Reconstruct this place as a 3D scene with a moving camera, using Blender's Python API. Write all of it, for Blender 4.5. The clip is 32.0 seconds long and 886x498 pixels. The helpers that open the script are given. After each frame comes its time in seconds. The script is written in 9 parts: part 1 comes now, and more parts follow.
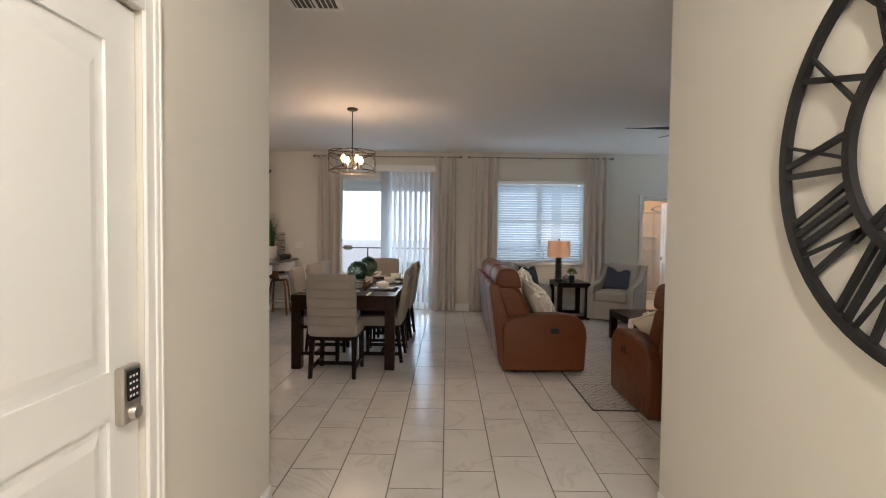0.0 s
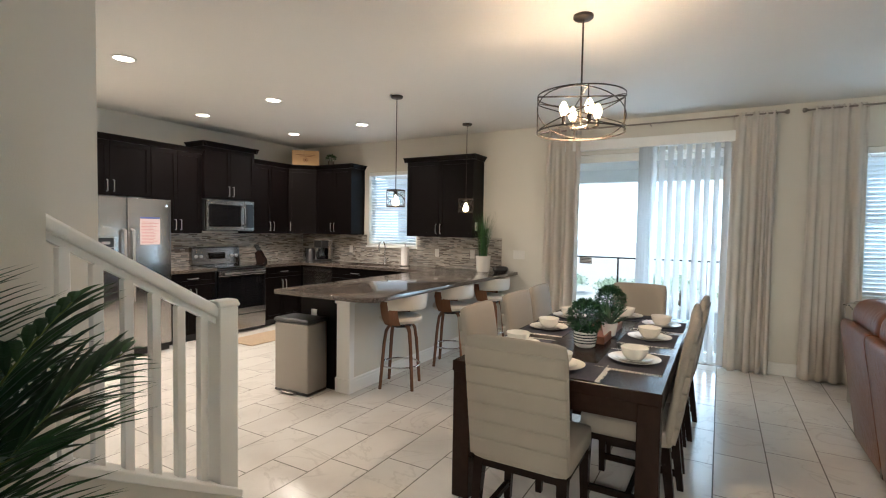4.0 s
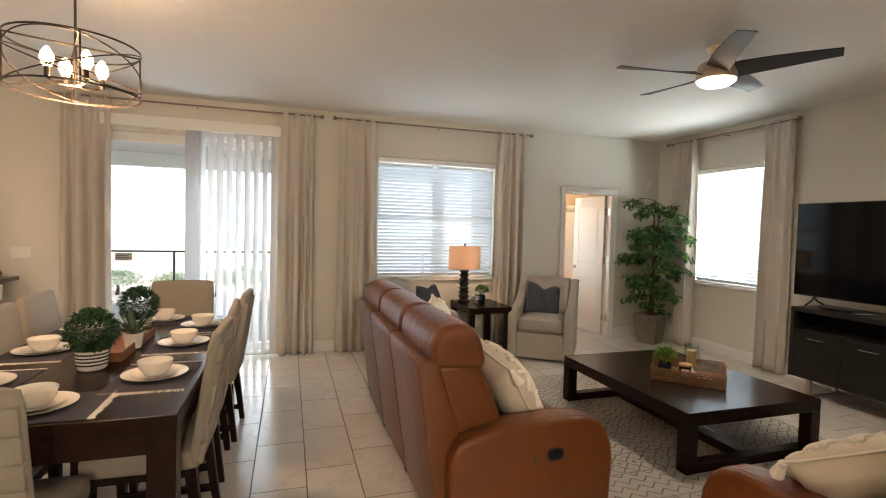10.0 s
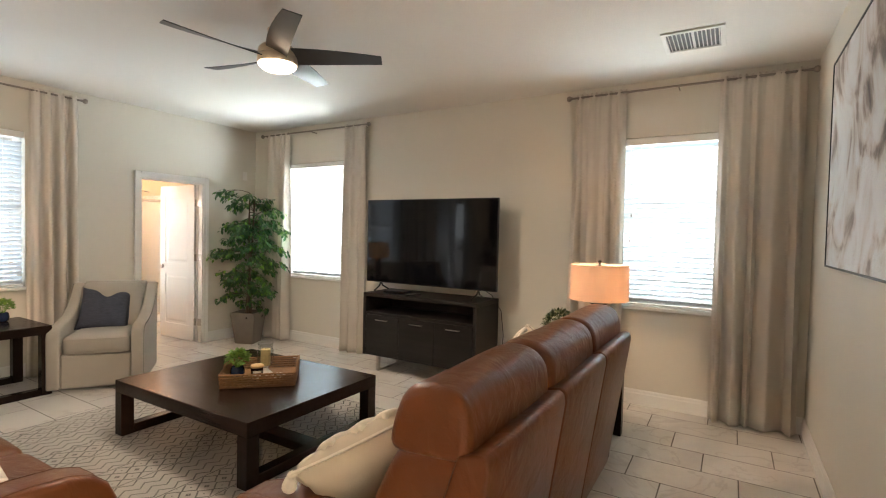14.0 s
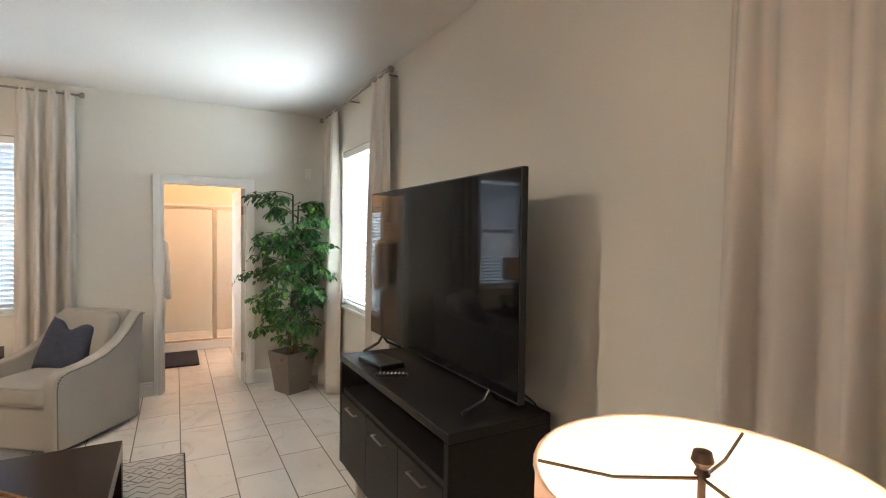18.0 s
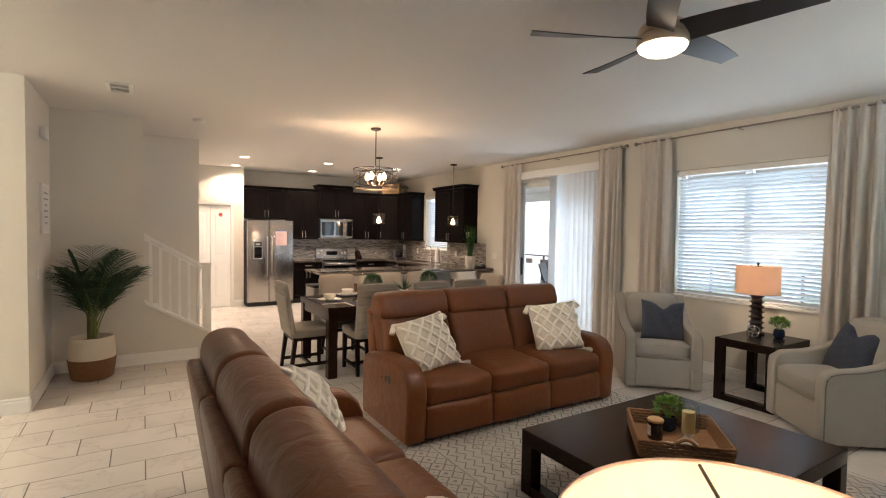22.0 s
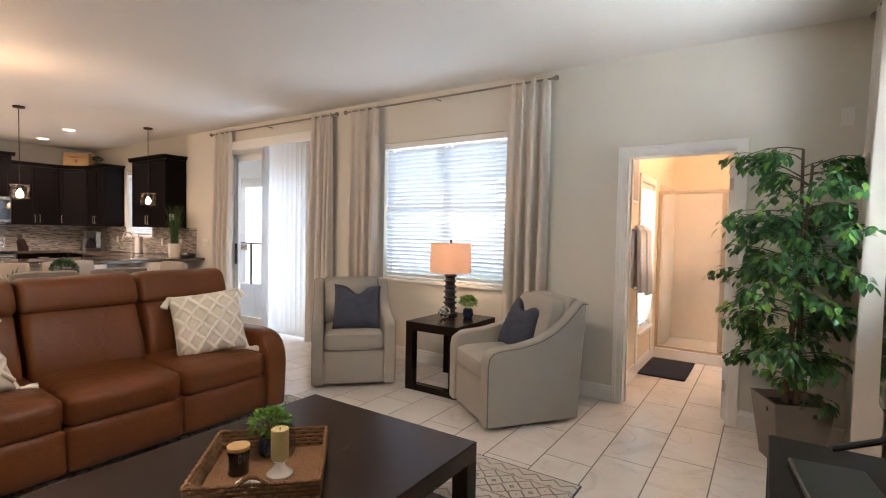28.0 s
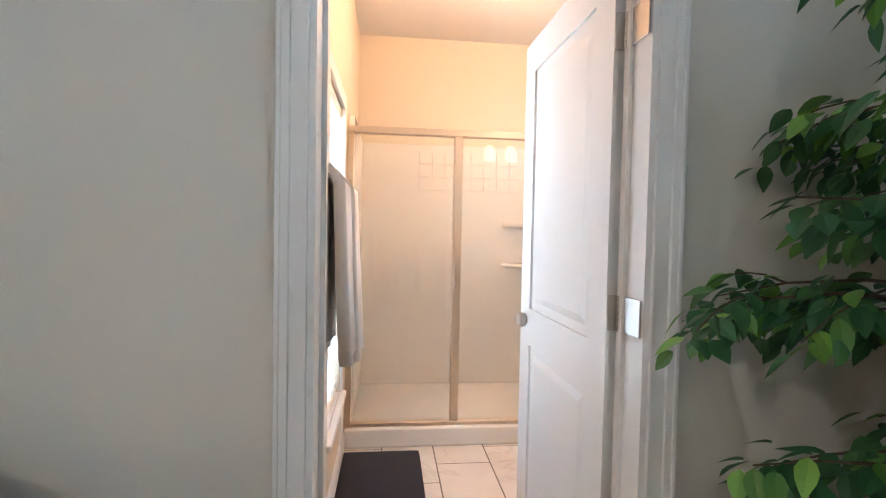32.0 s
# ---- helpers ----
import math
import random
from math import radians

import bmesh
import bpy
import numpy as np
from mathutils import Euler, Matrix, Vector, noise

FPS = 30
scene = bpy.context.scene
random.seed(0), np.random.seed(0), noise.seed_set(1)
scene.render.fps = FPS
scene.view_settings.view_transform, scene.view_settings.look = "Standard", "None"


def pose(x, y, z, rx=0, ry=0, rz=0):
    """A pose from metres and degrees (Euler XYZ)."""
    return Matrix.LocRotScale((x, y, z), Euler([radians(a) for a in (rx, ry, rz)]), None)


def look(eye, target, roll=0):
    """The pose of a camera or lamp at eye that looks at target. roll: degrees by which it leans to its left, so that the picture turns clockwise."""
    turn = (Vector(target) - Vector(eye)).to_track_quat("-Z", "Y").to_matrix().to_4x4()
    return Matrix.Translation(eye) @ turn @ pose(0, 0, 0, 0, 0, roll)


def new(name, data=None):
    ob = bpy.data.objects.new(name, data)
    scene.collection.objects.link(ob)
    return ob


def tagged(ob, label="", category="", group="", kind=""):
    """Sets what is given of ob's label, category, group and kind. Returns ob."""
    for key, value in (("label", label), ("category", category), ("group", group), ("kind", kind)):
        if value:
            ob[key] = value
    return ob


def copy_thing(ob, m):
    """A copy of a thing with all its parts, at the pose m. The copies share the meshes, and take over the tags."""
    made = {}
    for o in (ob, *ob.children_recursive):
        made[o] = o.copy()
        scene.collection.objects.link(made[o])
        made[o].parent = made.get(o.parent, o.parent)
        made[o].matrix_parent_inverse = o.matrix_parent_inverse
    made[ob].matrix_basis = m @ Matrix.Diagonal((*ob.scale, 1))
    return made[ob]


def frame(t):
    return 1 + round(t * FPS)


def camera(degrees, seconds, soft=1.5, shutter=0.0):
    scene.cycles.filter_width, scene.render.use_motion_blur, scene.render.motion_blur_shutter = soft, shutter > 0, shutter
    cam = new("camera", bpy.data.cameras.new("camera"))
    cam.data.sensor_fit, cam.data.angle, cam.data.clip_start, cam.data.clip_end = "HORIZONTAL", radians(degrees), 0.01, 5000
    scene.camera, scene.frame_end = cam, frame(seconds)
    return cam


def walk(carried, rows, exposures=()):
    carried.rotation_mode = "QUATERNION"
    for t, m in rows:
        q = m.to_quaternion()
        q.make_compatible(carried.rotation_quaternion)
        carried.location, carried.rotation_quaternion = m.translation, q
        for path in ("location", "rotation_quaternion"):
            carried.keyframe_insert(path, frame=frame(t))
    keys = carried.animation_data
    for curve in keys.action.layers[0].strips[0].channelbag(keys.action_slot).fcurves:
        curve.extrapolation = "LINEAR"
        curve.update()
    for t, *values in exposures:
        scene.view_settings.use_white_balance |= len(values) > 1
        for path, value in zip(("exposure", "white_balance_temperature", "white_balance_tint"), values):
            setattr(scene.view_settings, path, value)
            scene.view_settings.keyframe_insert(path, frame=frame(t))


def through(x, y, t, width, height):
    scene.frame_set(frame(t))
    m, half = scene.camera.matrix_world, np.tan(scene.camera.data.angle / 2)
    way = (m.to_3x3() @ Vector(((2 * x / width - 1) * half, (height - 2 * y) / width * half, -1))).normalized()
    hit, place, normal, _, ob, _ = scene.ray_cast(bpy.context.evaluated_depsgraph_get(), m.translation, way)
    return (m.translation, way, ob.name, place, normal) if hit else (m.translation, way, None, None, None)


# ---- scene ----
cam = camera(84.7, 32.0, 1.1)
PATH = [
    (0, (0.213, -0.197, 1.418), (0.197, 1.802, 1.347), 0.7),
    (0.5, (0.261, 0.091, 1.431), (-0.053, 2.065, 1.355), 0.3),
    (1, (0.234, 0.451, 1.438), (-0.232, 2.394, 1.363), 0.9),
    (1.5, (0.161, 0.842, 1.442), (-0.412, 2.756, 1.363), 0.7),
    (2, (0.072, 1.24, 1.447), (-0.631, 3.111, 1.37), 0.9),
    (2.5, (0.015, 1.611, 1.439), (-0.793, 3.439, 1.367), 0.8),
    (3, (-0.055, 1.945, 1.44), (-0.966, 3.723, 1.366), 1.0),
    (3.5, (-0.106, 2.18, 1.458), (-1.089, 3.92, 1.384), 0.8),
    (5.5, (-0.096, 2.615, 1.506), (-1.08, 4.353, 1.408), 1.3),
    (6, (-0.084, 2.624, 1.498), (-0.993, 4.403, 1.401), 1.3),
    (6.5, (-0.064, 2.651, 1.491), (-0.839, 4.493, 1.396), 1.3),
    (7, (-0.049, 2.68, 1.479), (-0.647, 4.587, 1.389), 1.4),
    (7.5, (-0.028, 2.697, 1.477), (-0.441, 4.651, 1.389), 1.3),
    (8, (-0.012, 2.708, 1.473), (-0.221, 4.695, 1.388), 1.4),
    (8.5, (0.011, 2.7, 1.477), (0.017, 4.698, 1.393), 1.3),
    (9, (0.037, 2.689, 1.477), (0.25, 4.676, 1.395), 1.4),
    (9.5, (0.054, 2.669, 1.478), (0.472, 4.623, 1.397), 1.3),
    (10, (0.093, 2.656, 1.49), (0.698, 4.56, 1.407), 1.4),
    (10.5, (0.127, 2.662, 1.486), (0.912, 4.5, 1.405), 1.3),
    (11, (0.162, 2.668, 1.489), (1.114, 4.425, 1.408), 1.4),
    (11.5, (0.19, 2.66, 1.49), (1.299, 4.323, 1.411), 1.4),
    (12, (0.21, 2.657, 1.478), (1.464, 4.213, 1.404), 1.4),
    (12.5, (0.236, 2.642, 1.48), (1.626, 4.079, 1.407), 1.5),
    (13, (0.263, 2.65, 1.472), (1.777, 3.956, 1.403), 1.4),
    (13.5, (0.408, 2.673, 1.467), (2.025, 3.847, 1.399), 1.4),
    (14, (0.695, 2.718, 1.467), (2.414, 3.739, 1.405), 1.3),
    (14.5, (1.093, 2.776, 1.481), (2.881, 3.671, 1.412), 1.4),
    (16.5, (3.003, 2.988, 1.535), (4.827, 3.808, 1.484), 1.3),
    (17, (3.379, 3.075, 1.551), (5.128, 4.045, 1.501), 1.1),
    (17.5, (3.664, 3.16, 1.589), (5.107, 4.543, 1.523), -0.1),
    (18, (3.824, 3.186, 1.565), (4.787, 4.937, 1.506), 0.7),
    (18.5, (3.987, 3.135, 1.565), (4.355, 5.100, 1.506), 1.0),
    (19, (4.135, 3.157, 1.558), (3.948, 5.148, 1.509), 1.3),
    (19.5, (4.293, 3.163, 1.547), (3.594, 5.036, 1.489), 1.2),
    (20, (4.39, 3.111, 1.55), (3.326, 4.804, 1.497), 0.7),
    (20.5, (4.464, 3.067, 1.565), (3.142, 4.567, 1.503), 0.8),
    (21, (4.538, 2.967, 1.581), (3.033, 4.283, 1.511), 0.7),
    (21.5, (4.569, 2.961, 1.586), (2.944, 4.126, 1.513), 0.7),
    (22, (4.638, 3.035, 1.580), (2.938, 4.087, 1.509), 0.8),
    (22.5, (4.712, 3.153, 1.580), (2.984, 4.158, 1.507), 0.8),
    (23, (4.771, 3.31, 1.577), (3.042, 4.313, 1.504), 0.8),
    (23.5, (4.791, 3.459, 1.562), (3.063, 4.465, 1.487), 0.8),
    (24, (4.765, 3.629, 1.545), (3.035, 4.632, 1.466), 0.9),
    (24.5, (4.732, 3.762, 1.534), (3.007, 4.772, 1.452), 0.7),
    (26.5, (4.696, 4.015, 1.39), (3.069, 5.177, 1.319), 0.9),
    (27, (4.699, 4.073, 1.388), (3.183, 5.375, 1.314), 1.0),
    (27.5, (4.7, 4.194, 1.394), (3.37, 5.685, 1.319), 1.0),
    (28, (4.681, 4.393, 1.398), (3.569, 6.053, 1.324), 1.1),
    (28.5, (4.586, 4.61, 1.399), (3.708, 6.405, 1.325), 1.2),
    (29, (4.464, 4.988, 1.401), (3.891, 6.903, 1.329), 1.3),
    (29.5, (4.348, 5.423, 1.383), (4.039, 7.398, 1.318), 1.1),
    (30, (4.2, 5.883, 1.368), (4.036, 7.875, 1.301), 1.1),
    (30.5, (4.067, 6.346, 1.343), (4.039, 8.345, 1.278), 1.4),
    (31, (3.961, 6.765, 1.326), (4.014, 8.763, 1.254), 1.2),
    (31.5, (3.893, 7.139, 1.317), (4.03, 9.133, 1.247), 1.1),
    (32, (3.87, 7.475, 1.282), (4.093, 9.461, 1.217), 1.1),
]
EXPOSURES = [(0.0, -0.65, 5750, 10), (1.5, -0.5, 5450, 10), (2.5, -0.15, 5400, 6), (3.5, 0.1, 5300, 0), (5.5, 0.0, 6200, 8), (9.0, 0.0, 6500, 10), (10.0, 0.06, 6850, 11), (11.0, 0.2, 7200, 12), (12.0, 0.35, 7700, 19), (13.0, 0.45, 7100, 13), (14.5, 0.58, 6500, 10), (16.5, 0.5, 6200, 10), (17.0, 0.3, 7000, 16), (18.0, 0.5, 6200, 11), (18.5, 0.45, 7000, 16), (19.0, 0.42, 7000, 18), (19.5, 0.25, 6800, 18), (20.0, 0.2, 7100, 19), (21.0, 0.15, 6400, 10), (22.0, 0.08, 6300, 10), (24.5, 0.25, 5650, 10), (27.0, 0.3, 6100, 10), (28.0, 0.35, 6400, 16), (29.0, 0.2, 7300, 20), (30.2, 0.05, 7500, 24), (30.9, 0.2, 7400, 20), (31.6, 0.42, 5400, 10), (32.0, 0.35, 5400, 10)]
walk(cam, [(t, look(eye, target, roll)) for t, eye, target, roll in PATH], EXPOSURES)


# ---- building helpers ----
def thing(name, loc=(0, 0, 0), rz=0.0, label="", category="", group="", kind=""):
    ob = new(name)
    ob.empty_display_size = 0.05
    ob.matrix_basis = pose(*loc, 0, 0, rz)
    return tagged(ob, label, category, group, kind)


def part(name, bm, material, parent=None, label="", smooth=False):
    mesh = bpy.data.meshes.new(name)
    bm.normal_update()
    bm.to_mesh(mesh)
    bm.free()
    mesh.materials.append(material)
    if smooth:
        mesh.polygons.foreach_set("use_smooth", [True] * len(mesh.polygons))
        mesh.set_sharp_from_angle(angle=radians(smooth if smooth > 1 else 40))
    ob = new(name, mesh)
    if parent:
        ob.parent = parent
    if label:
        ob["label"] = label
    return ob


def solid(name, bm, material, label, category="", group="", kind="", smooth=False):
    return tagged(part(name, bm, material, None, "", smooth), label, category, group, kind)


def box(bm, x0, x1, y0, y1, z0, z1, bevel=0.0, seg=2, m=None):
    made = bmesh.ops.create_cube(bm, size=1.0)["verts"]
    for v in made:
        v.co = Vector((x0 + (v.co.x + 0.5) * (x1 - x0), y0 + (v.co.y + 0.5) * (y1 - y0), z0 + (v.co.z + 0.5) * (z1 - z0)))
    if bevel:
        edges = list({e for v in made for e in v.link_edges})
        out = bmesh.ops.bevel(bm, geom=edges, offset=bevel, segments=seg, profile=0.5, affect="EDGES")
        made = list({v for f in out["faces"] for v in f.verts} | {v for v in made if v.is_valid})
    if m is not None:
        for v in made:
            v.co = m @ v.co
    return made


def one_box(*args, **kw):
    bm = bmesh.new()
    box(bm, *args, **kw)
    return bm


def soft_box(bm, sx, sy, sz, r, n=8, puff=(0, 0, 0), m=None):
    """A rounded box round the origin; puff swells the middle of its faces."""
    made = []
    for i in range(3):
        for s in (-1.0, 1.0):
            grid = []
            for a in range(n + 2):
                row = []
                for b in range(n + 2):
                    u = [0.0, 0.0, 0.0]
                    u[i], u[(i + 1) % 3], u[(i + 2) % 3] = s, -1 + 2 * a / (n + 1), -1 + 2 * b / (n + 1)
                    row.append(bm.verts.new(u))
                grid.append(row)
                made += row
            for a in range(n + 1):
                for b in range(n + 1):
                    f = (grid[a][b], grid[a + 1][b], grid[a + 1][b + 1], grid[a][b + 1])
                    bm.faces.new(f if s > 0 else f[::-1])
    half = Vector((sx / 2, sy / 2, sz / 2))
    for v in made:
        u = v.co.copy()
        p = Vector([u[i] * half[i] for i in range(3)])
        inner = Vector([max(-(half[i] - r), min(half[i] - r, p[i])) for i in range(3)])
        d = p - inner
        if d.length > 1e-9:
            p = inner + d.normalized() * min(r, max(abs(d.x), abs(d.y), abs(d.z)))
        bulge = [(1 - u[(i + 1) % 3] ** 2) * (1 - u[(i + 2) % 3] ** 2) for i in range(3)]
        for i in range(3):
            p[i] += (1 if u[i] > 0 else -1) * abs(u[i]) * puff[i] * bulge[i]
        v.co = m @ p if m is not None else p
    bmesh.ops.remove_doubles(bm, verts=made, dist=1e-5)


def tube(bm, pts, r, seg=8, close=False, taper=None):
    """A tube along points; taper: radius at the end."""
    pts = [Vector(p) for p in pts]
    n = len(pts)
    rings, up = [], None
    for i, p in enumerate(pts):
        if close:
            d = pts[(i + 1) % n] - pts[i - 1]
        else:
            d = pts[min(i + 1, n - 1)] - pts[max(i - 1, 0)]
        d = d.normalized() if d.length > 1e-9 else Vector((0, 0, 1))
        if up is None:
            up = d.orthogonal().normalized()
        side = d.cross(up)
        if side.length < 1e-6:
            side = d.orthogonal()
        side.normalize()
        up = side.cross(d).normalized()
        rr = r if taper is None else r + (taper - r) * i / max(1, n - 1)
        rings.append([bm.verts.new(p + (up * math.cos(a) + side * math.sin(a)) * rr) for a in (2 * math.pi * k / seg for k in range(seg))])
    for i in range(n if close else n - 1):
        a, b = rings[i], rings[(i + 1) % n]
        for k in range(seg):
            bm.faces.new((a[k], a[(k + 1) % seg], b[(k + 1) % seg], b[k]))
    if not close:
        bm.faces.new(list(reversed(rings[0])))
        bm.faces.new(rings[-1])
    bmesh.ops.recalc_face_normals(bm, faces=bm.faces[:]) if len(bm.faces) < 3000 else None


def lathe(bm, profile, seg=24, centre=(0, 0, 0), m=None):
    """Turns (radius, height) rows about z; rows of radius 0 close the ends."""
    rings = []
    for r, z in profile:
        if r < 1e-6:
            rings.append([bm.verts.new((centre[0], centre[1], centre[2] + z))])
        else:
            rings.append([bm.verts.new((centre[0] + r * math.cos(a), centre[1] + r * math.sin(a), centre[2] + z)) for a in (2 * math.pi * k / seg for k in range(seg))])
    if m is not None:
        for ring in rings:
            for v in ring:
                v.co = m @ v.co
    for a, b in zip(rings, rings[1:]):
        for k in range(seg):
            k2 = (k + 1) % seg
            if len(a) == 1 and len(b) > 1:
                bm.faces.new((a[0], b[k2], b[k]))
            elif len(b) == 1 and len(a) > 1:
                bm.faces.new((a[k], a[k2], b[0]))
            elif len(a) > 1:
                bm.faces.new((a[k], a[k2], b[k2], b[k]))


def turned(profile, seg=24, centre=(0, 0, 0), m=None):
    bm = bmesh.new()
    lathe(bm, profile, seg, centre, m)
    return bm


def extrude_profile(bm, pts, axis, a, b, m=None):
    """A prism: the outline pts (two coordinates each) between a and b along an axis."""
    def at(p, t):
        v = Vector((t, p[0], p[1])) if axis == "x" else Vector((p[0], t, p[1])) if axis == "y" else Vector((p[0], p[1], t))
        return m @ v if m is not None else v
    lo, hi = [bm.verts.new(at(p, a)) for p in pts], [bm.verts.new(at(p, b)) for p in pts]
    n = len(pts)
    faces = [bm.faces.new(lo), bm.faces.new(list(reversed(hi)))]
    for k in range(n):
        faces.append(bm.faces.new((lo[k], hi[k], hi[(k + 1) % n], lo[(k + 1) % n])))
    bmesh.ops.recalc_face_normals(bm, faces=faces)
    return lo + hi


def prism(pts, axis, a, b, bevel=0.0, seg=2, m=None):
    bm = bmesh.new()
    extrude_profile(bm, pts, axis, a, b, m)
    if bevel:
        edges = [e for e in bm.edges if len(e.link_faces) == 2 and e.calc_face_angle(0) > 0.6]
        bmesh.ops.bevel(bm, geom=edges, offset=bevel, segments=seg, profile=0.5, affect="EDGES")
    return bm


def wall(name, axis, face, back, a, b, z0, z1, holes, material):
    """A wall along x or y from a to b, between its face and its back, with openings (a, b, z0, z1)."""
    bm = bmesh.new()
    lo, hi = min(face, back), max(face, back)

    def slab(p, q, s, t):
        if q - p > 1e-4 and t - s > 1e-4:
            box(bm, *((p, q, lo, hi) if axis == "x" else (lo, hi, p, q)), s, t)
    at = a
    for ha, hb, hz0, hz1 in sorted(holes):
        slab(at, ha, z0, z1)
        slab(ha, hb, z0, hz0)
        slab(ha, hb, hz1, z1)
        at = hb
    slab(at, b, z0, z1)
    bmesh.ops.remove_doubles(bm, verts=bm.verts[:], dist=1e-5)
    return solid(name, bm, material, "", "wall", "", "structure")



# ---- world, sun and daylight ----
world = bpy.data.worlds.new("sky")
scene.world = world
world.use_nodes = True
sky = world.node_tree.nodes.new("ShaderNodeTexSky")
sky.sky_type, sky.sun_disc, sky.sun_elevation, sky.sun_rotation = "NISHITA", False, radians(48), radians(200)
world.node_tree.nodes["Background"].inputs["Strength"].default_value = 0.15
world.node_tree.links.new(sky.outputs[0], world.node_tree.nodes["Background"].inputs["Color"])
sun = new("sun", bpy.data.lights.new("sun", "SUN"))
sun.data.energy, sun.data.angle, sun.data.color = 5.0, radians(0.6), (1.0, 0.95, 0.88)
sun.matrix_world = look((0, 0, 10), (math.sin(radians(200)) * -1 * 0.6, math.cos(radians(200)) * -0.6, 10 - 0.8))

DAY = (0.86, 0.97, 1.0)
COOL = (0.70, 0.86, 1.0)
WARM = (1.0, 0.72, 0.50)


def window_light(name, centre, rz, w, h, watts, colour=DAY):
    lamp = new(name, bpy.data.lights.new(name, "AREA"))
    lamp.data.shape, lamp.data.size, lamp.data.size_y = "RECTANGLE", w, h
    lamp.data.energy, lamp.data.color = watts, colour
    lamp.matrix_world = pose(*centre, -90, 0, rz)
    return lamp


def bulb_light(name, at, watts, radius=0.03, colour=WARM):
    lamp = new(name, bpy.data.lights.new(name, "POINT"))
    lamp.data.energy, lamp.data.color, lamp.data.shadow_soft_size = watts, colour, radius
    lamp.location = at
    return lamp


def spot_light(name, at, watts, degrees, colour=WARM):
    lamp = new(name, bpy.data.lights.new(name, "SPOT"))
    lamp.data.energy, lamp.data.color, lamp.data.spot_size, lamp.data.spot_blend, lamp.data.shadow_soft_size = watts, colour, radians(degrees), 0.6, 0.05
    lamp.location = at
    return lamp


window_light("daylight_slider", (-0.45, 8.76, 1.10), 0, 0.88, 1.9, 40, COOL)
window_light("daylight_window", (1.88, 8.76, 1.6), 0, 1.5, 1.4, 26, COOL)
window_light("daylight_kitchen", (-4.55, 8.76, 1.77), 0, 0.85, 1.1, 8, COOL)
window_light("daylight_corner", (5.48, 7.33, 1.6), -90, 0.95, 1.4, 92)
window_light("daylight_lamp", (5.48, 3.14, 1.6), -90, 0.85, 1.4, 40)
window_light("daylight_bath", (3.36, 9.78, 1.2), 90, 0.6, 1.4, 40)
bulb_light("chandelier_glow", (-0.90, 5.475, 2.12), 48, 0.07, (1.0, 0.64, 0.38))
bulb_light("pendant_glow", (-3.03, 6.48, 1.80), 8, 0.03)
bulb_light("pendant_glow", (-2.97, 7.95, 1.80), 8, 0.03)
spot_light("fan_glow", (2.99, 5.43, 2.52), 74, 172, (1.0, 0.84, 0.66))
bulb_light("table_lamp_glow", (2.165, 8.285, 1.15), 16, 0.04, (1.0, 0.70, 0.46))
bulb_light("end_lamp_glow", (4.41, 3.56, 1.12), 23, 0.04, (1.0, 0.70, 0.46))
for cx, cy in ((-4.39, 4.55), (-5.69, 4.60), (-5.68, 6.12), (-4.315, 6.015), (-5.565, 7.48), (-4.235, 7.40)):
    spot_light("downlight_glow", (cx, cy, 2.80), 104, 146, (1.0, 0.76, 0.58))
bulb_light("bath_glow", (4.65, 9.95, 2.45), 57, 0.1, (1.0, 0.55, 0.29))
bulb_light("hall_glow", (0.4, -1.0, 2.70), 290, 0.1, (1.0, 0.86, 0.70))

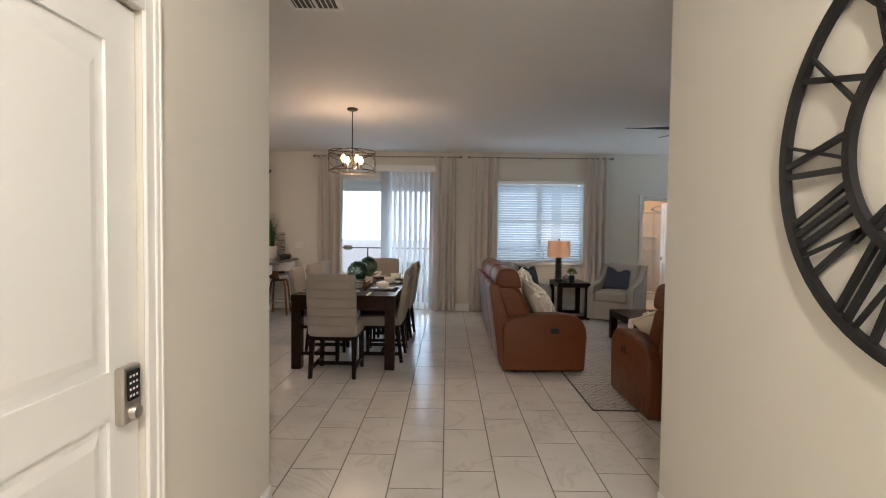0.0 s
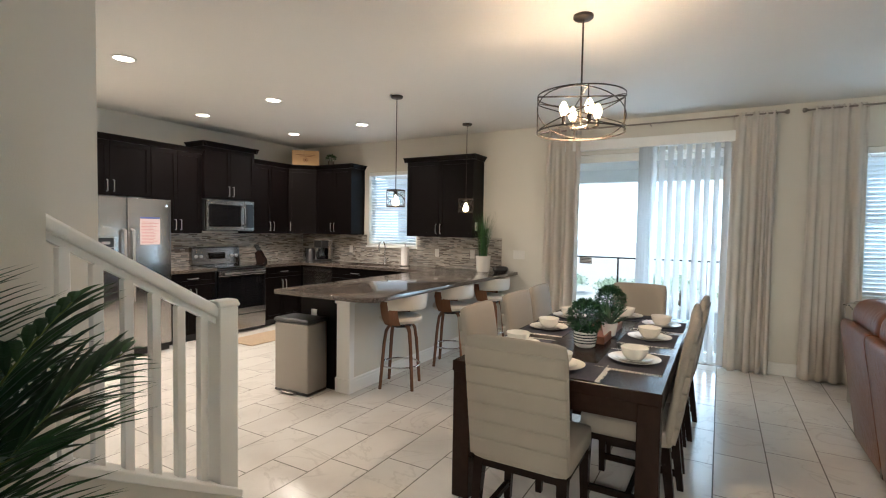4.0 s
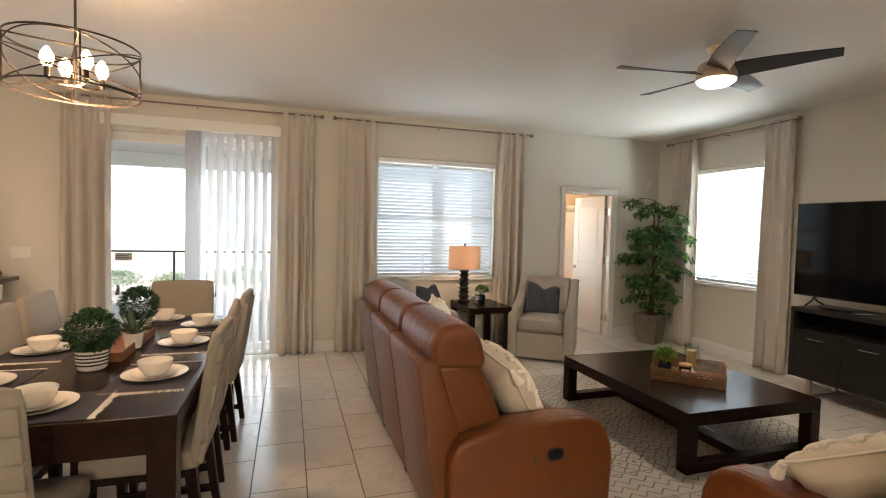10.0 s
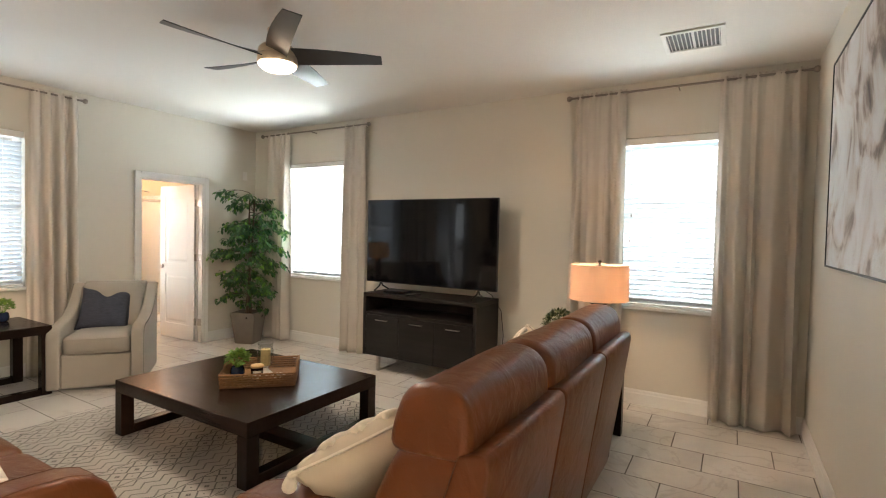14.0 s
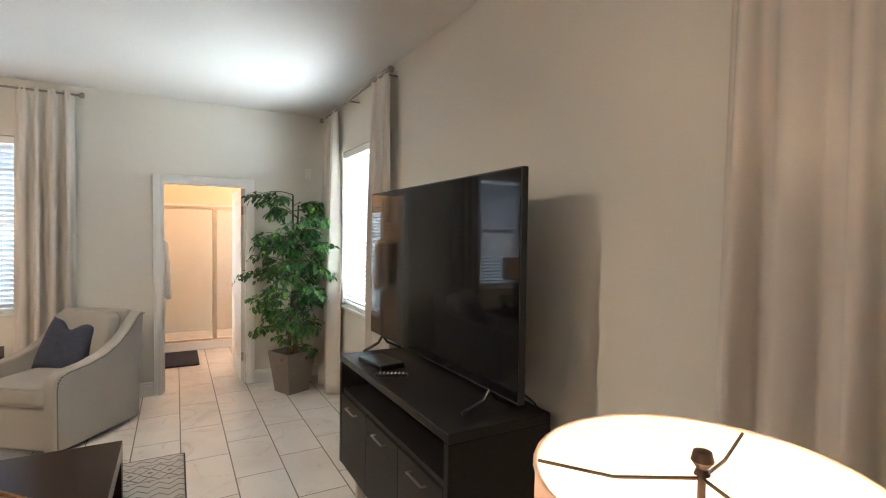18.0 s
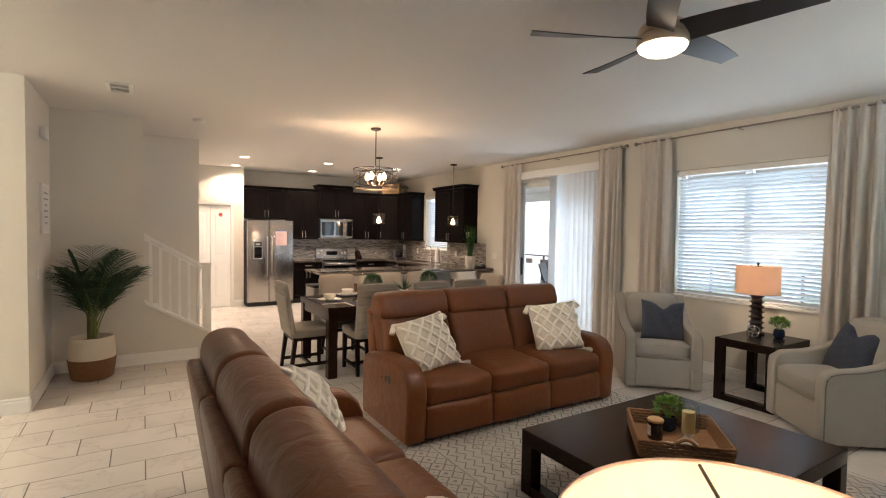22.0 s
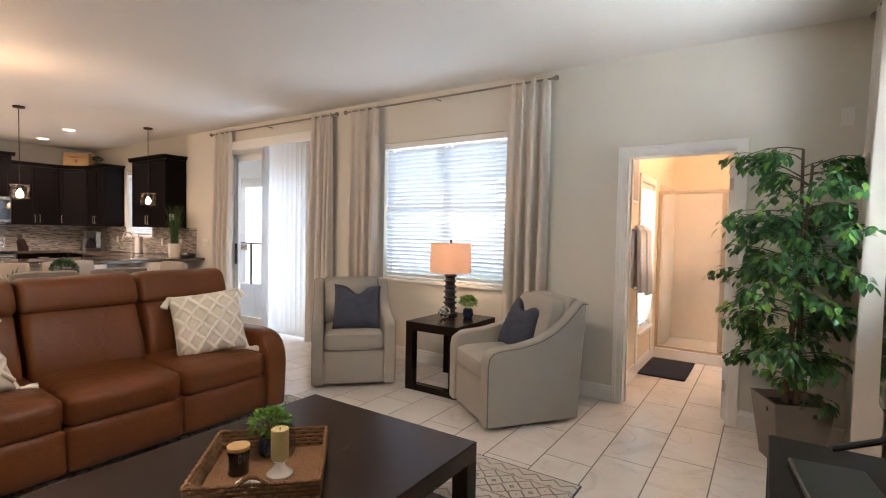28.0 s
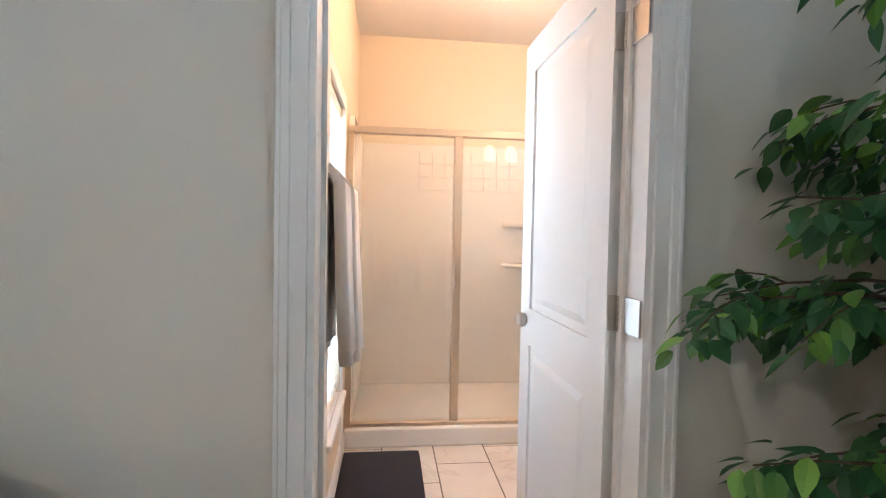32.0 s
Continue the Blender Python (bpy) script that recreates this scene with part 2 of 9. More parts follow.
# ---- materials ----
def material(name, colour, rough=0.5, metal=0.0, vary=0.06, scale=8.0, grain=0.0, grain_scale=120.0, bump=0.0, coat=0.0, stretch=(1, 1, 1), coords="Object", spec=0.5):
    """A painted, woven or metal surface: two scales of variation in colour and gloss, and fine relief."""
    m = bpy.data.materials.new(name)
    m.use_nodes = True
    nt = m.node_tree
    b = nt.nodes["Principled BSDF"]
    b.inputs["Roughness"].default_value, b.inputs["Metallic"].default_value = rough, metal
    b.inputs["Specular IOR Level"].default_value = spec
    b.inputs["Coat Weight"].default_value = coat
    tc = nt.nodes.new("ShaderNodeTexCoord")
    mp = nt.nodes.new("ShaderNodeMapping")
    mp.inputs["Scale"].default_value = stretch
    nt.links.new(tc.outputs[coords], mp.inputs["Vector"])
    big = nt.nodes.new("ShaderNodeTexNoise")
    big.inputs["Scale"].default_value, big.inputs["Detail"].default_value = scale, 4
    fine = nt.nodes.new("ShaderNodeTexNoise")
    fine.inputs["Scale"].default_value, fine.inputs["Detail"].default_value = grain_scale, 3
    for n in (big, fine):
        nt.links.new(mp.outputs[0], n.inputs["Vector"])
    lo, hi = [c * (1 - vary) for c in colour], [min(1, c * (1 + vary)) for c in colour]
    ramp = nt.nodes.new("ShaderNodeMix")
    ramp.data_type = "RGBA"
    ramp.inputs["A"].default_value, ramp.inputs["B"].default_value = (*lo, 1), (*hi, 1)
    add = nt.nodes.new("ShaderNodeMath")
    add.operation = "MULTIPLY_ADD"
    nt.links.new(fine.outputs["Fac"], add.inputs[0])
    add.inputs[1].default_value = grain
    nt.links.new(big.outputs["Fac"], add.inputs[2])
    nt.links.new(add.outputs[0], ramp.inputs["Factor"])
    nt.links.new(ramp.outputs["Result"], b.inputs["Base Color"])
    gloss = nt.nodes.new("ShaderNodeMapRange")
    gloss.inputs["To Min"].default_value, gloss.inputs["To Max"].default_value = max(0.0, rough - 0.06), min(1, rough + 0.06)
    nt.links.new(big.outputs["Fac"], gloss.inputs["Value"])
    nt.links.new(gloss.outputs[0], b.inputs["Roughness"])
    if bump:
        bp = nt.nodes.new("ShaderNodeBump")
        bp.inputs["Strength"].default_value, bp.inputs["Distance"].default_value = bump, 0.01
        nt.links.new(fine.outputs["Fac"], bp.inputs["Height"])
        nt.links.new(bp.outputs[0], b.inputs["Normal"])
    return m


def glowing(name, colour, strength):
    m = bpy.data.materials.new(name)
    m.use_nodes = True
    b = m.node_tree.nodes["Principled BSDF"]
    b.inputs["Base Color"].default_value = (*colour, 1)
    b.inputs["Emission Color"].default_value = (*colour, 1)
    b.inputs["Emission Strength"].default_value = strength
    return m


def clear_glass(name, tint=(1, 1, 1), rough=0.0):
    """Thin glass: clear straight through, with a reflection that grows at grazing angles."""
    m = bpy.data.materials.new(name)
    m.use_nodes = True
    nt = m.node_tree
    nt.nodes.remove(nt.nodes["Principled BSDF"])
    gl, tr, mx, lw = nt.nodes.new("ShaderNodeBsdfGlossy"), nt.nodes.new("ShaderNodeBsdfTransparent"), nt.nodes.new("ShaderNodeMixShader"), nt.nodes.new("ShaderNodeLayerWeight")
    gl.inputs["Roughness"].default_value = rough
    tr.inputs["Color"].default_value = (*tint, 1)
    pw, ad = nt.nodes.new("ShaderNodeMath"), nt.nodes.new("ShaderNodeMath")
    pw.operation, ad.operation = "POWER", "MULTIPLY_ADD"
    lw.inputs["Blend"].default_value = 0.5
    nt.links.new(lw.outputs["Facing"], pw.inputs[0])
    pw.inputs[1].default_value = 5.0
    nt.links.new(pw.outputs[0], ad.inputs[0])
    ad.inputs[1].default_value, ad.inputs[2].default_value = 0.6, 0.035
    nt.links.new(ad.outputs[0], mx.inputs[0])
    nt.links.new(tr.outputs[0], mx.inputs[1])
    nt.links.new(gl.outputs[0], mx.inputs[2])
    nt.links.new(mx.outputs[0], nt.nodes["Material Output"].inputs["Surface"])
    return m


def thin_cloth(name, colour, through=0.35, scale=300.0, bump=0.3):
    """Woven cloth that lets some light through."""
    m = material(name, colour, 0.9, vary=0.07, scale=5, grain=0.6, grain_scale=scale, bump=bump)
    nt = m.node_tree
    tl, mx = nt.nodes.new("ShaderNodeBsdfTranslucent"), nt.nodes.new("ShaderNodeMixShader")
    tl.inputs["Color"].default_value = (*colour, 1)
    mx.inputs[0].default_value = through
    nt.links.new(nt.nodes["Principled BSDF"].outputs[0], mx.inputs[1])
    nt.links.new(tl.outputs[0], mx.inputs[2])
    nt.links.new(mx.outputs[0], nt.nodes["Material Output"].inputs["Surface"])
    return m


def wood(name, dark, light, rough=0.4, scale=3.0, along="x", coat=0.0, spec=0.14):
    stretch = {"x": (0.6, 9, 9), "y": (9, 0.6, 9), "z": (9, 9, 0.6)}[along]
    m = material(name, [(a + b) / 2 for a, b in zip(dark, light)], rough, vary=0.0, scale=scale, grain=0.5, grain_scale=30, bump=0.02, coat=coat, stretch=stretch, spec=spec)
    mix = next(n for n in m.node_tree.nodes if n.bl_idname == "ShaderNodeMix")
    mix.inputs["A"].default_value, mix.inputs["B"].default_value = (*dark, 1), (*light, 1)
    return m


M = {}
M["wall"] = material("wall_paint", (0.66, 0.63, 0.56), 0.7, vary=0.025, scale=1.2, grain=0.3, grain_scale=260, bump=0.12)
M["ceiling"] = material("ceiling_paint", (0.72, 0.70, 0.66), 0.85, vary=0.02, scale=1.5, grain=0.4, grain_scale=90, bump=0.25)
M["trim"] = material("white_trim_paint", (0.80, 0.79, 0.76), 0.35, vary=0.02, scale=4, grain_scale=200, bump=0.03)
M["door"] = material("white_door_paint", (0.80, 0.80, 0.78), 0.33, vary=0.02, scale=3, grain_scale=180, bump=0.04)
M["grout"] = material("grey_grout", (0.17, 0.152, 0.132), 0.9, vary=0.1, scale=20, bump=0.2)
M["blind"] = thin_cloth("white_blind_slat", (0.74, 0.79, 0.83), 0.035, 60, 0.02)
M["vane"] = thin_cloth("white_vertical_vane", (0.78, 0.78, 0.78), 0.16, 200, 0.08)
M["curtain"] = thin_cloth("oatmeal_linen", (0.67, 0.62, 0.555), 0.24, 420, 0.15)
M["steel_rod"] = material("brushed_nickel_rod", (0.30, 0.27, 0.24), 0.35, 1.0, vary=0.05, scale=30)
M["hinge"] = material("dull_hinge_steel", (0.17, 0.155, 0.14), 0.55, 0.5, vary=0.1, scale=30)
M["chrome"] = material("polished_chrome", (0.75, 0.75, 0.76), 0.12, 1.0, vary=0.03, scale=12)
M["nickel"] = material("satin_nickel", (0.52, 0.49, 0.45), 0.30, 1.0, vary=0.05, scale=18)
M["stainless"] = material("brushed_stainless", (0.37, 0.355, 0.34), 0.24, 1.0, vary=0.03, scale=2, grain=0.05, grain_scale=260, bump=0.0)
M["black_plastic"] = material("black_plastic", (0.012, 0.012, 0.013), 0.35, vary=0.1, scale=20)
M["black_glass"] = material("black_screen_glass", (0.006, 0.006, 0.007), 0.06, vary=0.1, scale=4, coat=0.4)
M["screen"] = material("television_screen", (0.004, 0.004, 0.005), 0.05, vary=0.1, scale=4, spec=0.22)
M["black_metal"] = material("black_painted_metal", (0.018, 0.017, 0.017), 0.45, 0.3, vary=0.15, scale=14, grain_scale=150, bump=0.05)
M["bronze"] = material("oiled_bronze", (0.05, 0.038, 0.03), 0.42, 0.7, vary=0.15, scale=20)
M["leather"] = material("cognac_leather", (0.126, 0.039, 0.0115), 0.34, vary=0.16, scale=3.2, grain=0.35, grain_scale=210, bump=0.16, spec=0.32)
def creases(m, scale, strength):
    """Adds soft, stretched wrinkles under the fine grain of a hide."""
    nt = m.node_tree
    tc, nz, bp = nt.nodes.new("ShaderNodeTexCoord"), nt.nodes.new("ShaderNodeTexNoise"), nt.nodes.new("ShaderNodeBump")
    nz.inputs["Scale"].default_value, nz.inputs["Detail"].default_value, nz.inputs["Distortion"].default_value = scale, 3, 1.6
    bp.inputs["Strength"].default_value, bp.inputs["Distance"].default_value = strength, 0.02
    nt.links.new(tc.outputs["Object"], nz.inputs["Vector"])
    nt.links.new(nz.outputs["Fac"], bp.inputs["Height"])
    fine = next(n for n in nt.nodes if n.bl_idname == "ShaderNodeBump" and n != bp)
    nt.links.new(bp.outputs[0], fine.inputs["Normal"])


creases(M["leather"], 7.0, 0.35)
M["upholstery"] = material("taupe_linen", (0.285, 0.25, 0.21), 0.9, vary=0.07, scale=5, grain=0.7, grain_scale=520, bump=0.2)
M["armchair"] = material("stone_linen", (0.33, 0.305, 0.268), 0.9, vary=0.07, scale=5, grain=0.7, grain_scale=480, bump=0.2)
M["navy"] = material("navy_slub_weave", (0.034, 0.040, 0.060), 0.85, vary=0.85, scale=26, grain=0.5, grain_scale=120, bump=0.5, stretch=(1, 1, 6))
M["cream"] = material("cream_cotton", (0.66, 0.59, 0.49), 0.95, vary=0.06, scale=9, grain=0.5, grain_scale=300, bump=0.2)
M["tuft"] = material("cream_tufted_yarn", (0.80, 0.75, 0.66), 0.95, vary=0.10, scale=60, grain=0.8, grain_scale=180, bump=0.35)
M["espresso"] = wood("espresso_wood", (0.007, 0.0044, 0.0034), (0.018, 0.0108, 0.0086), 0.24, 2.5, "x", 0.0)
M["espresso_y"] = wood("espresso_wood_lengthwise", (0.010, 0.0052, 0.0036), (0.025, 0.0132, 0.0095), 0.24, 2.5, "y", 0.0)
M["cabinet"] = wood("dark_cabinet_wood", (0.0022, 0.0017, 0.0017), (0.0048, 0.0035, 0.0034), 0.36, 2.0, "z", 0.0, 0.08)
M["console"] = wood("charcoal_console_wood", (0.009, 0.008, 0.0075), (0.024, 0.021, 0.0195), 0.45, 3.0, "y")
M["walnut"] = wood("walnut_ply", (0.10, 0.045, 0.022), (0.20, 0.095, 0.05), 0.38, 3.0, "z", 0.1)
M["oak"] = wood("pale_pine", (0.45, 0.28, 0.13), (0.60, 0.40, 0.21), 0.6, 3.0, "x")
M["teak"] = wood("red_brown_board", (0.16, 0.06, 0.03), (0.26, 0.11, 0.06), 0.5, 4.0, "y")
M["vinyl"] = material("cream_vinyl", (0.66, 0.61, 0.53), 0.42, vary=0.04, scale=6, grain_scale=240, bump=0.08)
M["china"] = material("white_stoneware", (0.80, 0.77, 0.71), 0.16, vary=0.02, scale=8)
M["placemat"] = material("charcoal_woven_mat", (0.055, 0.053, 0.068), 0.95, vary=0.3, scale=30, grain=0.8, grain_scale=160, bump=0.9, stretch=(1, 6, 1))
M["wicker"] = material("water_hyacinth_weave", (0.165, 0.083, 0.037), 0.8, vary=0.5, scale=40, grain=0.8, grain_scale=90, bump=1.0)
M["soil"] = material("dark_soil", (0.03, 0.022, 0.016), 0.95, vary=0.4, scale=40, grain_scale=90, bump=0.8)
M["bark"] = material("brown_bark", (0.075, 0.05, 0.032), 0.9, vary=0.35, scale=14, grain=0.5, grain_scale=70, bump=0.8, stretch=(4, 4, 1))
M["concrete"] = material("brown_grey_cement", (0.155, 0.130, 0.108), 0.85, vary=0.22, scale=9, grain=0.5, grain_scale=80, bump=0.4)
M["navy_glaze"] = material("navy_glazed_ceramic", (0.012, 0.022, 0.055), 0.15, vary=0.3, scale=9)
M["wax"] = material("ivory_candle_wax", (0.74, 0.60, 0.30), 0.55, vary=0.05, scale=12)
M["art_grey"] = material("art_grey_paint", (0.34, 0.34, 0.34), 0.6, vary=0.3, scale=4, grain=0.5, grain_scale=40, bump=0.4)
M["paper"] = material("white_paper", (0.75, 0.73, 0.72), 0.8, vary=0.03, scale=5)
M["ink"] = material("dark_ink", (0.03, 0.03, 0.035), 0.7, vary=0.1, scale=20)
M["white_plastic"] = material("white_plastic", (0.76, 0.74, 0.70), 0.35, vary=0.02, scale=10)
M["towel"] = material("white_terry_towel", (0.72, 0.70, 0.68), 0.95, vary=0.06, scale=20, grain=0.7, grain_scale=300, bump=0.15)
M["bath_mat"] = material("navy_bath_mat", (0.014, 0.015, 0.026), 0.95, vary=0.4, scale=60, grain=0.8, grain_scale=260, bump=1.0)
M["surround"] = material("white_acrylic_surround", (0.76, 0.73, 0.68), 0.18, vary=0.02, scale=4)
M["glass"] = clear_glass("clear_glass")
M["shower_glass"] = clear_glass("shower_glass", (0.97, 0.98, 0.97))
M["jar_glass"] = clear_glass("jar_glass", (0.95, 0.96, 0.95))
M["bulb"] = glowing("lit_bulb", (1.0, 0.66, 0.34), 18.0)
M["diffuser"] = glowing("lit_diffuser", (1.0, 0.80, 0.58), 9.0)
M["downlight"] = glowing("lit_downlight", (1.0, 0.80, 0.60), 14.0)
M["shade"] = thin_cloth("linen_lampshade", (0.84, 0.68, 0.56), 0.55, 260, 0.2)
M["lamp_base"] = material("ebony_ribbed_lamp", (0.02, 0.015, 0.015), 0.35, vary=0.3, scale=10)

# ---- the house: walls, floor, ceiling ----
ZC = 2.83
YF, XR, XK, YS = 8.53, 5.255, -6.45, 2.20
W = M["wall"]
wall("wall_far", "x", YF, YF + 0.15, XK - 0.12, XR + 0.15, 0, ZC, [(-5.0, -4.1, 1.20, 2.36), (-1.80, 0.02, 0, 2.43), (1.11, 2.65, 0.87, 2.35), (3.70, 4.47, 0, 2.04)], W)
wall("wall_window_side", "y", XR, XR + 0.15, YS - 0.12, YF, 0, ZC, [(2.70, 3.58, 0.87, 2.35), (6.83, 7.83, 0.87, 2.35)], W)
wall("wall_south", "x", YS, YS - 0.12, 1.41, XR, 0, ZC, [], W)
wall("wall_hall_clock", "y", 1.29, 1.41, -2.8, YS, 0, ZC, [], W)
wall("wall_hall_door", "y", -0.67, -0.78, -2.8, 2.21, 0, ZC, [(0.395, 1.21, 0, 2.04)], W)
wall("wall_hall_end", "x", -2.8, -2.92, -0.78, 1.41, 0, ZC, [], W)
wall("wall_nook_sign", "x", 2.21, 2.13, -2.03, -0.78, 0, ZC, [], W)
wall("wall_nook_stair", "y", -1.91, -2.03, 2.21, 3.05, 0, ZC, [], W)
wall("wall_stair_far", "y", -3.04, -3.16, -0.8, 3.72, 0, 5.2, [], W)
wall("wall_stair_top", "x", -0.8, -0.92, -3.16, -1.91, 0, 5.2, [], W)
wall("wall_stair_shaft", "y", -1.91, -2.03, -0.8, 2.13, 0, 5.2, [], W)
wall("wall_understair", "x", 3.72, 3.60, -6.10, -3.16, 0, ZC, [], W)
wall("wall_closet", "y", -5.98, -6.10, 3.72, 4.80, 0, ZC, [(3.80, 4.56, 0, 2.05)], W)
wall("wall_closet_side", "x", 4.80, 4.68, XK - 0.12, -6.10, 0, ZC, [], W)
wall("wall_closet_back", "y", -6.75, -6.85, 3.60, 4.68, 0, ZC, [], W)
wall("wall_kitchen", "y", XK, XK - 0.12, 4.80, YF, 0, ZC, [], W)
BW = material("bathroom_paint", (0.70, 0.62, 0.48), 0.7, vary=0.03, scale=1.5, grain_scale=250, bump=0.1)
wall("wall_bath_window", "y", 3.62, 3.46, YF + 0.15, 11.4, 0, ZC, [(9.46, 10.10, 0.42, 1.93)], BW)
wall("wall_bath_far", "x", 11.4, 11.52, 3.46, 6.1, 0, ZC, [], BW)
wall("wall_bath_side", "y", 6.0, 6.12, YF + 0.15, 11.4, 0, ZC, [], BW)

bm = bmesh.new()
box(bm, XK - 0.12, -3.04, 3.60, 8.68, ZC, ZC + 0.14)
box(bm, -3.04, -1.91, 2.95, 8.68, ZC, ZC + 0.14)
box(bm, -1.91, XR + 0.15, -2.92, 8.68, ZC, ZC + 0.14)
box(bm, 3.46, 6.12, 8.68, 11.52, ZC, ZC + 0.14)
solid("ceiling", bm, M["ceiling"], "flat white painted ceiling", "ceiling", "", "structure")
bm = bmesh.new()
box(bm, -3.16, -1.91, -0.92, 2.95, 5.2, 5.3)
box(bm, -3.16, -1.91, 2.95, 3.05, ZC + 0.14, 5.2)
solid("ceiling_stair", bm, M["ceiling"], "white ceiling over the stairwell", "ceiling", "", "structure")

floor = solid("floor", one_box(XK - 0.12, XR + 0.15, -2.92, 8.68, -0.15, -0.0007), M["grout"], "marble-look porcelain tile floor in running bond with grey grout", "floor", "", "structure")
bath_floor = solid("floor_bath", one_box(3.46, 6.12, 8.68, 11.52, -0.15, -0.0007), M["grout"], "marble-look porcelain bathroom floor tiles", "floor", "", "structure")
ground = solid("ground", one_box(-400, 400, 8.7, 500, -0.5, -0.2), material("pale_concrete_deck", (0.55, 0.53, 0.50), 0.9, vary=0.08, scale=2, grain_scale=60, bump=0.2), "pale concrete patio and ground outside", "ground", "", "structure")
backdrop = solid("backdrop", one_box(-160, 160, 90, 90.5, -0.6, 70), glowing("hazy_white_sky", (0.86, 0.94, 1.0), 1.25), "hazy white sky beyond the garden", "backdrop", "", "structure")
side_ground = solid("ground_side", one_box(5.5, 400, -400, 8.69, -0.5, -0.2), M["concrete"], "bare ground beside the house", "ground", "", "structure")


# baseboards: a stepped profile on every visible wall
def baseboard(name, axis, face, out, a, b):
    prof = [(0, 0), (out * 0.014, 0), (out * 0.014, 0.095), (out * 0.010, 0.105), (out * 0.010, 0.120), (out * 0.004, 0.132), (0, 0.132)]
    bm = bmesh.new()
    extrude_profile(bm, [(face + p, z) for p, z in prof], "x" if axis == "x" else "y", a, b)
    return solid(name, bm, M["trim"], "white painted moulded baseboard", "baseboard", "", "structure")


for axis, face, out, a, b in (("x", YF, -1, -2.62, -1.80), ("x", YF, -1, 0.10, 3.64), ("x", YF, -1, 4.53, XR), ("y", XR, -1, YS, YF - 0.014), ("x", YS, 1, 1.29, XR - 0.014),
                              ("y", 1.29, -1, -2.8, YS), ("y", -0.67, 1, -2.8, 0.329), ("y", -0.67, 1, 1.276, 2.21), ("x", 2.21, 1, -1.91, -0.67),
                              ("y", -1.91, 1, 2.224, 3.60), ("y", -5.98, 1, 4.62, 4.80), ("x", 3.72, 1, -5.98, -3.04), ("y", 3.62, 1, YF + 0.15, 10.3)):
    baseboard("baseboard", axis, face, out, a, b)


# ---- doors and casings ----
def casing(name, axis, face, out, a, b, top, w=0.066):
    """A moulded casing round an opening a..b up to top, on the face of a wall."""
    ob = thing(name, label="white painted moulded door casing", category="door frame", kind="structure")
    for nm, s, t, z0, z1 in (("jamb_casing", a - w, a, 0, top + w), ("jamb_casing", b, b + w, 0, top + w), ("head_casing", a, b, top, top + w)):
        bm = bmesh.new()
        for d, lo, hi in ((0.012, 0, 1), (0.018, 0.55, 1.0), (0.022, 0.82, 0.98)):
            inner = nm == "jamb_casing" and s < a
            p, q, r0, r1 = s, t, z0, z1
            if nm == "head_casing":
                r0, r1 = z0 + (z1 - z0) * lo, z0 + (z1 - z0) * hi
            elif inner:
                p, q = t - (t - s) * hi, t - (t - s) * lo
            else:
                p, q = s + (t - s) * lo, s + (t - s) * hi
            u0, u1 = sorted((face, face + out * d))
            box(bm, *((p, q, u0, u1) if axis == "x" else (u0, u1, p, q)), r0, r1, 0.002, 1)
        part(nm, bm, M["trim"], ob)
    return ob


casing("door_frame_bath", "x", YF, -1, 3.70, 4.47, 2.04)
casing("door_frame_hall", "y", -0.67, 1, 0.395, 1.21, 2.04)
casing("door_frame_closet", "y", -5.98, 1, 3.80, 4.56, 2.05, 0.05)
lining = thing("door_lining_bath", label="white door lining with a stop", category="door frame", kind="structure")
for x0, x1, z0, z1 in ((3.70, 3.715, 0, 2.04), (4.455, 4.47, 0, 2.04), (3.715, 4.455, 2.025, 2.04)):
    part("lining_board", one_box(x0, x1, YF - 0.002, YF + 0.152, z0, z1), M["trim"], lining)
for x0, x1, z0, z1 in ((3.715, 3.727, 0, 2.025), (4.443, 4.455, 0, 2.025)):
    part("door_stop", one_box(x0, x1, YF + 0.08, YF + 0.105, z0, z1), M["trim"], lining)


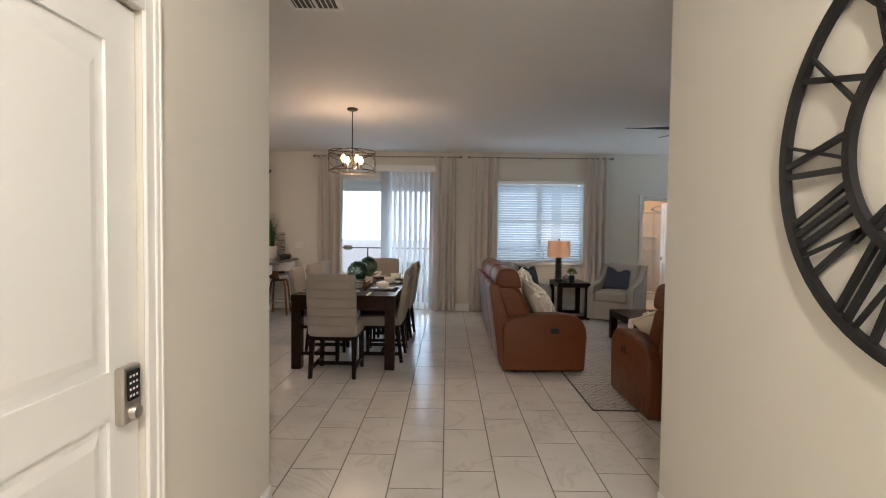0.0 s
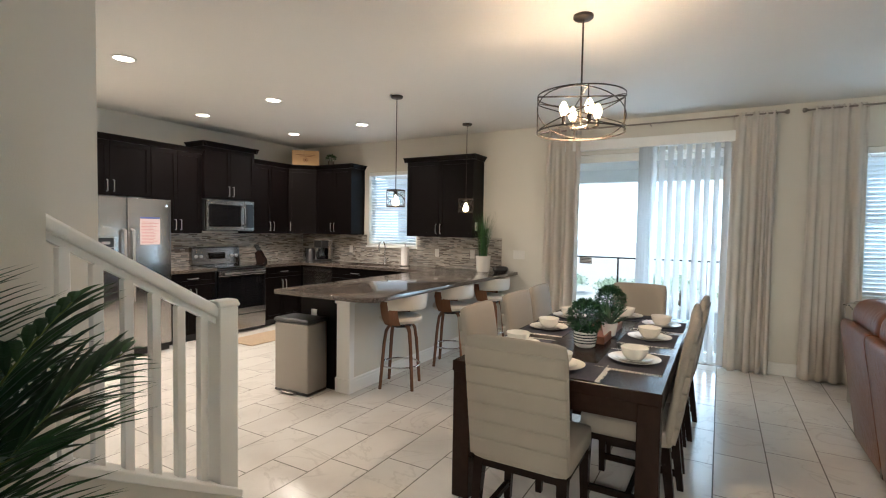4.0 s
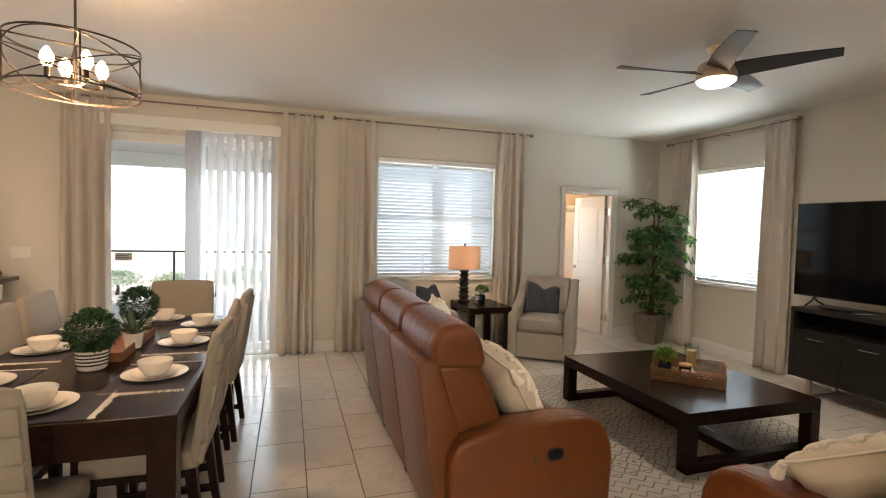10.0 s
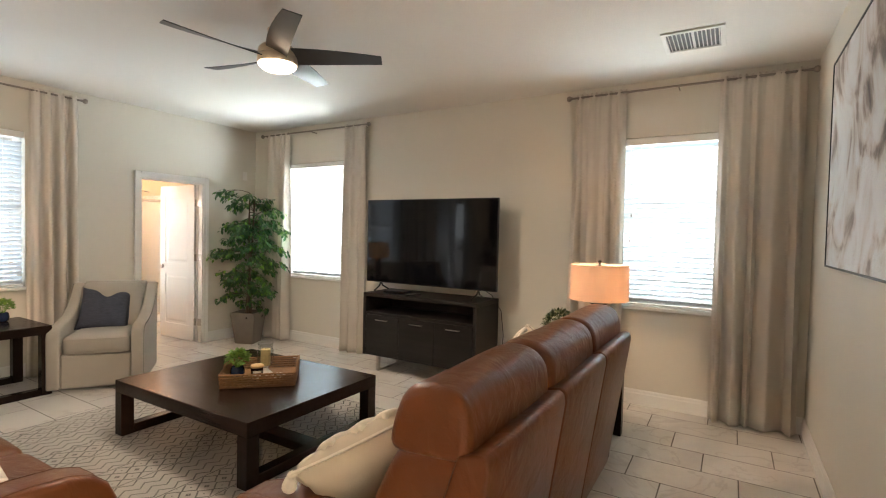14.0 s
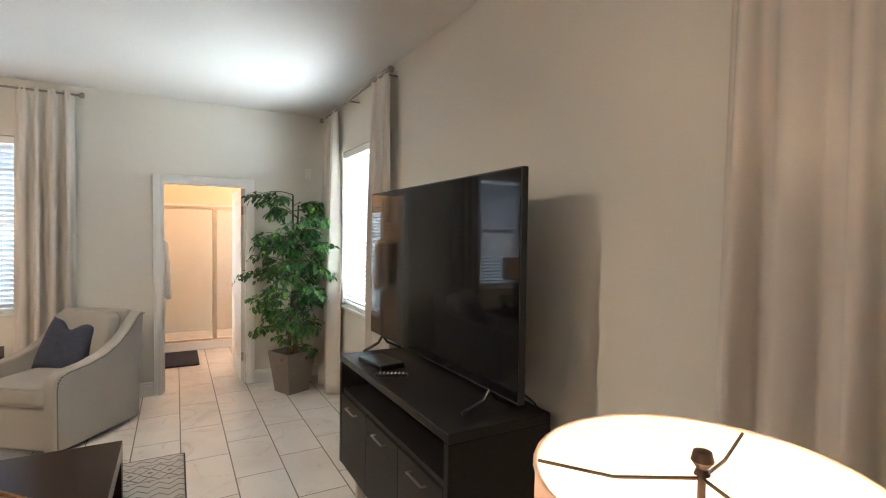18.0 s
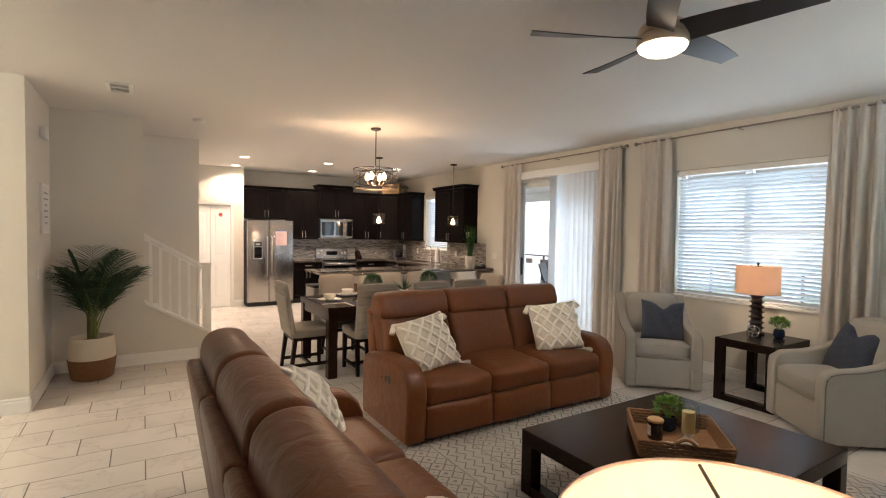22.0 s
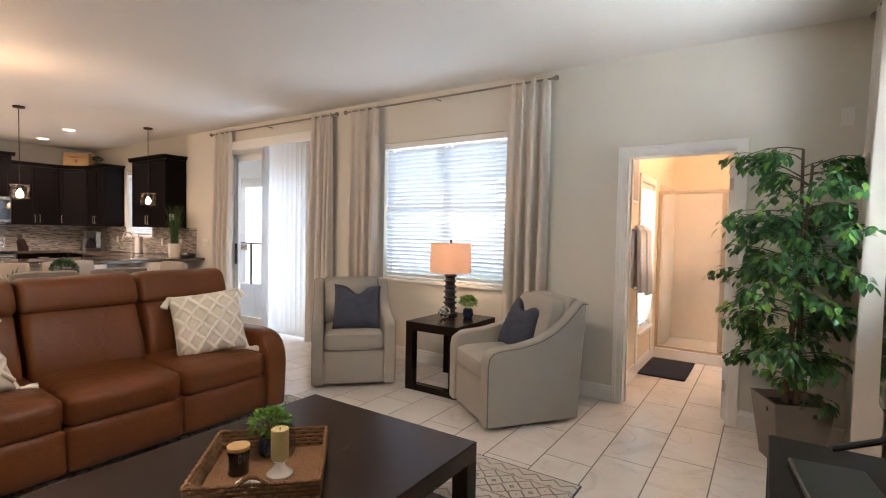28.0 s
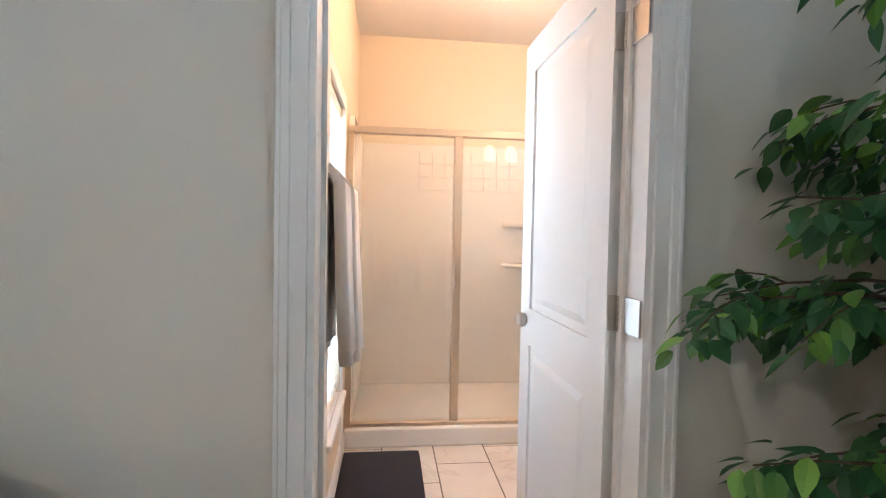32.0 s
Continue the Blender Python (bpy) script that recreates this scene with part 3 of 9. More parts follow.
def panel_door(name, w, h, panels, label, thick=0.035):
    """A moulded door, hinged at its local origin, along +x; panels: (x0, x1, z0, z1, arched)."""
    ob = thing(name, label=label, category="door", kind="structure")
    bm = bmesh.new()
    core = 0.018
    box(bm, 0, w, -core / 2, core / 2, 0.008, h)
    xs = sorted({0, w, *[p[0] for p in panels], *[p[1] for p in panels]})
    zs = sorted({0.008, h, *[p[2] for p in panels], *[p[3] for p in panels]})
    for x0, x1 in zip(xs, xs[1:]):
        for z0, z1 in zip(zs, zs[1:]):
            if not any(p[0] <= x0 and x1 <= p[1] and p[2] <= z0 and z1 <= p[3] for p in panels):
                box(bm, x0, x1, -thick / 2, thick / 2, z0, z1)
    bmesh.ops.remove_doubles(bm, verts=bm.verts[:], dist=1e-5)
    part("slab", bm, M["door"], ob)
    for x0, x1, z0, z1, arched in panels:
        bm = bmesh.new()
        for side in (-1, 1):
            g, q = 0.030, 0.055
            outer = [(x0 + g, z0 + g), (x1 - g, z0 + g), (x1 - g, z1 - g), (x0 + g, z1 - g)]
            inner = [(x0 + q, z0 + q), (x1 - q, z0 + q), (x1 - q, z1 - q), (x0 + q, z1 - q)]
            if arched:
                n = 10
                def arc(lo, hi, top, rise):
                    return [(hi + (lo - hi) * k / n, top - rise + rise * math.sin(math.pi * (0.15 + 0.7 * k / n))) for k in range(n + 1)]
                outer = outer[:2] + arc(x0 + g, x1 - g, z1 - g, 0.05)
                inner = inner[:2] + arc(x0 + q, x1 - q, z1 - q, 0.05)
            lo = [bm.verts.new((x, side * core / 2, z)) for x, z in outer]
            hi = [bm.verts.new((x, side * (thick / 2 - 0.003), z)) for x, z in inner]
            k = len(lo)
            for i in range(k):
                bm.faces.new((lo[i], lo[(i + 1) % k], hi[(i + 1) % k], hi[i]))
            bm.faces.new(hi)
        bmesh.ops.recalc_face_normals(bm, faces=bm.faces[:])
        part("raised_panel", bm, M["door"], ob)
    return ob


def knob(parent, x, y, z, out):
    m = pose(x, y, z, -90 * out, 0, 0)
    part("door_knob", turned([(0, 0.0), (0.032, 0.0), (0.032, 0.006), (0.012, 0.010), (0.011, 0.030), (0.024, 0.036), (0.029, 0.050), (0.024, 0.062), (0, 0.066)], 20, m=m), M["nickel"], parent, "satin nickel knob", True)


def hinge(parent, x, y, z):
    bm = bmesh.new()
    box(bm, x - 0.032, x, y - 0.0035, y, z - 0.045, z + 0.045, 0.003, 1)
    box(bm, x, x + 0.032, y - 0.0035, y, z - 0.045, z + 0.045, 0.003, 1)
    for k in range(5):
        tube(bm, [(x, y - 0.006, z - 0.045 + 0.018 * k + 0.001), (x, y - 0.006, z - 0.045 + 0.018 * (k + 1) - 0.001)], 0.0065, 8)
    part("hinge", bm, M["hinge"], parent, "satin nickel hinge")


# bathroom door, open into the bathroom
door = panel_door("door_bath", 0.74, 2.02, [(0.11, 0.63, 1.00, 1.90, True), (0.11, 0.63, 0.20, 0.86, False)], "white two-panel bathroom door standing open")
door.matrix_basis = pose(4.437, YF + 0.115, 0, 0, 0, 91)
knob(door, 0.68, -0.0175, 0.95, 1)
knob(door, 0.68, 0.0175, 0.95, -1)
hinges = thing("door_hinges", (0, 0, 0), label="satin nickel door hinges on the bathroom door frame", category="hinge", kind="structure")
for z in (0.26, 1.09, 1.79):
    bm = bmesh.new()
    box(bm, 4.449, 4.454, YF + 0.005, YF + 0.095, z - 0.045, z + 0.045, 0.002, 1)
    for k in range(5):
        tube(bm, [(4.446, YF + 0.100, z - 0.045 + 0.018 * k + 0.001), (4.446, YF + 0.100, z - 0.045 + 0.018 * (k + 1) - 0.001)], 0.007, 8)
    box(bm, 4.420, 4.444, YF + 0.108, YF + 0.112, z - 0.045, z + 0.045, 0.001, 1)
    part("hinge", bm, M["nickel"], hinges)

# hall door with keypad lock
hall_door = panel_door("door_hall", 0.805, 2.03, [(0.12, 0.685, 1.03, 1.91, True), (0.12, 0.685, 0.22, 0.90, False)], "white two-panel hall door with a keypad lock, closed")
hall_door.matrix_basis = pose(-0.705, 0.40, 0, 0, 0, 90)
bm = bmesh.new()
box(bm, 0.700, 0.780, -0.0455, -0.0175, 0.875, 1.035, 0.008, 3)
part("lock_plate", bm, M["nickel"], hall_door, "satin nickel keypad escutcheon")
part("keypad", one_box(0.715, 0.765, -0.0485, -0.0455, 0.940, 1.022, 0.004, 2), M["black_glass"], hall_door, "black keypad")
bm = bmesh.new()
for r in range(4):
    for c in range(3):
        box(bm, 0.7215 + c * 0.0140, 0.7285 + c * 0.0140, -0.0492, -0.0485, 0.950 + r * 0.018, 0.956 + r * 0.018)
part("key_label", bm, M["paper"], hall_door)
part("thumb_turn", turned([(0, 0), (0.022, 0), (0.022, 0.010), (0.018, 0.016), (0, 0.016)], 20, m=pose(0.740, -0.0455, 0.905, 90)), M["nickel"], hall_door, "", True)
part("strike_plate", one_box(0.787, 0.805, -0.024, -0.0178, 0.905, 0.985, 0.002, 1), M["nickel"], hall_door)

# closet bifold doors
for k, y0 in enumerate((3.805, 4.185)):
    leaf = panel_door("door_closet", 0.37, 2.03, [(0.05, 0.32, 1.03, 1.93, True), (0.05, 0.32, 0.18, 0.88, False)], "white bifold closet door leaf, closed")
    leaf.matrix_basis = pose(-6.02, y0, 0, 0, 0, 90)
    if k:
        part("pull", turned([(0, 0), (0.008, 0), (0.008, 0.016), (0.016, 0.022), (0, 0.030)], 14, m=pose(0.04, -0.0175, 0.95, 90)), M["trim"], leaf)
        part("door_sign", turned([(0, 0), (0.045, 0), (0.045, 0.003), (0, 0.003)], 5, m=pose(0.185, -0.0178, 1.86, 90)), material("red_card", (0.45, 0.09, 0.08), 0.7, vary=0.3, scale=30), leaf, "small red paper star")
    else:
        part("pull", turned([(0, 0), (0.008, 0), (0.008, 0.016), (0.016, 0.022), (0, 0.030)], 14, m=pose(0.33, -0.0175, 0.95, 90)), M["trim"], leaf)
under_door = panel_door("door_understair", 0.80, 2.03, [(0.12, 0.68, 1.03, 1.91, True), (0.12, 0.68, 0.2, 0.88, False)], "white two-panel door under the stairs, closed")
under_door.matrix_basis = pose(-4.9, 3.742, 0, 0, 0, 0)


# ---- windows with blinds ----
def window(name, axis, a, b, z0, z1, inner, outer, mullion, tilt, label):
    """A window in an opening a..b, z0..z1 of a wall; inner, outer: the faces of the wall. Slats hang in the opening."""
    ob = thing(name, label=label, category="window", kind="structure")
    s = 1 if outer > inner else -1

    def b3(bm, p, q, d0, d1, zz0, zz1, bev=0.0):
        u0, u1 = sorted((inner + s * d0, inner + s * d1))
        box(bm, *((p, q, u0, u1) if axis == "x" else (u0, u1, p, q)), zz0, zz1, bev, 1)
    bm = bmesh.new()
    f = 0.045
    for p, q, r, t in ((a, b, z0, z0 + f), (a, b, z1 - f, z1), (a, a + f, z0 + f, z1 - f), (b - f, b, z0 + f, z1 - f)):
        b3(bm, p, q, 0.10, 0.145, r, t, 0.003)
    part("window_frame", bm, M["trim"], ob)
    zm = (z0 + z1) / 2 - 0.02
    spans = [(a + f, b - f)] if not mullion else [(a + f, (a + b) / 2 - 0.04), ((a + b) / 2 + 0.04, b - f)]
    if mullion:
        bm = bmesh.new()
        b3(bm, (a + b) / 2 - 0.04, (a + b) / 2 + 0.04, 0.10, 0.145, z0 + f, z1 - f, 0.003)
        part("mullion", bm, M["trim"], ob)
    for p, q in spans:
        bm = bmesh.new()
        b3(bm, p, q, 0.105, 0.14, zm, zm + 0.06, 0.003)
        part("meeting_rail", bm, M["trim"], ob)
        for r, t in ((z0 + f, zm), (zm + 0.06, z1 - f)):
            bm = bmesh.new()
            b3(bm, p, q, 0.120, 0.124, r, t)
            pane = part("pane", bm, M["glass"], ob)
            pane.visible_shadow = False
    bm = bmesh.new()
    b3(bm, a - 0.03, b + 0.03, -0.035, 0.0, z0 - 0.028, z0, 0.004)
    b3(bm, a + 0.001, b - 0.001, 0.0, 0.10, z0 - 0.02, z0 + 0.001)
    part("window_sill", bm, M["trim"], ob)
    blind = thing(name.replace("window", "blind"), label="white faux-wood horizontal blind, slats tilted half open", category="blind")
    bm = bmesh.new()
    b3(bm, a + 0.006, b - 0.006, 0.008, 0.075, z1 - 0.065, z1 - 0.004, 0.004)
    part("headrail_valance", bm, M["trim"], blind)
    bm = bmesh.new()
    b3(bm, a + 0.01, b - 0.01, 0.02, 0.07, z0 + 0.006, z0 + 0.022, 0.003)
    part("bottom_rail", bm, M["trim"], blind)
    pitch, deep = 0.0425, 0.05
    n = int((z1 - z0 - 0.11) / pitch)
    mesh = None
    c, si = math.cos(radians(tilt)), math.sin(radians(tilt))
    for k in range(n):
        z = z0 + 0.045 + k * pitch
        if mesh is None:
            bm = bmesh.new()
            prof = []
            for j in range(5):
                u = -deep / 2 + deep * j / 4
                prof.append((u, 0.0016 * math.cos(u / deep * math.pi)))
            prof += [(u, w - 0.0028) for u, w in reversed(prof)]
            prof = [(s * (u * c - w * si), u * si + w * c) for u, w in prof]
            extrude_profile(bm, prof, "x" if axis == "x" else "y", a + 0.012, b - 0.012)
            first = part("slat", bm, M["blind"], blind)
            first.location = (0, inner + s * 0.045, z) if axis == "x" else (inner + s * 0.045, 0, z)
            mesh = first.data
        else:
            ob2 = new("slat", mesh)
            ob2.parent = blind
            ob2.location = (0, inner + s * 0.045, z) if axis == "x" else (inner + s * 0.045, 0, z)
    for k, u in enumerate((a + 0.16, (a + b) / 2, b - 0.16) if b - a > 1.2 else (a + 0.14, b - 0.14)):
        bm = bmesh.new()
        for d in (0.016, 0.074):
            b3(bm, u - 0.001, u + 0.001, d - 0.0008, d + 0.0008, z0 + 0.02, z1 - 0.06)
        part("ladder_cord", bm, M["trim"], blind)
    if axis == "y":
        for k, zz in ((0, 0.45 * z0 + 0.55 * z1), (1, 0.6 * z0 + 0.4 * z1)):
            bm = bmesh.new()
            u = b - 0.09
            tube(bm, [(inner - 0.004, u + 0.01 * k, z1 - 0.06), (inner - 0.004, u + 0.01 * k, zz)], 0.0012, 5)
            lathe(bm, [(0, -0.03), (0.007, -0.03), (0.004, 0.0), (0, 0.0)], 8, (inner - 0.004, u + 0.01 * k, zz))
            part("pull_cord", bm, M["nickel"], blind)
    return ob


window("window_dining", "x", 1.11, 2.65, 0.87, 2.35, YF, YF + 0.15, True, -43, "white double-hung twin window with a sill")
window("window_kitchen", "x", -5.0, -4.1, 1.20, 2.36, YF, YF + 0.15, False, -38, "white kitchen window over the sink")
window("window_corner", "y", 6.83, 7.83, 0.87, 2.35, XR, XR + 0.15, False, -46, "white single-hung window by the tree")
window("window_lamp", "y", 2.70, 3.58, 0.87, 2.35, XR, XR + 0.15, False, -50, "white single-hung window by the end table")
window("window_bath", "y", 9.46, 10.10, 0.42, 1.93, 3.62, 3.46, False, -30, "narrow white bathroom window")

# sliding patio door
slider = thing("door_patio", label="white-framed sliding glass patio door", category="sliding door", kind="structure")
bm = bmesh.new()
for x0, x1, z0, z1 in ((-1.80, -1.765, 0.03, 2.43), (-0.015, 0.02, 0.03, 2.43), (-1.765, -0.015, 2.395, 2.43), (-1.80, 0.02, 0.0, 0.03)):
    box(bm, x0, x1, YF + 0.05, YF + 0.14, z0, z1, 0.003, 1)
part("door_frame", bm, M["trim"], slider)
for x0, x1, d in ((-1.765, -0.86, 0.062), (-0.92, -0.015, 0.10)):
    bm = bmesh.new()
    for p, q, z0, z1 in ((x0, x0 + 0.055, 0.03, 2.395), (x1 - 0.055, x1, 0.03, 2.395), (x0 + 0.055, x1 - 0.055, 2.335, 2.395), (x0 + 0.055, x1 - 0.055, 0.03, 0.12)):
        box(bm, p, q, YF + d, YF + d + 0.03, z0, z1, 0.003, 1)
    part("sash", bm, M["trim"], slider)
    pane = part("pane", one_box(x0 + 0.055, x1 - 0.055, YF + d + 0.012, YF + d + 0.016, 0.12, 2.335), M["glass"], slider)
    pane.visible_shadow = False
bm = bmesh.new()
box(bm, -1.750, -1.725, YF + 0.030, YF + 0.060, 0.86, 1.16, 0.008, 2)
part("pull_handle", bm, M["black_plastic"], slider, "black pull handle")

# vertical blind, drawn half across
vertical = thing("vertical_blind", label="white vertical vane blind drawn half across the patio door", category="blind")
part("valance", one_box(-1.84, 0.06, YF - 0.085, YF - 0.004, 2.475, 2.59, 0.004, 2), M["trim"], vertical)
vane = None
for x in [-0.945 + 0.030 * k for k in range(6)] + [-0.720 + 0.0925 * k for k in range(8)]:
    if vane is None:
        bm = bmesh.new()
        n = 6
        pts = [(-0.043 + 0.086 * j / n, 0.006 * math.sin(math.pi * j / n)) for j in range(n + 1)]
        extrude_profile(bm, pts + [(u, v - 0.0012) for u, v in reversed(pts)], "z", 0.03, 2.475)
        vane = part("vane", bm, M["vane"], vertical)
        ob = vane
    else:
        ob = new("vane", vane.data)
        ob.parent = vertical
    ob.matrix_basis = pose(x, YF - 0.045, 0, 0, 0, (62 if x < -0.78 else 47) + 4 * math.sin(x * 23))


# ---- curtains ----
def curtain_rod(name, axis, at, a, b, z, label):
    ob = thing(name, label=label, category="curtain rod")

    def p3(u, d, zz):
        return (u, at + d, zz) if axis == "x" else (at + d, u, zz)
    bm = bmesh.new()
    tube(bm, [p3(a, 0, z), p3(b, 0, z)], 0.0095, 10)
    part("rod", bm, M["steel_rod"], ob, "", True)
    for u, d in ((a, -1), (b, 1)):
        m = Matrix.Translation(p3(u, 0, z)) @ (pose(0, 0, 0, 0, 90 * d, 0) if axis == "x" else pose(0, 0, 0, -90 * d, 0, 0))
        part("finial", turned([(0, 0), (0.012, 0), (0.012, 0.012), (0.020, 0.020), (0.026, 0.034), (0.020, 0.050), (0, 0.056)], 16, m=m), M["steel_rod"], ob, "", True)
    for u in (a + 0.05, (a + b) / 2, b - 0.05):
        bm = bmesh.new()
        tube(bm, [p3(u, 0, z - 0.012), p3(u, 0.045, z - 0.014), p3(u, 0.088, z - 0.014)], 0.006, 8)
        part("bracket", bm, M["steel_rod"], ob)
    return ob


def curtain(axis, at, a, b, z_top, folds, seed, label, gather=1.0):
    """A rod-pocket panel between a and b: tight gathers at the rod that run together into uneven folds to the floor."""
    rnd = random.Random(seed)
    nu, nv = folds * 14, 30
    edges = [0.0]
    for _ in range(folds):
        edges.append(edges[-1] + rnd.uniform(0.55, 1.6))
    edges = [e / edges[-1] for e in edges]
    deep = [rnd.uniform(0.35, 1.25) for _ in range(folds + 1)]
    lean = [rnd.uniform(-0.03, 0.03) for _ in range(folds + 1)]
    p1, p2, p3 = (rnd.uniform(0, 6.28) for _ in range(3))
    bm = bmesh.new()
    grid = []
    for i in range(nu + 1):
        s = i / nu
        k = max(j for j in range(folds) if edges[j] <= s + 1e-9)
        f = min(1.0, (s - edges[k]) / (edges[k + 1] - edges[k]))
        am = deep[k] * (1 - f) + deep[k + 1] * f
        le = lean[k] * (1 - f) + lean[k + 1] * f
        col = []
        for j in range(nv + 1):
            t = j / nv
            z = z_top - (z_top - 0.012) * t
            grow = min(1.0, t * 1.8) ** 0.8
            big = math.cos(2 * math.pi * (k + f) + 0.7 * math.sin(2.3 * t + p1 + k) * t)
            big = big * (1.25 - 0.25 * big * big)
            fine = math.sin(2 * math.pi * s * folds * 2.6 + p2) * (1 - min(1.0, t * 2.6))
            d = am * (0.012 + 0.044 * grow) * big + 0.004 * fine + 0.006 * t * math.sin(9 * s + 4 * t + p3) - 0.012 * t
            u = (a + b) / 2 + (s - 0.5) * (b - a) * (1.0 + 0.09 * t * gather) + le * t + 0.010 * t * math.sin(4 * math.pi * (k + f) + p2)
            if t < 0.02:
                z += 0.010 * math.sin(2 * math.pi * s * folds * 2.6 + seed)
            col.append(bm.verts.new((u, at + d, z) if axis == "x" else (at + d, u, z)))
        grid.append(col)
    for i in range(nu):
        for j in range(nv):
            bm.faces.new((grid[i][j], grid[i + 1][j], grid[i + 1][j + 1], grid[i][j + 1]))
    ob = solid("curtain", bm, M["curtain"], label, "curtain", "curtain panels", "", 180)
    sol = ob.modifiers.new("thickness", "SOLIDIFY")
    sol.thickness = 0.002
    return ob


ZR = 2.735
curtain_rod("curtain_rod", "x", YF - 0.09, -2.115, 0.41, ZR, "brushed nickel curtain rod over the patio door")
curtain_rod("curtain_rod", "x", YF - 0.09, 0.62, 3.08, ZR, "brushed nickel curtain rod over the twin window")
curtain_rod("curtain_rod", "y", XR - 0.09, 6.46, 8.24, ZR, "brushed nickel curtain rod over the window by the tree")
curtain_rod("curtain_rod", "y", XR - 0.09, 2.26, 4.02, ZR, "brushed nickel curtain rod over the window by the lamp")
for a, b, n, s in ((-2.07, -1.64, 4, 1), (-0.03, 0.36, 4, 2), (0.65, 1.09, 4, 3), (2.66, 3.06, 4, 4)):
    curtain("x", YF - 0.09, a, b, ZR + 0.022, n, s, "oatmeal linen curtain panel hanging in folds to the floor")
for a, b, n, s in ((7.76, 8.19, 4, 5), (6.47, 6.82, 3, 6), (3.55, 3.99, 4, 7), (2.28, 2.84, 5, 8)):
    curtain("y", XR - 0.09, a, b, ZR + 0.022, n, s, "oatmeal linen curtain panel hanging in folds to the floor")


# ---- soft furniture ----
def pillow_mesh(w, h, t, n=18, dent=0.0, ears=0.06):
    bm = bmesh.new()
    def surf(u, v, s):
        k = max(0.0, (1 - abs(u) ** 2.6)) * max(0.0, (1 - abs(v) ** 2.6))
        pull = 1 - ears * (1 - abs(u) ** 3) * (abs(v) ** 4)
        pull2 = 1 - ears * (1 - abs(v) ** 3) * (abs(u) ** 4)
        z = v * h / 2 * pull
        if dent and v > 0:
            z -= dent * h * math.exp(-(u / 0.32) ** 2) * v ** 2
        wr = 0.004 * math.sin(9 * u + 5 * v) * k + 0.003 * math.sin(17 * v - 7 * u) * k
        return Vector((u * w / 2 * pull2, s * (t / 2 * k ** 0.45 + wr), z))
    for s in (-1, 1):
        g = [[bm.verts.new(surf(-1 + 2 * i / n, -1 + 2 * j / n, s)) for j in range(n + 1)] for i in range(n + 1)]
        for i in range(n):
            for j in range(n):
                f = (g[i][j], g[i + 1][j], g[i + 1][j + 1], g[i][j + 1])
                bm.faces.new(f if s < 0 else tuple(reversed(f)))
    bmesh.ops.remove_doubles(bm, verts=bm.verts[:], dist=1e-4)
    return bm, surf


def cream_pillow(m, label):
    ob = thing("throw_pillow", label=label, category="pillow", group="cream tufted pillows")
    ob.matrix_basis = m
    bm, surf = pillow_mesh(0.47, 0.47, 0.21)
    part("cover", bm, M["cream"], ob, "", 180)
    bm = bmesh.new()
    rnd = random.Random(3)
    for d in (-1, 1):
        for c in (-1.2, -0.72, -0.24, 0.24, 0.72, 1.2):
            pts = []
            for k in range(25):
                a = -0.96 + 1.92 * k / 24
                u, v = a, d * a * 1.15 + c * 1.15
                if abs(v) < 0.96:
                    p = surf(u, v, -1)
                    pts.append((p.x + rnd.uniform(-0.003, 0.003), p.y - 0.004 + rnd.uniform(-0.003, 0.001), p.z + rnd.uniform(-0.003, 0.003)))
            if len(pts) > 2:
                tube(bm, pts, 0.014, 6)
    part("tufted_lattice", bm, M["tuft"], ob, "raised diamond lattice of yarn", 180)
    bm = bmesh.new()
    for k in range(60):
        for s2 in (-1, 1):
            u = -1 + 2 * k / 59
            p = surf(u, s2, -1)
            box(bm, p.x - 0.006, p.x + 0.006, p.y - 0.004, p.y + 0.004, p.z - 0.008, p.z + 0.008, m=None)
            p = surf(s2, u, -1)
            box(bm, p.x - 0.008, p.x + 0.008, p.y - 0.004, p.y + 0.004, p.z - 0.006, p.z + 0.006)
    part("fringe", bm, M["tuft"], ob)
    for u in (-1, 1):
        for v in (-1, 1):
            p = surf(u, v, -1)
            mt = Matrix.Translation(p) @ pose(0, 0, 0, 0, (152 if v > 0 else 106) * u, 0)
            part("tassel", turned([(0, -0.005), (0.013, 0.0), (0.015, 0.012), (0.012, 0.020), (0.019, 0.035), (0.025, 0.078), (0.016, 0.082), (0, 0.082)], 10, m=mt), M["tuft"], ob, "yarn tassel", True)
    return ob


def navy_pillow(m, label):
    bm, _ = pillow_mesh(0.43, 0.42, 0.17, dent=0.19)
    ob = solid("throw_pillow", bm, M["navy"], label, "pillow", "navy velvet pillows", "", 180)
    ob.matrix_basis = m
    return ob


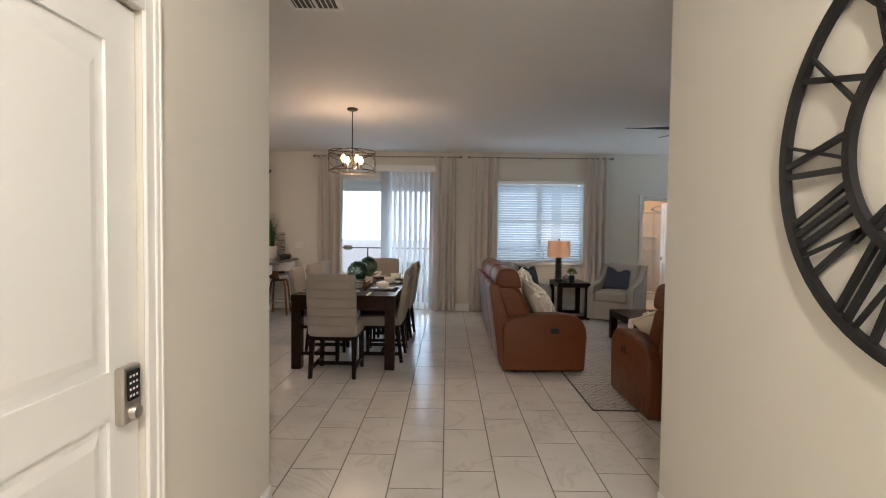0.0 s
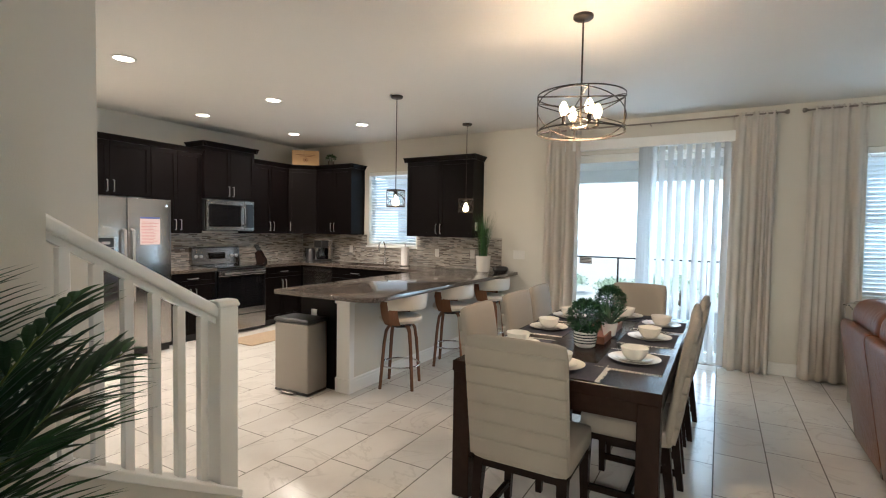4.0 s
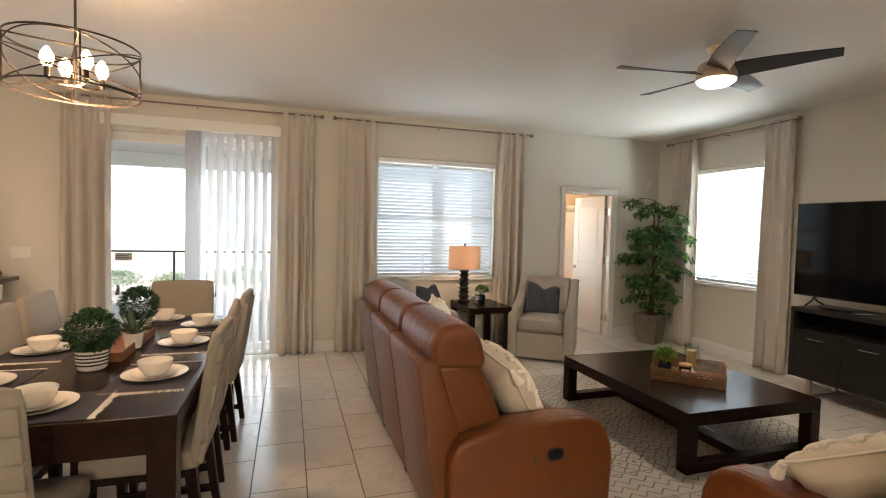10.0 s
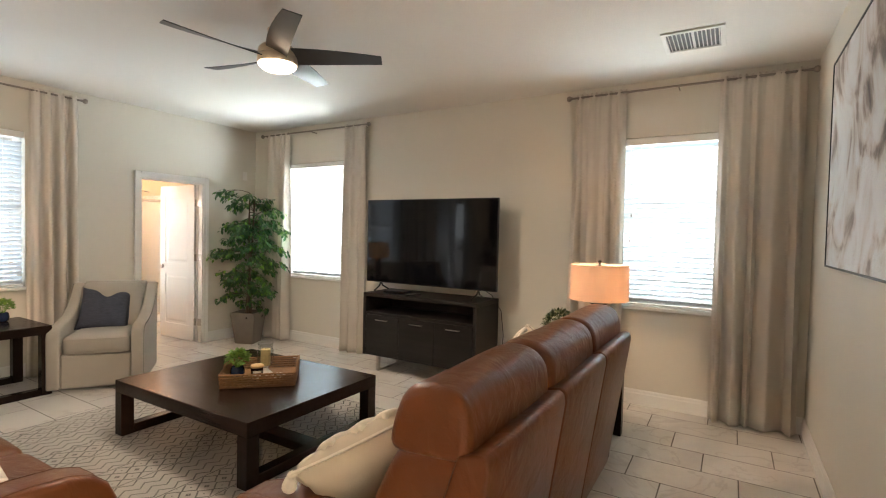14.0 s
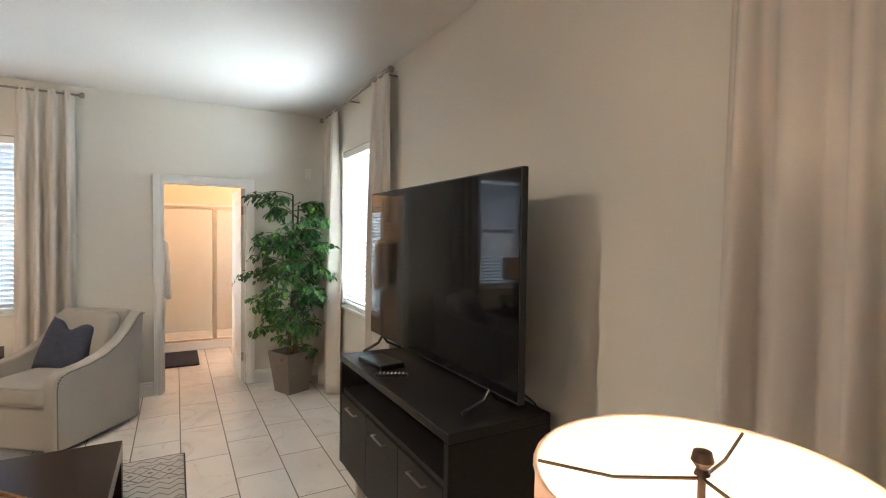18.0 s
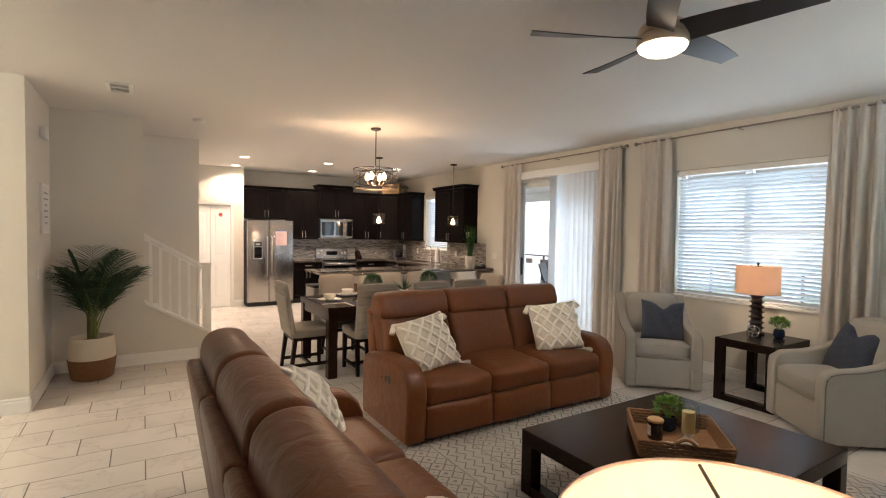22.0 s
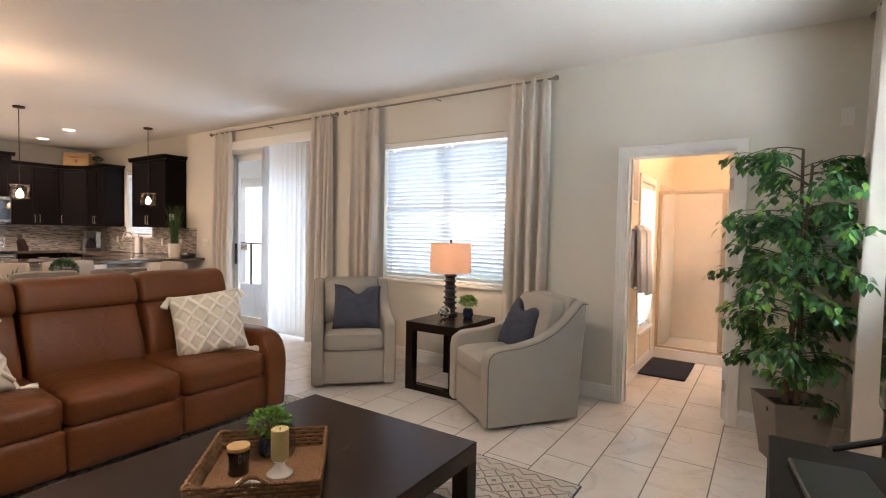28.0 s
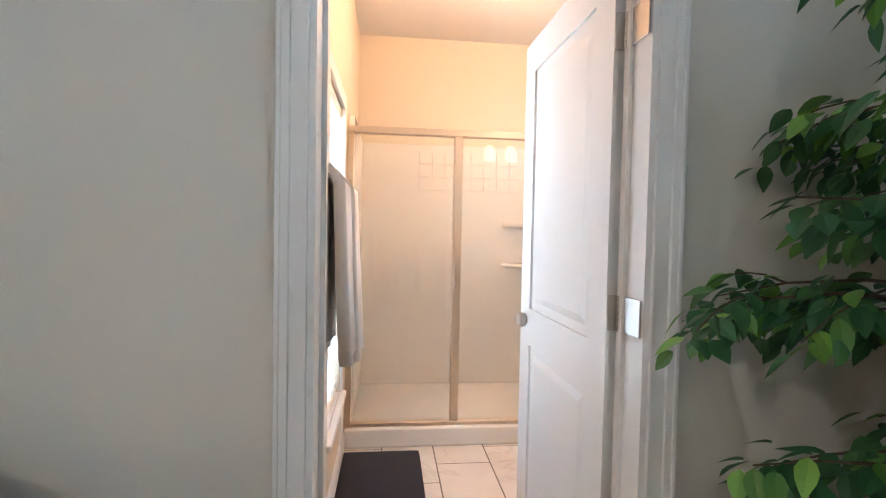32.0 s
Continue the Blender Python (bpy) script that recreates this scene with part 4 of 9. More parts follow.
def loft(profile, x0, x1, r, n=30, wave=None):
    """A padded roll: a closed (y, z) outline along x, drawn in with a round shoulder of depth r at both ends."""
    cy, cz = sum(p[0] for p in profile) / len(profile), sum(p[1] for p in profile) / len(profile)
    bm = bmesh.new()
    rings = []
    for i in range(n + 1):
        t = 0.5 - 0.5 * math.cos(math.pi * i / n)
        x = x0 + (x1 - x0) * t
        d = min(x - x0, x1 - x)
        inset = r * (1 - math.sqrt(max(0.0, 1 - (1 - min(1.0, d / r)) ** 2)))
        ring = []
        for k, (y, z) in enumerate(profile):
            v = Vector((y - cy, z - cz))
            ln = v.length
            v *= max(0.1, (ln - inset) / ln)
            if wave:
                v *= 1 + wave(x, k) / ln
            ring.append(bm.verts.new((x, cy + v.x, cz + v.y)))
        rings.append(ring)
    m = len(profile)
    for a, b in zip(rings, rings[1:]):
        for k in range(m):
            bm.faces.new((a[k], a[(k + 1) % m], b[(k + 1) % m], b[k]))
    bm.faces.new(rings[0])
    bm.faces.new(rings[-1][::-1])
    bmesh.ops.recalc_face_normals(bm, faces=bm.faces[:])
    return bm


def rounded(pts, times=2):
    """Cuts the corners of a closed outline."""
    for _ in range(times):
        out = []
        for k, p in enumerate(pts):
            q = pts[(k + 1) % len(pts)]
            out += [(p[0] * 0.75 + q[0] * 0.25, p[1] * 0.75 + q[1] * 0.25), (p[0] * 0.25 + q[0] * 0.75, p[1] * 0.25 + q[1] * 0.75)]
        pts = out
    return pts


def sofa(loc, rz, label):
    ob = thing("sofa", loc, rz, label, "sofa", "leather reclining sofas")
    L, n, arm_w = 2.20, 3, 0.165
    LE = M["leather"]
    part("base_frame", one_box(-L / 2 + 0.10, L / 2 - 0.10, -0.36, 0.34, 0.02, 0.14), M["black_plastic"], ob)
    prof = [(-0.435, 0.035), (-0.455, 0.38), (-0.445, 0.46), (-0.415, 0.53), (-0.365, 0.577), (-0.29, 0.602), (-0.17, 0.612), (0.08, 0.600), (0.27, 0.572), (0.35, 0.535), (0.385, 0.46), (0.385, 0.05), (0.36, 0.035)]
    for s in (-1, 1):
        a, b = sorted((s * L / 2, s * (L / 2 - arm_w)))
        arm = part("arm", prism(prof, "x", a, b, 0.026, 4), LE, ob, "", 50)
        xo = s * L / 2
        m = Matrix.Translation((xo + s * 0.0012, -0.125, 0.445)) @ pose(0, 0, 0, 0, 90 * s, 0)
        bm = turned([(0, 0.0), (0.031, 0.0), (0.031, 0.003), (0.025, 0.005), (0.022, 0.001), (0, 0.001)], 24)
        for v in bm.verts:
            v.co.y += 0.017 if v.co.y > 0 else -0.017
            v.co = m @ v.co
        part("recliner_pull", bm, M["black_plastic"], arm, "black oval recliner pull", True)
        part("charge_port", turned([(0, 0), (0.010, 0), (0.010, 0.003), (0.006, 0.004), (0, 0.002)], 16, m=Matrix.Translation((xo + s * 0.001, -0.020, 0.437)) @ pose(0, 0, 0, 0, 90 * s, 0)), M["ink"], arm)
        bm = bmesh.new()
        for off in (0.03, arm_w - 0.03):
            tube(bm, [(s * (L / 2 - off), y, z + 0.0005) for y, z in prof[2:9]], 0.0016, 5)
        part("stitching", bm, LE, arm)
    w = (L - 2 * arm_w) / n
    for k in range(n):
        x = -L / 2 + arm_w + w * (k + 0.5)
        bm = bmesh.new()
        soft_box(bm, w - 0.004, 0.66, 0.19, 0.055, 10, (0, 0.012, 0.020), pose(x, -0.105, 0.385, 2))
        part("seat_cushion", bm, LE, ob, "", 180)
        bm = bmesh.new()
        soft_box(bm, w - 0.004, 0.10, 0.25, 0.032, 7, (0, 0.014, 0.0), pose(x, -0.395, 0.175, -3))
        part("footrest_panel", bm, LE, ob, "", 180)
    wb = 2.03 / n
    rnd = random.Random(4)
    for k in range(n):
        x = -1.015 + wb * (k + 0.5)
        x0, x1 = x - wb / 2 + 0.003, x + wb / 2 - 0.003
        ph = [rnd.uniform(0, 6.28) for _ in range(4)]

        def gather(xx, i):
            near = math.exp(-((i - 18.5) / 2.6) ** 2)
            fold = math.sin(118 * xx + ph[0]) + 0.7 * math.sin(171 * xx + 0.3 * i + ph[1])
            return 0.0007 * near * fold * (0.6 + 0.4 * math.sin(13 * xx + ph[3])) + 0.0025 * math.sin(9 * xx + ph[2])
        lumbar = rounded([(0.06, 0.42), (0.10, 0.62), (0.190, 0.820), (0.25, 0.880), (0.41, 0.890), (0.450, 0.85), (0.345, 0.55), (0.27, 0.42)])
        part("back_cushion", loft(lumbar, x0 + 0.010, x1 - 0.010, 0.055, 30), LE, ob, "", 180)
        roll = rounded([(0.185, 0.850), (0.205, 0.950), (0.240, 1.030), (0.310, 1.058), (0.400, 1.048), (0.450, 1.000), (0.462, 0.925), (0.455, 0.850), (0.25, 0.835)])
        head = part("headrest", loft(roll, x0 + 0.003, x1 - 0.003, 0.044, 64, gather), LE, ob, "", 180)
        bm = bmesh.new()
        for y, z in ((0.358, 1.0465), (0.378, 1.0440)):
            tube(bm, [(x0 + 0.05 + (x1 - x0 - 0.10) * j / 10, y, z + 0.001 * math.sin(j * 1.9)) for j in range(11)], 0.0020, 5)
        part("stitching", bm, LE, head)
        # outer back: a thick wedge-sided shell that leans with the seat
        pr = [(0.27, 0.10), (0.405, 0.06), (0.440, 0.30), (0.520, 0.850), (0.517, 0.886), (0.495, 0.900), (0.425, 0.885), (0.335, 0.60), (0.28, 0.36)]
        part("back_panel", prism(pr, "x", x0 + 0.003, x1 - 0.003, 0.011, 3), LE, ob, "", 50)
        if k < n - 1:
            part("back_strap", one_box(x1 - 0.020, x1 + 0.026, 0.300, 0.412, 0.06, 0.36, 0.006, 1), M["black_plastic"], ob, "dark recliner flap")
    for x in (-L / 2 + 0.14, L / 2 - 0.14):
        for y in (-0.33, 0.24):
            part("foot", turned([(0, 0), (0.022, 0), (0.026, 0.035), (0, 0.035)], 12, (x, y, 0)), M["black_plastic"], ob)
    return ob


sofa((1.17, 5.725, 0.0), 90, "cognac brown leather three-seat reclining sofa on the rug edge")
sofa((2.81, 3.745, 0.0), 180, "cognac brown leather three-seat reclining sofa facing the television corner")
cream_pillow(pose(1.21, 5.02, 0.655, -32, -8, 96), "cream tufted lattice pillow with tassels on the leather sofa")
cream_pillow(pose(1.27, 6.40, 0.682, -22, -6, 68), "cream tufted lattice pillow with tassels on the leather sofa")
cream_pillow(pose(2.07, 3.78, 0.625, -40, 24, 132), "cream tufted lattice pillow with tassels leaning on the sofa arm")
cream_pillow(pose(3.60, 3.80, 0.640, -22, 0, 222), "cream tufted lattice pillow at the lamp end of the sofa")


def armchair(loc, rz, label):
    ob = thing("armchair", loc, rz, label, "armchair", "linen swivel armchairs")
    F = M["armchair"]
    ob.scale = (1.0, 1.07, 1.0)
    part("swivel_base", turned([(0, 0), (0.24, 0), (0.24, 0.03), (0, 0.03)], 28), M["black_plastic"], ob, "dark swivel base")
    part("seat_box", one_box(-0.27, 0.27, -0.355, 0.30, 0.03, 0.33, 0.02, 2), F, ob)
    prof = [(-0.375, 0.03), (-0.375, 0.47), (-0.365, 0.525), (-0.335, 0.565), (-0.28, 0.585), (-0.12, 0.600), (0.02, 0.635), (0.13, 0.690), (0.22, 0.765), (0.30, 0.855), (0.335, 0.895), (0.385, 0.895), (0.37, 0.70), (0.345, 0.35), (0.335, 0.03)]
    for s in (-1, 1):
        a, b = sorted((s * 0.265, s * 0.365))
        side = part("arm", prism(prof, "x", a, b, 0.018, 3), F, ob, "", 50)
        nails = bmesh.new()
        path = [Vector((0, y, z)) for y, z in prof[:12]]
        seglen = [(q - p).length for p, q in zip(path, path[1:])]
        total, d = sum(seglen), 0.02
        while d < total:
            t, i = d, 0
            while t > seglen[i]:
                t -= seglen[i]
                i += 1
            p = path[i].lerp(path[i + 1], t / seglen[i])
            tang = (path[i + 1] - path[i]).normalized()
            inward = Vector((0, tang.z, -tang.y))
            lathe(nails, [(0.0060, -0.001), (0.0048, 0.0022), (0, 0.0035)], 6, m=Matrix.Translation((s * 0.365, p.y + inward.y * 0.018, p.z + inward.z * 0.018)) @ pose(0, 0, 0, 0, 90 * s, 0))
            d += 0.0185
        part("nailhead_trim", nails, M["bronze"], side, "row of dark nailheads")
    back = [(0.20, 0.30), (0.225, 0.60), (0.275, 0.80), (0.312, 0.90), (0.345, 0.915), (0.382, 0.900), (0.365, 0.62), (0.335, 0.20), (0.335, 0.03), (0.25, 0.03)]
    part("backrest", prism(back, "x", -0.264, 0.264, 0.016, 3), F, ob, "", 50)
    bm = bmesh.new()
    soft_box(bm, 0.525, 0.58, 0.17, 0.05, 8, (0, 0.012, 0.020), pose(0, -0.075, 0.405))
    seat = part("seat_cushion", bm, F, ob, "", 180)
    bm = bmesh.new()
    for z in (0.345, 0.465):
        tube(bm, [(-0.24, -0.366, z), (0.24, -0.366, z)], 0.004, 6)
    part("piping", bm, F, seat)
    bm = bmesh.new()
    soft_box(bm, 0.52, 0.15, 0.44, 0.06, 8, (0, 0.03, 0.01), pose(0, 0.185, 0.685, -13))
    part("back_cushion", bm, F, ob, "", 180)
    return ob


armchair((1.40, 7.76, 0), 47, "stone linen swivel armchair by the curtain")
armchair((3.05, 7.85, 0), -37, "stone linen swivel armchair with nailhead trim by the bathroom door")
navy_pillow(pose(1.55, 7.66, 0.680, -16, 3, 47), "navy crushed velvet pillow with a dent, on the armchair")
navy_pillow(pose(3.075, 7.94, 0.655, -24, 6, -34), "navy crushed velvet pillow with a dent, on the armchair")


# ---- tables ----
def slab_table(name, sx, sy, h, top, leg, label, category, mat, runner_axis, group=""):
    """A chunky table: slab top, square legs, and floor runners between legs along one axis."""
    ob = thing(name, label=label, category=category, group=group)
    part("tabletop", one_box(-sx / 2, sx / 2, -sy / 2, sy / 2, h - top, h, 0.004, 2), mat, ob)
    for x in (-1, 1):
        for y in (-1, 1):
            a, b = sorted((x * sx / 2, x * (sx / 2 - leg)))
            c, d = sorted((y * sy / 2, y * (sy / 2 - leg)))
            part("leg", one_box(a, b, c, d, 0, h - top, 0.003, 1), mat, ob)
    for s in (-1, 1):
        if runner_axis == "x":
            c, d = sorted((s * (sy / 2 - 0.004), s * (sy / 2 - leg + 0.004)))
            part("floor_runner", one_box(-sx / 2 + leg, sx / 2 - leg, c, d, 0.0, leg * 0.75, 0.003, 1), mat, ob)
        else:
            a, b = sorted((s * (sx / 2 - 0.004), s * (sx / 2 - leg + 0.004)))
            part("floor_runner", one_box(a, b, -sy / 2 + leg, sy / 2 - leg, 0.0, leg * 0.75, 0.003, 1), mat, ob)
    return ob


RUG = 0.012
coffee = slab_table("coffee_table", 1.13, 1.41, 0.385, 0.085, 0.085, "large square espresso wood coffee table on the rug", "coffee table", M["espresso_y"], "x")
coffee.location = (2.995, 5.685, RUG)
part("cross_runner", one_box(-0.06, 0.06, -0.62, 0.62, 0.0, 0.06, 0.003, 1), M["espresso_y"], coffee)
side_a = slab_table("side_table", 0.53, 0.68, 0.60, 0.075, 0.075, "espresso wood side table between the armchairs", "side table", M["espresso"], "x", "espresso side tables")
side_a.location = (2.31, 8.10, 0)
side_b = slab_table("side_table", 0.53, 0.56, 0.60, 0.075, 0.075, "espresso wood side table by the window lamp", "side table", M["espresso"], "y", "espresso side tables")
side_b.location = (4.235, 3.655, 0)


def table_lamp(loc, h_shade, r, label):
    ob = thing("table_lamp", loc, 0, label, "table lamp", "drum-shade table lamps")
    prof = [(0, 0), (0.075, 0), (0.078, 0.008), (0.078, 0.02)]
    z = 0.02
    for k in range(8):
        rr = 0.062 - 0.0012 * k
        prof += [(rr - 0.008, z + 0.006), (rr - 0.012, z + 0.020), (rr - 0.002, z + 0.036), (rr + 0.010, z + 0.042), (rr + 0.010, z + 0.047), (rr - 0.004, z + 0.052)]
        z += 0.052
    prof += [(0.045, z + 0.004), (0.012, z + 0.012), (0, z + 0.012)]
    part("ribbed_base", turned(prof, 32), M["lamp_base"], ob, "dark ribbed turned base", 35)
    z0 = z + 0.012
    zs = z - 0.030
    bm = bmesh.new()
    tube(bm, [(0, 0, z0 - 0.01), (0, 0, zs + h_shade + 0.01)], 0.005, 8)
    lathe(bm, [(0.018, z0), (0.018, z0 + 0.045), (0.010, z0 + 0.055)], 14)
    part("stem_and_socket", bm, M["bronze"], ob)
    seg, rows = 48, 2
    bm = bmesh.new()
    lathe(bm, [(r, zs), (r * 0.985, zs + h_shade), (r * 0.985 - 0.002, zs + h_shade), (r - 0.002, zs), (r, zs)], seg)
    shade = part("shade", bm, M["shade"], ob, "linen drum shade", 60)
    for zz, rr in ((zs, r), (zs + h_shade, r * 0.985)):
        bm = bmesh.new()
        tube(bm, [(rr * math.cos(a), rr * math.sin(a), zz) for a in (2 * math.pi * k / 40 for k in range(40))], 0.0032, 6, True)
        part("shade_rim", bm, M["shade"], shade)
    bm = bmesh.new()
    for a in (0.3, 2.4, 4.5):
        tube(bm, [(0, 0, zs + h_shade - 0.002), (r * 0.5 * math.cos(a), r * 0.5 * math.sin(a), zs + h_shade - 0.014), (r * 0.97 * math.cos(a), r * 0.97 * math.sin(a), zs + h_shade - 0.004)], 0.0025, 6)
    part("spider", bm, M["bronze"], shade)
    part("finial", turned([(0, 0), (0.010, 0.0), (0.007, 0.008), (0.014, 0.018), (0.011, 0.030), (0, 0.034)], 14, (0, 0, zs + h_shade + 0.003)), M["bronze"], ob, "", True)
    part("bulb", turned([(0, 0.0), (0.016, 0.0), (0.018, 0.02), (0.030, 0.055), (0.030, 0.072), (0.018, 0.095), (0, 0.102)], 18, (0, 0, z0 + 0.055)), M["bulb"], ob, "lit bulb", True)
    return ob


table_lamp((2.165, 8.285, 0.60), 0.275, 0.197, "lit table lamp with dark ribbed base before the window")
table_lamp((4.41, 3.56, 0.60), 0.255, 0.212, "lit table lamp with dark ribbed base beside the sofa")


def leaf_quad(bm, p, direction, up, length, width, fold=0.15, droop=0.2):
    """One oval, pointed leaf folded along its rib."""
    d = direction.normalized()
    s = d.cross(up)
    s = s.normalized() if s.length > 1e-5 else d.orthogonal().normalized()
    u = s.cross(d).normalized()
    at = (0.0, 0.14, 0.36, 0.60, 0.82, 1.0)
    w = (0.06, 0.66, 1.0, 0.86, 0.44)
    mid = [p + d * length * t - u * droop * length * 0.65 * t * t for t in at]
    left = [bm.verts.new(mid[i] + s * width / 2 * w[i] + u * fold * width * w[i]) for i in range(5)]
    right = [bm.verts.new(mid[i] - s * width / 2 * w[i] + u * fold * width * w[i]) for i in range(5)]
    ctr = [bm.verts.new(q) for q in mid]
    for i in range(4):
        bm.faces.new((ctr[i], ctr[i + 1], left[i + 1], left[i]))
        bm.faces.new((ctr[i], right[i], right[i + 1], ctr[i + 1]))
    bm.faces.new((ctr[4], ctr[5], left[4]))
    bm.faces.new((ctr[4], right[4], ctr[5]))


def leaf_material(name, dark, light, rough=0.42, rare=2.5):
    m = material(name, light, rough, vary=0.12, scale=14, grain=0.4, grain_scale=80, bump=0.12)
    nt = m.node_tree
    mix = next(n for n in nt.nodes if n.bl_idname == "ShaderNodeMix")
    geo, inf = nt.nodes.new("ShaderNodeNewGeometry"), nt.nodes.new("ShaderNodeObjectInfo")
    add = nt.nodes.new("ShaderNodeMath")
    add.operation = "ADD"
    nt.links.new(geo.outputs["Random Per Island"], add.inputs[0])
    nt.links.new(inf.outputs["Random"], add.inputs[1])
    fr = nt.nodes.new("ShaderNodeMath")
    fr.operation = "FRACT"
    nt.links.new(add.outputs[0], fr.inputs[0])
    pw = nt.nodes.new("ShaderNodeMath")
    pw.operation = "POWER"
    nt.links.new(fr.outputs[0], pw.inputs[0])
    pw.inputs[1].default_value = rare
    nt.links.new(pw.outputs[0], mix.inputs["Factor"])
    mix.inputs["A"].default_value, mix.inputs["B"].default_value = (*dark, 1), (*light, 1)
    tl, mx = nt.nodes.new("ShaderNodeBsdfTranslucent"), nt.nodes.new("ShaderNodeMixShader")
    nt.links.new(mix.outputs["Result"], tl.inputs["Color"])
    mx.inputs[0].default_value = 0.25
    nt.links.new(nt.nodes["Principled BSDF"].outputs[0], mx.inputs[1])
    nt.links.new(tl.outputs[0], mx.inputs[2])
    nt.links.new(mx.outputs[0], nt.nodes["Material Output"].inputs["Surface"])
    return m


M["ficus_leaf"] = leaf_material("ficus_leaf", (0.034, 0.118, 0.042), (0.25, 0.48, 0.07), 0.36, 5.0)
M["palm_leaf"] = leaf_material("palm_leaf", (0.016, 0.05, 0.02), (0.05, 0.12, 0.04))
M["box_leaf"] = leaf_material("boxwood_leaf", (0.018, 0.060, 0.024), (0.07, 0.17, 0.06))
M["bright_leaf"] = leaf_material("bright_green_leaf", (0.10, 0.22, 0.03), (0.27, 0.46, 0.08))
# shrub leaves: the outdoor glare is put into the colour, far paler than foliage
M["sunlit_leaf"] = leaf_material("glare_paled_shrub_leaf", (0.46, 0.56, 0.42), (0.62, 0.70, 0.56))
M["grass_leaf"] = leaf_material("grass_blade", (0.02, 0.07, 0.018), (0.10, 0.20, 0.05))
M["agave_leaf"] = leaf_material("agave_leaf", (0.03, 0.07, 0.035), (0.10, 0.16, 0.09))
M["eucalyptus_leaf"] = leaf_material("eucalyptus_leaf", (0.05, 0.08, 0.04), (0.34, 0.36, 0.20))


def small_plant(loc, pot_prof, pot_mat, leaf_mat, radius, height, count, leaf, seed, label, name="potted_plant", group="", low=-0.25):
    """A small pot with a bushy head of many little leaves."""
    ob = thing(name, loc, 0, label, "plant", group)
    pot = part("pot", turned(pot_prof, 28), pot_mat, ob, "", 50)
    zt = pot_prof[-1][1]
    rnd = random.Random(seed)
    bm = bmesh.new()
    stems = bmesh.new()
    for _ in range(count):
        a, e = rnd.uniform(0, 6.283), math.asin(rnd.uniform(low, 1.0))
        rr = radius * rnd.uniform(0.55, 1.0) ** 0.6
        p = Vector((math.cos(a) * math.cos(e) * rr, math.sin(a) * math.cos(e) * rr, zt + height * 0.42 + math.sin(e) * rr * height / (2 * radius)))
        d = Vector((math.cos(a) * math.cos(e), math.sin(a) * math.cos(e), math.sin(e) + rnd.uniform(-0.2, 0.5))) + Vector((rnd.uniform(-0.5, 0.5), rnd.uniform(-0.5, 0.5), rnd.uniform(-0.4, 0.4)))
        leaf_quad(bm, p, d, Vector((rnd.uniform(-0.3, 0.3), rnd.uniform(-0.3, 0.3), 1)), leaf * rnd.uniform(0.7, 1.2), leaf * 0.68)
    for k in range(14):
        a = k * 0.45 * 3.7
        tube(stems, [(0.01 * math.cos(a), 0.01 * math.sin(a), zt - 0.01), (radius * 0.6 * math.cos(a), radius * 0.6 * math.sin(a), zt + height * rnd.uniform(0.3, 0.6))], 0.0018, 5)
    part("stems", stems, leaf_mat, ob)
    fol = part("foliage", bm, leaf_mat, ob)
    tagged(fol, kind="stuff")
    part("soil", turned([(0, zt - 0.012), (pot_prof[-1][0] * 0.9 if pot_prof[-1][0] else 0.03, zt - 0.012)], 20), M["soil"], pot)
    return ob


NAVY_POT = [(0, 0), (0.030, 0), (0.044, 0.015), (0.050, 0.045), (0.044, 0.075), (0.038, 0.085), (0.034, 0.085)]
small_plant((2.39, 8.25, 0.60), NAVY_POT, M["navy_glaze"], M["bright_leaf"], 0.075, 0.12, 260, 0.030, 5, "small bright green plant in a navy glazed pot beside the lamp")
small_plant((4.18, 3.78, 0.60), [(0, 0), (0.045, 0), (0.055, 0.05), (0.058, 0.10), (0.052, 0.10)], M["china"], M["eucalyptus_leaf"], 0.125, 0.25, 800, 0.024, 6, "eucalyptus bush in a white pot behind the sofa")

# woven metal knot on the side table
knot = thing("decorative_knot", (2.245, 8.07, 0.60), 0, "silver looped wire knot ornament on the side table", "ornament")
for k, (rx, rz) in enumerate(((10, 0), (70, 40), (110, 100), (40, 150), (85, 20))):
    m = pose(0, 0, 0.058, rx, 0, rz)
    bm = bmesh.new()
    tube(bm, [m @ Vector((0.052 * math.cos(a), 0.052 * math.sin(a), 0.006 * math.sin(3 * a))) for a in (2 * math.pi * j / 28 for j in range(28))], 0.0055, 7, True)
    part("loop", bm, M["chrome"], knot, "", True)

# ---- tray on the coffee table ----
ZT = RUG + 0.385
tray = thing("serving_tray", (3.03, 5.60, ZT), -46, "woven water-hyacinth tray with two handles on the coffee table", "tray")
TX, TY = 0.236, 0.224
part("tray_base", one_box(-TX + 0.006, TX - 0.006, -TY + 0.006, TY - 0.006, 0.0, 0.012), M["wicker"], tray)
rnd = random.Random(11)
for row in range(6):
    bm = bmesh.new()
    pts = []
    for a, b, n in (((-TX, -TY), (TX, -TY), 26), ((TX, -TY), (TX, TY), 18), ((TX, TY), (-TX, TY), 26), ((-TX, TY), (-TX, -TY), 18)):
        for k in range(n):
            s = k / n
            x, y = a[0] + (b[0] - a[0]) * s, a[1] + (b[1] - a[1]) * s
            wob = 0.0035 * (1 if (k + row) % 2 else -1)
            nx, ny = (0, 1) if a[1] == b[1] else (1, 0)
            out = 1.0 + row * 0.006
            pts.append((x * out + nx * wob, y * out + ny * wob, 0.010 + row * 0.0165))
    tube(bm, pts, 0.0075, 6, True)
    part("woven_strand", bm, M["wicker"], tray, "", 180)
